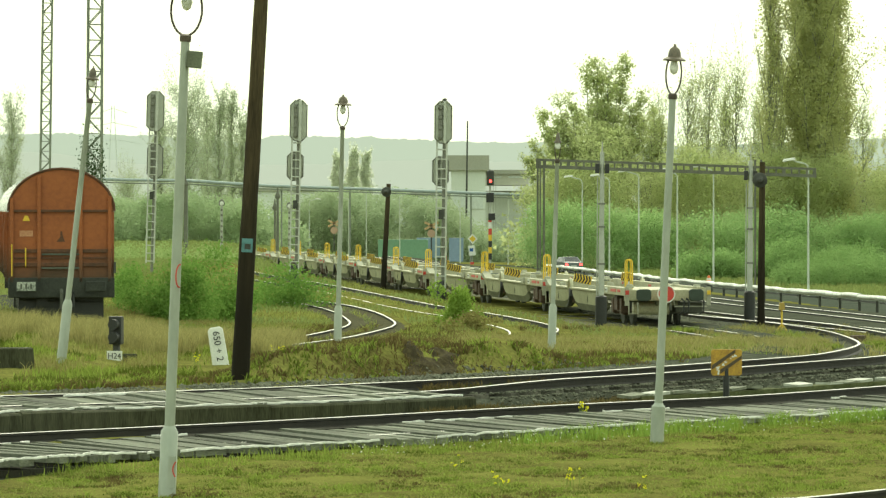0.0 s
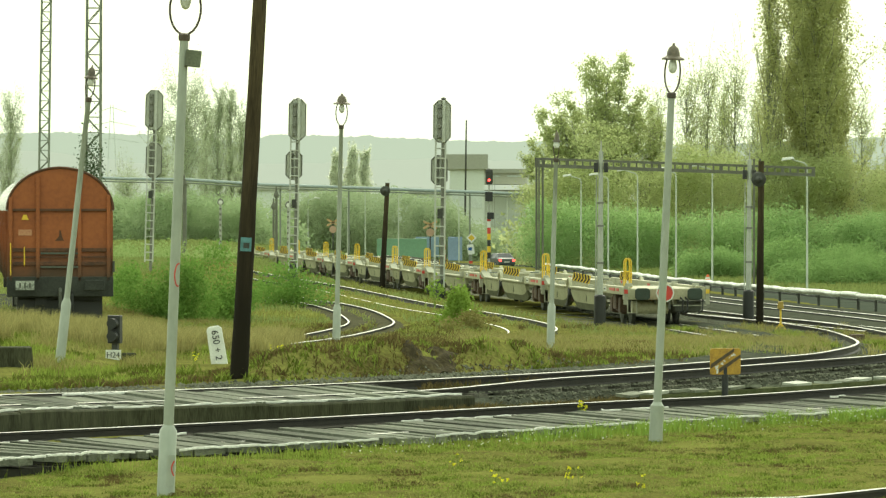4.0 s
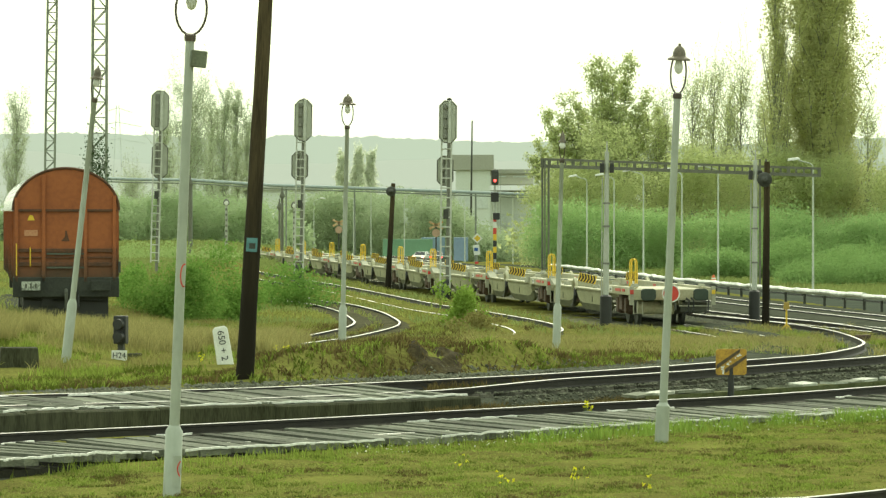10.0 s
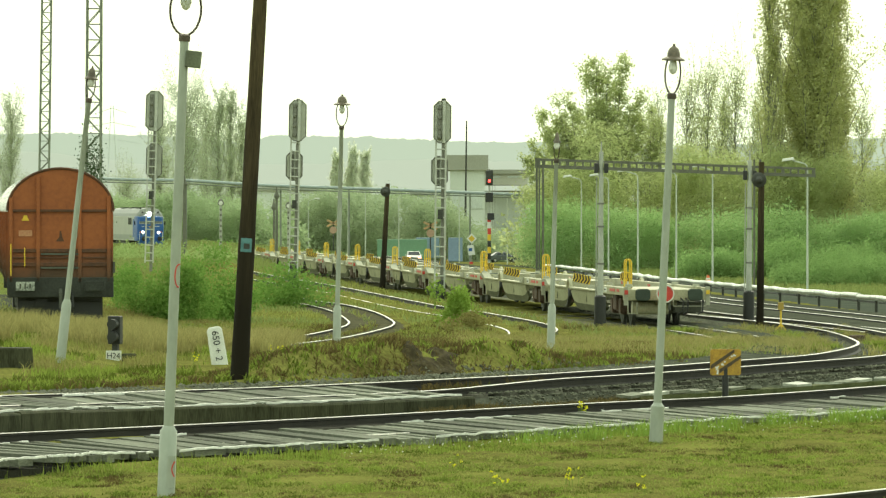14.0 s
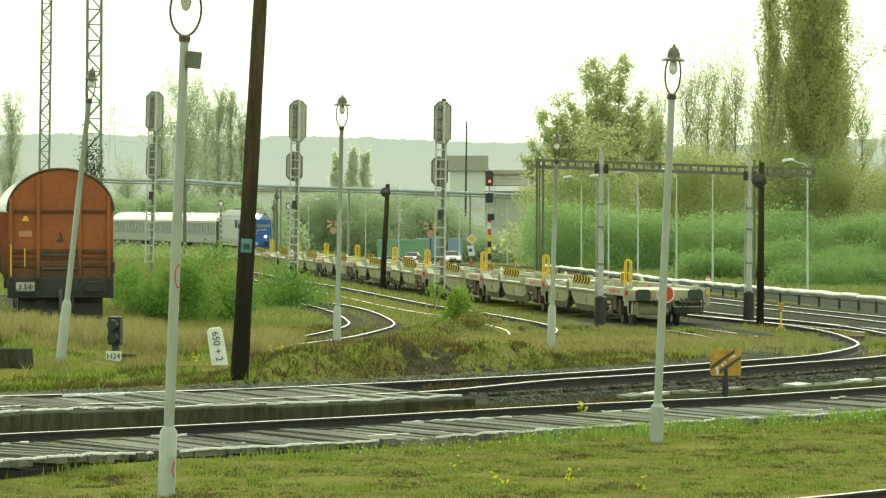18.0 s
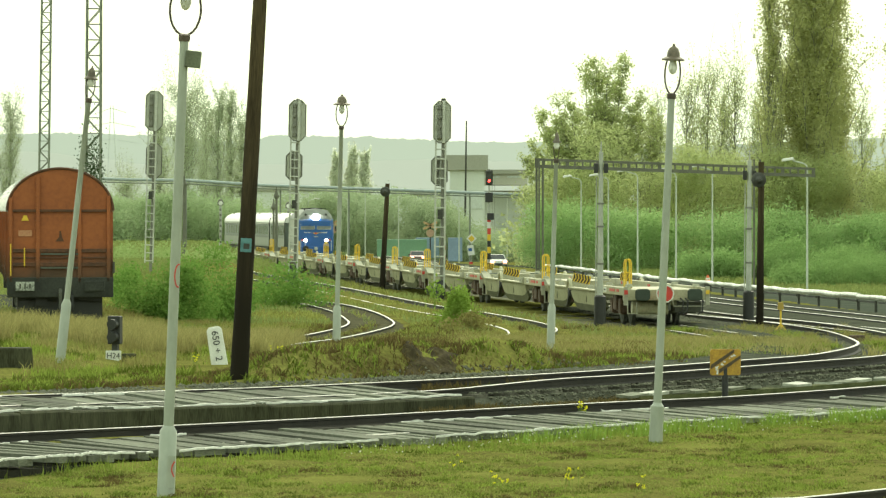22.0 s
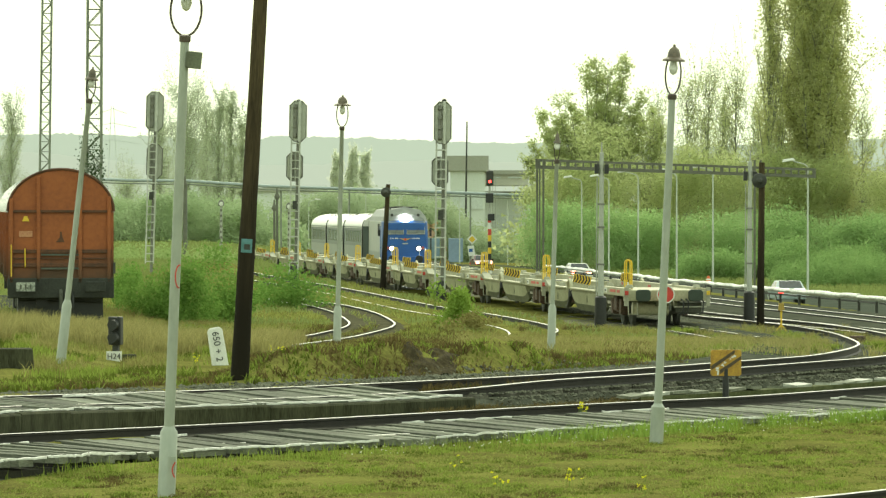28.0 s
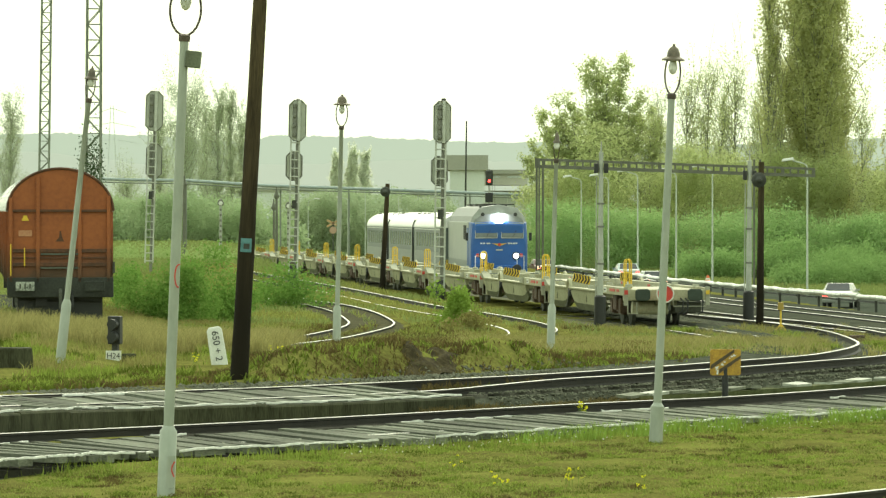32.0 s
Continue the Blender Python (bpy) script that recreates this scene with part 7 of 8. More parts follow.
RNG = np.random.default_rng(77)
thicket("thicket", "dense green thicket along the road", blob_row(8.0, 46.0, 412, -2.0, (6.6, 6.9, 6.0, 5.8, 6.6, 6.4, 5.2, 5.8, 6.4), 190, RNG, 6, 1.6), 130000, 0.20, M_LEAF_MID, 1)
thicket("thicket", "tall olive thicket behind the gantry", blob_row(8.0, 44.0, 432, -2.0, (9.5, 15.0, 12.6, 11.6, 12.2, 11.4, 11.0), 170, RNG, 6, 1.9), 120000, 0.23, M_LEAF_OLIVE, 2)
thicket("thicket", "olive bushes in the depth behind the gantry", blob_row(8.0, 46.0, 458, -2.0, (8.5, 12.0, 11.0, 10.6, 11.0, 10.4, 10.2), 120, RNG, 6, 2.2), 26000, 0.55, M_LEAF_OLIVE, 17)
thicket("thicket", "low bushes at the road edge", blob_row(19.5, 42, 362, -2.0, (2.2, 3.0, 2.4, 4.0, 2.6, 3.4, 2.2, 4.2, 3.6), 110, RNG, 8, 1.2), 60000, 0.19, M_LEAF_LOW, 3)
thicket("thicket", "wild bushes between the road and the field", blob_row(24.5, 41, 330, -2.0, (1.5, 2.4, 3.4, 2.0, 3.8, 2.8, 3.2), 80, RNG, 6, 1.1), 46000, 0.17, M_LEAF_LOW, 16)
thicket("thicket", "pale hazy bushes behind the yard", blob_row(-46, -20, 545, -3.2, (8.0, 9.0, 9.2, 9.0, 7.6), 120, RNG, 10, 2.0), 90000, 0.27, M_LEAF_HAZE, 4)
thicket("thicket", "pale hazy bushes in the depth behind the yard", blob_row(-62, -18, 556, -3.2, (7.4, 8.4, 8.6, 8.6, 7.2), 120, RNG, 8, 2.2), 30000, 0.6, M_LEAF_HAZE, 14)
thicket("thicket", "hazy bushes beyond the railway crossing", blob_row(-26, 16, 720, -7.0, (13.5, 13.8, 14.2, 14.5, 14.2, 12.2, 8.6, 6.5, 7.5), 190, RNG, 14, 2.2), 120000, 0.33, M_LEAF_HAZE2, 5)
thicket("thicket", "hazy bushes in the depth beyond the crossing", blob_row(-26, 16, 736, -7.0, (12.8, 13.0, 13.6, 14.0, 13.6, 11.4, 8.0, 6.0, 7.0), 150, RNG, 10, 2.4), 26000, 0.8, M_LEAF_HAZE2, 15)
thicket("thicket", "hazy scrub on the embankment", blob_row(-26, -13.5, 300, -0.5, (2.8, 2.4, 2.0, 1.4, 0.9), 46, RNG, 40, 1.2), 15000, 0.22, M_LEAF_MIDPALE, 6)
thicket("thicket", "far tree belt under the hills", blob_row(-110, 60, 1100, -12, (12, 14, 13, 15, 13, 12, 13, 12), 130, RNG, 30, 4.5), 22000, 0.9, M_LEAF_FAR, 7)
# bushes between the near sidings
for k, (px, w, h, n, lab) in enumerate((((-9.07, 150.00, 0.51), 1.9, 1.6, 9000, "bright green bush beside the covered wagon"), ((-7.54, 155.00, 0.53), 1.3, 1.15, 5200, "bright green low bush by the wooden pole"), ((-6.21, 178.00, 0.07), 1.5, 1.1, 4200, "bright green bush at the foot of a signal"), ((-10.98, 160.00, 0.52), 0.9, 1.1, 2200, "ragged green bush at the wagon's end"),
                                     ((0.40, 150.00, -0.39), 0.75, 1.15, 2600, "wild green bush between the sidings"), ((0.95, 143.00, -0.16), 0.75, 0.42, 900, "low brown bush between the sidings"), ((-7.48, 182.00, 0.33), 0.9, 0.6, 1600, "low green bush by the siding"))):
    r2 = np.random.default_rng(300 + k)
    bl = [(px[0] + r2.normal() * w * 0.5, px[1] + r2.normal() * 0.5, gz(px[0], px[1]) + abs(r2.normal()) * h * 0.5 + 0.2, w * r2.uniform(0.3, 0.6), h * r2.uniform(0.25, 0.6)) for _ in range(11)]
    ob = thicket("bush", lab, bl, n, 0.12, (M_LEAF_BRIGHT, M_LEAF_BRIGHT, M_LEAF_BRIGHT, M_LEAF_BRIGHT, M_TUFT, M_DRY, M_LEAF_BRIGHT)[k], 310 + k, "bush")


# ---- grass, weeds, stones ----
SIDINGS = [p for o in bpy.data.objects if o.name.startswith("rail_head") for p in [o.matrix_world @ v.co for v in list(o.data.vertices)[::4]]]
SID = np.array([(p.x, p.y) for p in SIDINGS if 60 < p.y < 330])


def clear_of_rails(p, d):
    ok = np.ones(len(p), bool)
    for i in range(0, len(p), 4000):
        q = p[i:i + 4000]
        dx = (q[:, None, 0] - SID[None, ::2, 0])
        dy = (q[:, None, 1] - SID[None, ::2, 1]) * 0.5
        ok[i:i + 4000] = (dx * dx + dy * dy).min(1) > d * d
    return ok


def clear_of_wagons(p, d):
    """Places that are not on the bed of the flat wagons."""
    x = np.interp(p[:, 1], [q.y for q in reversed(WAY_F)], [q.x for q in reversed(WAY_F)])
    return (np.abs(p[:, 0] - x) > d) | (p[:, 1] < 147)


def grass(name, label, p, h, w, material, seed, category="grass", tall=1.0, lie=1.0):
    """Bent blades at the places p, one mesh."""
    rng = np.random.default_rng(seed)
    n = len(p)
    z = ground_z(p[:, 0], p[:, 1])
    a = rng.uniform(0, math.tau, n)
    hh = h * tall * rng.uniform(0.45, 1.25, n)
    ww = w * rng.uniform(0.6, 1.3, n)
    dx, dy = np.cos(a), np.sin(a)
    lean = hh * lie * rng.uniform(0.1, 0.75, n)
    b = rng.uniform(0, math.tau, n)
    base = np.stack([p[:, 0], p[:, 1], z - 0.01], 1)
    side = np.stack([dx * ww, dy * ww, 0 * z], 1)
    bend = np.stack([np.cos(b) * lean, np.sin(b) * lean, 0 * z], 1)
    mid = base + bend * 0.3 + np.stack([0 * z, 0 * z, hh * 0.6], 1)
    tip = base + bend + np.stack([0 * z, 0 * z, hh], 1)
    v = np.stack([base - side, base + side, mid + side * 0.7, mid - side * 0.7, tip], 1).reshape(-1, 3)
    k = np.arange(n)[:, None] * 5
    f = (k + np.array([[0, 1, 2, 0, 2, 3, 3, 2, 4]])).reshape(-1)
    me = raw_mesh(name, v, f, 3, material)
    return tagged(new(name, me), label, category, kind="stuff")


CLEAR = np.array([(-6.76, 93.05, 0.79)[:2], (-4.49, 91.00, 0.75)[:2], (-8.20, 86.30, 0.87)[:2], (-5.14, 93.70, 0.75)[:2]])


def off_signs(p):
    """Places that are not close before a small sign or stone."""
    ok = np.ones(len(p), bool)
    for x, y in CLEAR:
        ok &= ~((np.abs(p[:, 0] - x) < 0.32) & (p[:, 1] > y - 4.5) & (p[:, 1] < y + 0.1))
    return p[ok]


def off_road(p):
    """Places that are not on the road."""
    x = np.interp(p[:, 1], [q.y for q in ROAD], [q.x for q in ROAD])
    return p[~((p[:, 0] - x > -10.5) & (p[:, 0] - x < 5.0))]


def scatter(n, x0, x1, y0, y1, seed):
    rng = np.random.default_rng(seed)
    return np.stack([rng.uniform(x0, x1, n), rng.uniform(y0, y1, n)], 1)


def clumped(n, per, x0, x1, y0, y1, r, seed):
    """Places in small tufts."""
    rng = np.random.default_rng(seed)
    c = np.stack([rng.uniform(x0, x1, n // per), rng.uniform(y0, y1, n // per)], 1)
    k = rng.integers(0, len(c), n)
    return c[k] + rng.normal(size=(n, 2)) * r * np.array([1, 1.6]), k


def patchy(p, scale, seed, level):
    v = np.array([noise.noise(Vector((x * scale, y * scale * 0.6, seed))) for x, y in p])
    return v > level


p, tuft = clumped(290000, 22, -6.6, 9.0, 50, 84, 0.065, 1)
d = p[:, 1] - track_line(p[:, 0])
keep = (d < -3.0) & (np.abs(p[:, 0]) < 0.112 * p[:, 1])
p, tuft, d = p[keep], tuft[keep], d[keep]
pick = (tuft * 7919 % 101) / 101.0
green = patchy(p, 0.55, 3.0, 0.1) | ((d > -6) & patchy(p, 0.9, 4.0, -0.15))
brown = patchy(p, 0.8, 81.0, 0.18) & (d < -6)
kind_of = np.where(pick < 0.2, 2, np.where(brown & (pick < 0.6), 3, np.where(green, np.where(pick < 0.8, 0, 1), np.where(pick < 0.42, 0, 1))))
tall = 0.55 + 1.1 * ((tuft * 104729 % 97) / 97.0)
for k, (name_of, h, m) in enumerate((("short green turf before the crossing", 0.040, M_GRASS), ("short dry yellowish turf before the crossing", 0.036, M_DRYGREEN), ("dark mossy tufts before the crossing", 0.034, M_MOSS), ("brown withered tufts before the crossing", 0.038, M_BROWNWEED))):
    grass("grass", name_of, p[kind_of == k], h, 0.0085, m, 2 + k, tall=tall[kind_of == k], lie=2.2)
p = scatter(26000, -6.6, 9.0, 58, 84, 4)
d = p[:, 1] - track_line(p[:, 0])
p = p[(d < -3.6) & (d > -5.4)]
p = p[patchy(p, 1.3, 8.0, 0.05)]
grass("grass", "longer green tufts along the deck edge", p, 0.2, 0.008, M_GRASS, 5)
p = scatter(30000, -6.6, 9.0, 58, 84, 61)
d = p[:, 1] - track_line(p[:, 0])
p = p[(d < -3.5) & (d > -4.5)]
grass("grass", "short green grass against the deck", p, 0.15, 0.008, M_GRASS, 62)
p, tuft = clumped(190000, 12, -12, 14, 77, 150, 0.1, 6)
d = p[:, 1] - track_line(p[:, 0])
p = p[(d > 12.0 + 0.5 * np.sin(p[:, 0] * 1.7)) & (np.abs(p[:, 0]) < 0.108 * p[:, 1]) & (p[:, 0] < 14.5 - (p[:, 1] - 80) * 0.02)]
p = off_signs(p[clear_of_rails(p, 0.5)])
d = p[:, 1] - track_line(p[:, 0])
g = patchy(p, 0.35, 5.0, -0.05) & (d > 18 + 3 * np.sin(p[:, 0] * 0.8))
h = patchy(p, 0.8, 25.0, 0.0)
behind = clear_of_wagons(p, 2.6)
p, d, g, h = p[behind], d[behind], g[behind], h[behind]
mid = (p[:, 0] > -4.4) & (p[:, 0] < 1.2) & patchy(p, 0.7, 71.0, -0.12)
grass("grass", "brown withered grass by the overgrown siding", p[g & h & mid], 0.2, 0.012, M_BROWNWEED, 72)
grass("grass", "tall dry grass between the sidings", p[g & h & ~mid], 0.22, 0.012, M_DRY, 7, lie=1.5)
grass("grass", "yellowing grass between the sidings", p[g & ~h], 0.16, 0.012, M_DRYGREEN, 17, lie=1.5)
low = ~g & (p[:, 0] > -4.4) & (p[:, 0] < 5) & patchy(p, 0.9, 91.0, -0.05)
grass("grass", "brown weeds on top of the bank", p[low], 0.15, 0.012, M_BROWNWEED, 92)
g = g | low
grass("grass", "green weeds between the sidings", p[~g & h], 0.15, 0.012, M_GRASS, 8)
grass("grass", "low mossy weeds between the sidings", p[~g & ~h], 0.12, 0.012, M_MOSS, 18)
# weeds on the bank behind the main track
p, tuft = clumped(100000, 14, -8, 6.5, 76, 100, 0.09, 40)
d = p[:, 1] - track_line(p[:, 0])
jag = np.array([noise.noise(Vector((x * 1.3, y * 0.4, 9.0))) for x, y in p])
bare = (p[:, 0] > -0.6 + 0.7 * jag) & (p[:, 0] < 0.15 + 0.6 * jag) & (d < 11.9) & (tuft % 5 > 1)
keep = (d > np.where(p[:, 0] > -3.6, 10.2 + 0.5 * jag, 11.0 + 1.2 * jag)) & (d < 14.5 + 5 * jag) & clear_of_rails(p, 1.1) & (p[:, 0] < 4.5 + 3 * jag) & ~bare
p, tuft = p[keep], tuft[keep]
pick = (tuft * 7919 % 101) / 101.0
g = np.where(patchy(p, 0.9, 33.0, 0.12), pick < 0.45, pick < 0.10)
h = np.where(patchy(p, 0.6, 37.0, -0.1), pick < 0.8, pick < 0.4)
grass("grass", "brown withered weeds on the bank", p[h & ~g], 0.12, 0.017, M_BROWNWEED, 41, lie=1.6)
grass("grass", "dark moss on the bank", p[~h & ~g], 0.10, 0.017, M_MOSS, 42, lie=1.6)
grass("grass", "green weeds on the bank", p[g], 0.13, 0.017, M_GRASS, 43, lie=1.6)
def bare_earth():
    """A bare brown slip in the front of the bank."""
    xs, ds = np.linspace(-1.0, 0.5, 26), np.linspace(10.2, 12.5, 18)
    gx, gd = np.meshgrid(xs, ds)
    gy = track_line(gx) + gd
    edge = np.minimum(smooth(-1.0, -0.6, gx), 1 - smooth(0.1, 0.5, gx)) * (1 - smooth(11.9, 12.5, gd))
    rough = np.array([[noise.noise((x * 4, q * 3, 5)) for x in xs] for q in ds])
    z = ground_z(gx, gy) - 0.10 + 0.14 * edge + 0.10 * rough
    idx = np.arange(gx.size).reshape(gx.shape)
    f = np.stack([idx[:-1, :-1], idx[:-1, 1:], idx[1:, 1:], idx[1:, :-1]], -1).reshape(-1)
    me = raw_mesh("earth_slip", np.stack([gx, gy, z], -1).reshape(-1, 3), f, 4, M_EARTH)
    tagged(new("earth_slip", me), "bare dark brown earth slipping from the bank", "soil", kind="structure")


M_EARTH = mat("dark_brown_earth", (0.075, 0.062, 0.030), (0.026, 0.021, 0.012), 0.95, 0, 4, 16, 1.0, 0.05, (0.10, 0.10, 0.035))
bare_earth()
# straw before the covered wagons and beside the flat wagons
p, tuft = clumped(40000, 20, -12.5, -3.6, 97, 116, 0.14, 44)
p = p[(np.abs(p[:, 0]) < 0.106 * p[:, 1]) & patchy(p, 0.7, 51.0, -0.08) ]
p = off_signs(p)
grass("grass", "tall straw-coloured grass before the covered wagons", p, 0.46, 0.013, M_STRAW, 45)
p, tuft = clumped(15000, 14, 0.5, 9.5, 96, 128, 0.14, 46)
p = p[patchy(p, 0.7, 55.0, 0.0) & clear_of_rails(p, 0.35)]
grass("grass", "straw-coloured grass beside the flat wagons", p, 0.24, 0.013, M_STRAW, 47, lie=1.5)
p, tuft = clumped(16000, 60, 1.0, 8.6, 70, 84, 0.13, 94)
d = p[:, 1] - track_line(p[:, 0])
p = p[(d < -3.2 + 0.35 * np.sin(p[:, 0] * 3.1)) & (d > -4.9)]
grass("grass", "lush green tufts overhanging the deck edge", p, 0.23, 0.01, M_TUFT, 95)
p = scatter(26000, -0.4, 3.9, 75, 87, 73)
d = p[:, 1] - track_line(p[:, 0])
p = p[(d < 6.0) & (d > 0.6)]
q = p[patchy(p, 1.0, 79.0, -0.05)]
grass("grass", "brown withered weeds between the tracks", q, 0.17, 0.012, M_BROWNWEED, 76, lie=1.4)
grass("grass", "low moss and weeds before the main track", p[patchy(p, 1.2, 75.0, -0.1)], 0.11, 0.011, M_MOSS, 74)
p = scatter(84000, -24, 10, 130, 320, 9)
p = p[(np.abs(p[:, 0]) < 0.108 * p[:, 1]) & (p[:, 0] < 7.5 - (p[:, 1] - 140) * 0.11)]
p = p[clear_of_rails(p, 0.6)]
p = p[clear_of_wagons(p, 2.5)]
g = patchy(p, 0.2, 15.0, -0.05) & (p[:, 1] < 260)
grass("grass", "rough grass around the yard tracks", p[g], 0.2, 0.024, M_DRYGREEN, 10, lie=1.6)
grass("grass", "green weeds around the yard tracks", p[~g], 0.22, 0.026, M_WEED, 11, lie=1.6)
p = scatter(26000, -52, -8, 300, 560, 48)
p = p[(np.abs(p[:, 0]) < 0.108 * p[:, 1]) & (p[:, 0] < 2.0 - (p[:, 1] - 300) * 0.12)]
grass("grass", "hazy grass on the far embankment", off_road(p), 0.28, 0.08, M_WEED, 49)


p = scatter(90000, 8, 44, 150, 345, 12)
e = p[:, 0] - yard_edge(p[:, 1])
p = p[(e > 1.2) & (e < 13)]
p2 = scatter(80000, 10, 60, 180, 412, 14)
e = p2[:, 0] - yard_edge(p2[:, 1])
p2 = p2[(e > 13) & (p2[:, 0] < 0.105 * p2[:, 1])]
grass("grass", "rough green field beside the road", off_road(p2), 0.4, 0.05, M_WEED, 15)
grass("grass", "rough green verge between the pipe and the road", off_road(p), 0.2, 0.034, M_LEAF, 13)


def flowers():
    """Yellow wild flowers in small bunches."""
    rng = np.random.default_rng(21)
    spots = [((0.77, 60.70, 0.13), 8), ((1.75, 61.45, 0.13), 9), ((2.44, 78.65, 0.27), 14), ((2.66, 59.75, 0.13), 4), ((0.18, 65.05, 0.13), 4), ((-3.83, 97.55, 0.74), 10), ((-3.40, 95.85, 0.75), 14), ((-4.18, 100.05, 0.72), 8), ((-4.99, 91.00, 0.75), 6)]
    for (x, y, z), n in spots:
        c = np.stack([x + rng.normal(size=n) * 0.07, y + rng.normal(size=n) * 0.15, gz(x, y) + rng.uniform(0.08, 0.26, n)], 1)
        t = thing("wild_flowers", Matrix(), "bunch of small yellow wild flowers in the grass", "flowers", "yellow flowers")
        tagged(part("blossom_cluster", leaf_mesh("blossoms", np.repeat(c, 4, 0) + rng.normal(size=(n * 4, 3)) * 0.012, 0.045, M_FLOWER, rng), None, t), kind="stuff")
        s = Shape()
        for q in c:
            s.cyl((q[0], q[1], gz(x, y) - 0.02), q, 0.004, n=3)
        tagged(part("stalk_bunch", s, M_LEAF, t), kind="stuff")


def white_flowers():
    """Tiny white flowers scattered along the deck."""
    rng = np.random.default_rng(90)
    p = np.stack([rng.uniform(-1.5, 8.5, 2600), rng.uniform(66, 84, 2600)], 1)
    d = p[:, 1] - track_line(p[:, 0])
    p = p[(d < -3.6) & (d > -5.6 + rng.uniform(-1.5, 1.0, 2600))]
    c = np.concatenate([p, ground_z(p[:, 0], p[:, 1])[:, None] + rng.uniform(0.06, 0.18, (len(p), 1))], 1)
    tagged(new("white_flowers", leaf_mesh("white_flowers", c, 0.035, M_PETAL, rng)), "tiny white flowers in the grass by the deck", "flowers", kind="stuff")


M_PETAL = leaf_mat("white_petals", (0.6, 0.6, 0.5), (0.75, 0.75, 0.66), 0.2)
white_flowers()
M_FLOWER = leaf_mat("yellow_petals", (0.72, 0.66, 0.03), (0.85, 0.80, 0.06), 0.3)
flowers()


def stones(name, label, p, z, size, material, seed):
    """Broken stones, eight-sided and uneven."""
    rng = np.random.default_rng(seed)
    n = len(p)
    o = np.array([(1, 0, 0), (0, 1, 0), (-1, 0, 0), (0, -1, 0), (0, 0, 1), (0, 0, -1)], float)
    s = size * rng.uniform(0.5, 1.2, (n, 1, 1))
    a = rng.uniform(0, math.tau, n)
    v = o[None] * s * rng.uniform(0.6, 1.2, (n, 6, 1))
    r = np.stack([np.stack([np.cos(a), -np.sin(a)], 1), np.stack([np.sin(a), np.cos(a)], 1)], 1)
    v[:, :, :2] = np.einsum("nij,nkj->nki", r, v[:, :, :2])
    v[:, :, 2] *= 0.7
    v += np.concatenate([p, z[:, None]], 1)[:, None]
    f = np.array([(0, 1, 4), (1, 2, 4), (2, 3, 4), (3, 0, 4), (1, 0, 5), (2, 1, 5), (3, 2, 5), (0, 3, 5)])
    k = (np.arange(n)[:, None, None] * 6 + f[None]).reshape(-1)
    return tagged(new(name, raw_mesh(name, v.reshape(-1, 3), k, 3, material)), label, "ballast stones", kind="stuff")


def bed_stones(way, x0, x1, d0, d1, n, size, seed, dz, label):
    rng = np.random.default_rng(seed)
    pts = [q for q in way if x0 <= q.x <= x1]
    k = rng.integers(0, len(pts) - 1, n)
    f = rng.uniform(0, 1, n)
    off = rng.uniform(d0, d1, n)
    P = np.array([tuple(q) for q in pts])
    T = P[k + 1] - P[k]
    N = np.stack([T[:, 1], -T[:, 0]], 1) / np.linalg.norm(T[:, :2], axis=1, keepdims=True)
    base = P[k] + T * f[:, None]
    q = base[:, :2] + N * off[:, None]
    slope = np.maximum(0, np.maximum(-0.6 - off, off - 2.1)) * 0.42
    low, g = base[:, 2] + dz - slope, ground_z(q[:, 0], q[:, 1])
    bare = g < base[:, 2] + 0.05
    q, z = q[bare], np.maximum(low, g)[bare] + 0.01
    stones("ballast_stones", label, q, z, size, M_STONE, seed)


bed_stones(WAY_A, -12, 13, -2.9, 0.0, 26000, 0.055, 31, -0.17, "dark crushed stone on the far side of the main track")
bed_stones(WAY_A, -1.0, 14, 0.05, 1.95, 19000, 0.042, 32, -0.19, "dark crushed stone of the curving main track")
bed_stones(WAY_B, 0.6, 14, -0.9, -0.1, 6500, 0.04, 33, -0.17, "grey crushed stone behind the front track")
bed_stones(WAY_A, -0.9, 14, 1.9, 3.0, 14000, 0.042, 34, -0.26, "grey crushed stone beside the trough lids")


# ---- motion ----
TRAIN = [(0, 677.7), (3, 637.4), (6, 597.9), (9, 557.6), (11, 531.9), (13, 505.5), (14.5, 482.0), (16.5, 452.6), (17, 445.8), (18, 434.5), (19, 421.5), (21, 392.0), (23, 362.0), (25, 333.5), (28, 291.5), (30, 263.0), (32, 235.0)]


def train_y(t):
    for (a, ya), (b, yb) in zip(TRAIN[:-1], TRAIN[1:]):
        if t <= b:
            return ya + (yb - ya) * (t - a) / (b - a)
    return TRAIN[-1][1]


WAY_LONG = [WAY_T[0] + (WAY_T[0] - WAY_T[1]).normalized() * (140 - 4 * k) for k in range(35)] + list(WAY_T)
STEPS = np.concatenate([[0.0], np.cumsum([(b - a).length for a, b in zip(WAY_LONG[:-1], WAY_LONG[1:])])])
DEPTHS = np.array([p.y for p in WAY_LONG])


def on_way(s):
    return Vector([float(np.interp(s, STEPS, [p[i] for p in WAY_LONG])) for i in range(3)])


def vehicle_pose(s_front, front, rear):
    """Pose of a vehicle whose front end is s_front along the way, standing on two points behind it."""
    a, b = on_way(s_front - front), on_way(s_front - rear)
    d = (b - a).normalized()
    q = a - d * front
    return pose(q.x, q.y, q.z, 0, 0, math.degrees(math.atan2(-d.x, d.y)))

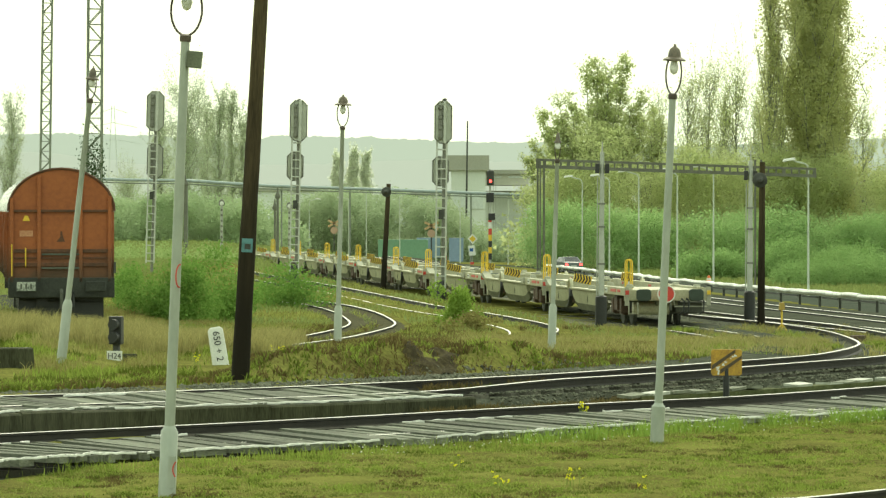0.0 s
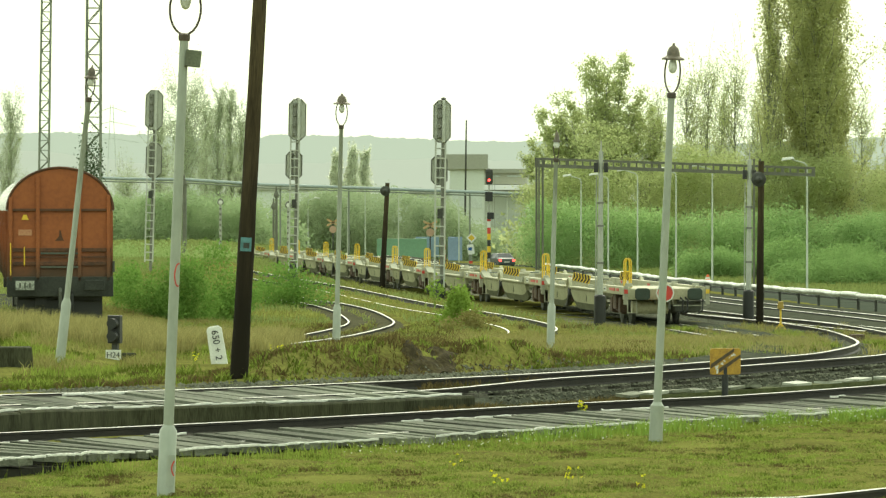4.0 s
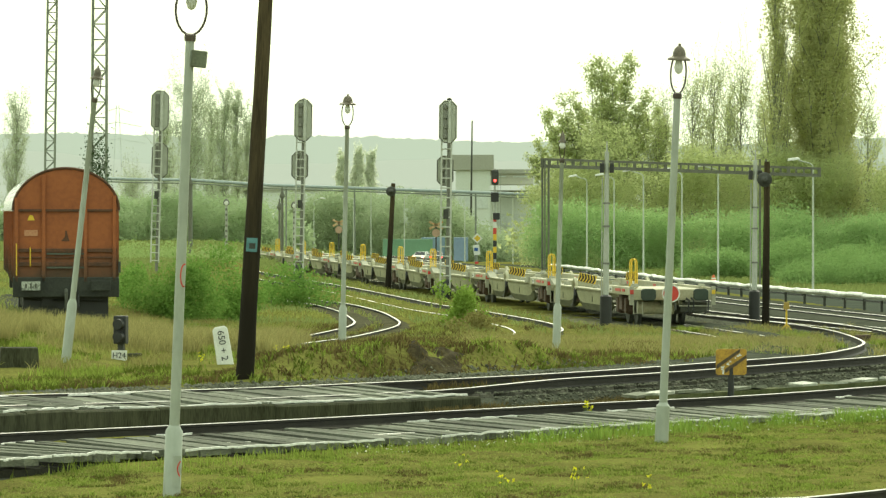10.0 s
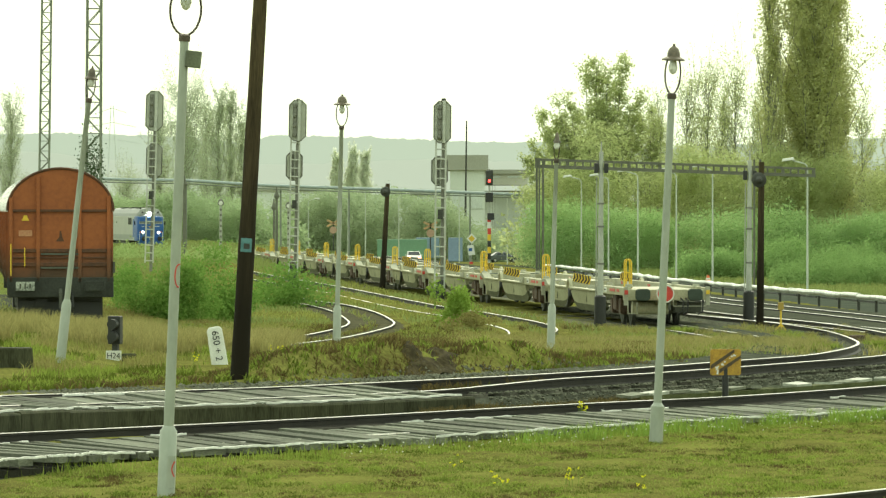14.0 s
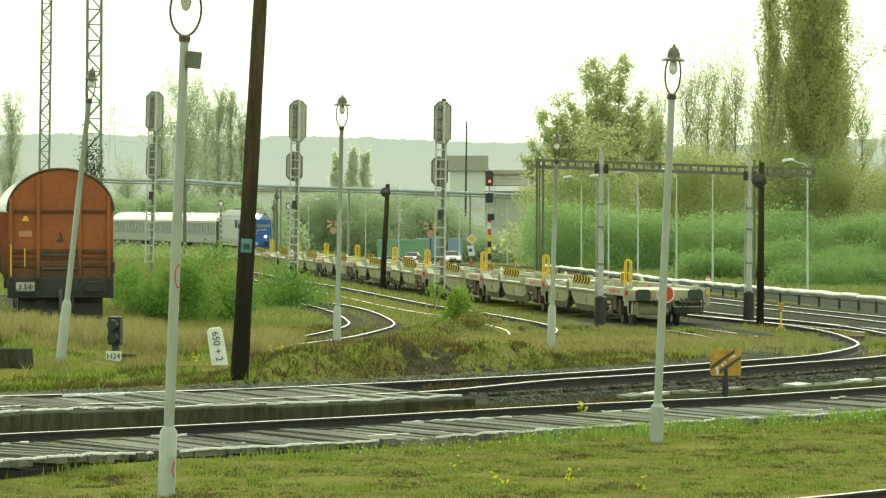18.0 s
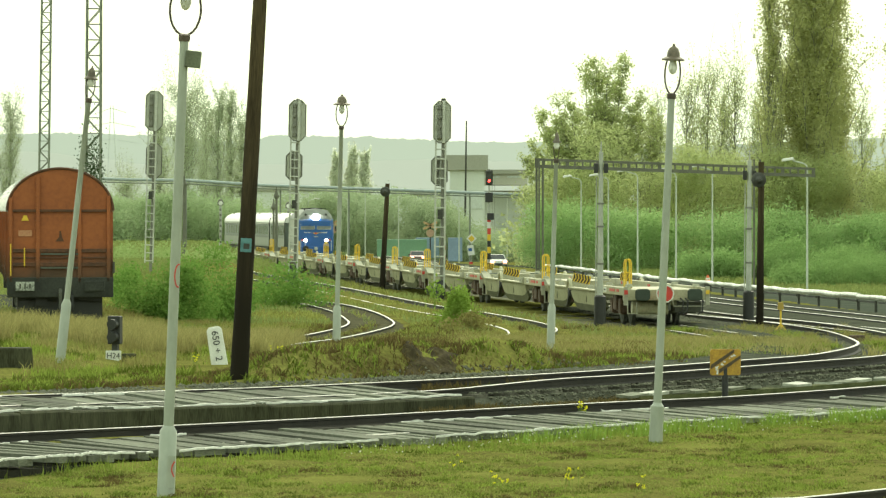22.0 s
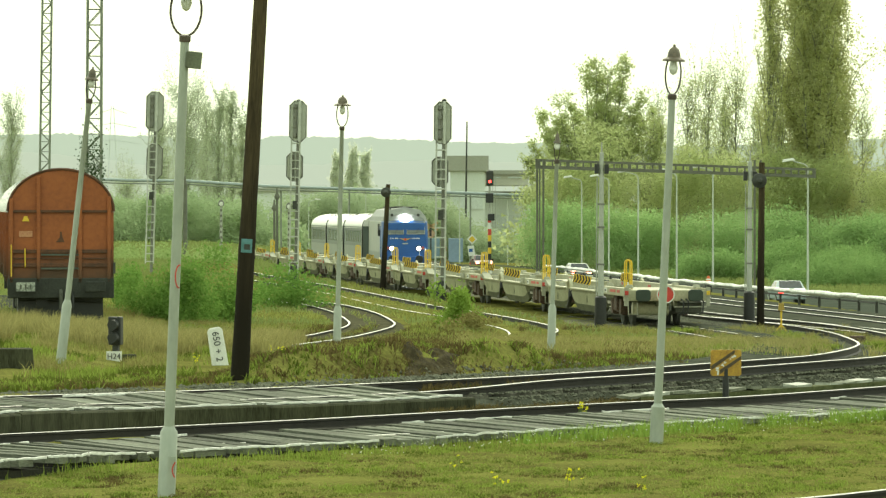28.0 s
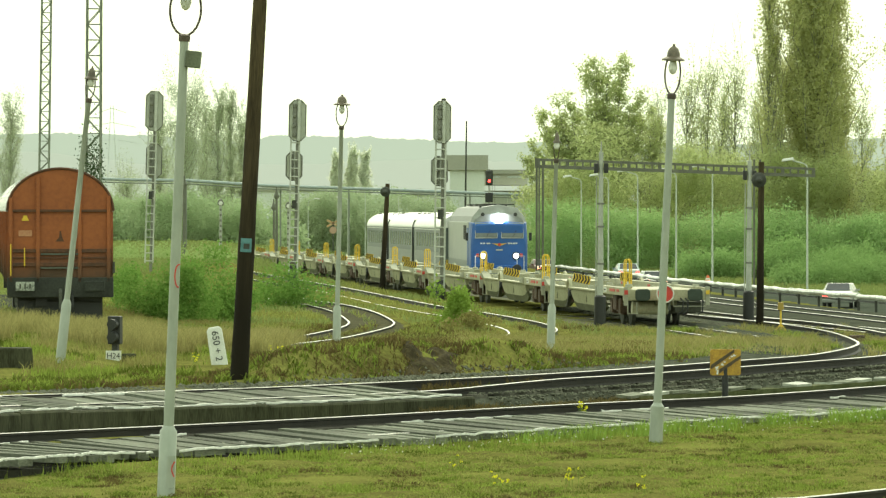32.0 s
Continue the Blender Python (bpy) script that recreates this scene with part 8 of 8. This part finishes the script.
# cars: seconds, x, depth
CARS = [(CAR_WHITE, [(0, 60, 606), (3.5, 42, 606), (5.5, 29, 606), (7, 16, 606), (8, 8.6, 606), (8.5, 5.2, 606), (9, 2.0, 605), (9.5, -2.0, 603), (10, -3.6, 598), (10.5, -4.55, 591), (11, -5.1, 582), (11.5, -5.4, 573), (12.5, -5.0, 560), (13.5, -4.0, 543), (14.5, -3.0, 526), (16.5, -1.4, 496), (18, 0.9, 472), (19, 1.4, 457), (20, 2.5, 445), (21, 3.3, 433), (22, 5.0, 421), (23, 5.5, 410), (24, 6.5, 396), (25, 7.5, 381), (28, 10.6, 356), (30, 12.6, 334), (32, 14.3, 308)]),
        (CAR_BROWN, [(0, 130.00, 612), (5.5, 90.00, 612), (10, 56.00, 612), (14.5, 20.00, 608), (16, 6.00, 606), (16.5, 2.10, 605), (17, -0.50, 603), (17.5, -2.60, 598), (18, -4.00, 591), (18.5, -4.70, 584), (19, -5.00, 577), (19.5, -4.90, 570), (21, -3.50, 522), (22, -2.80, 496), (23, -1.50, 471), (24, -0.63, 457), (25, 0.89, 444), (27.5, 3.25, 424), (28, 3.58, 421), (29, 4.53, 411), (30.5, 6.58, 396), (31, 7.22, 391), (32, 8.36, 380)]),
        (CAR_GREY, [(0, 11.0, 403), (1, 9.4, 409), (2, 7.9, 415), (3, 7.1, 421), (3.5, 6.3, 424), (5.5, 3.3, 433), (6, 2.9, 436), (7, 2.1, 444), (8, 1.3, 462), (9, -1.0, 495), (10, -1.5, 540), (11, -1.4, 590), (11.7, -0.6, 612), (12.5, 1.5, 620), (13, 2.7, 620), (13.5, 5.1, 621), (14, 8.3, 622), (14.5, 10.0, 622), (16.5, 30, 624), (20, 60, 626), (32, 150, 630)]),
        (CAR_PALE, [(0, 40, -200), (20, 34, 90), (25, 27, 200), (27.5, 21.3, 262), (28, 20.5, 270), (28.5, 19.9, 279), (29, 19.1, 289), (29.5, 18.4, 299), (30, 17.8, 308), (30.5, 16.9, 317), (31, 15.9, 327), (32, 14.3, 352)]),
        (CAR_SILVER, [(0, 60, -300), (22, 50, 60), (27.5, 35, 200), (28.5, 29.5, 225), (29.5, 23.9, 245), (30, 23.1, 250), (30.5, 22.67, 254.5), (31, 22.35, 256), (31.5, 22.5, 257.5), (32, 22.8, 259)])]


def car_rows(rows):
    """Poses on the road, each turned the way the car goes."""
    out, last = [], None
    for k, (t, x, y) in enumerate(rows):
        a, b = rows[max(k - 1, 0)], rows[min(k + 1, len(rows) - 1)]
        ang = math.degrees(math.atan2(b[1] - a[1], -(b[2] - a[2])))
        out.append((t, pose(x, y, float(road_level(np.float64(y))) + 0.07, 0, 0, ang)))
    return out


def motions():
    times = [k * 0.5 for k in range(65)]
    fronts = [float(np.interp(-train_y(t), -DEPTHS, STEPS)) for t in times]
    walk(LOCO, [(t, vehicle_pose(s, 3.2, 13.8) @ pose(0, 0, 0.05, 0, 0, -1.6)) for t, s in zip(times, fronts)])
    for i, c in enumerate(COACHES):
        walk(c, [(t, vehicle_pose(s - 16.95 - 17.75 * i, 2.4, 15.1)) for t, s in zip(times, fronts)])
    for thing_on_road, rows in CARS:
        walk(thing_on_road, car_rows(rows))


motions()
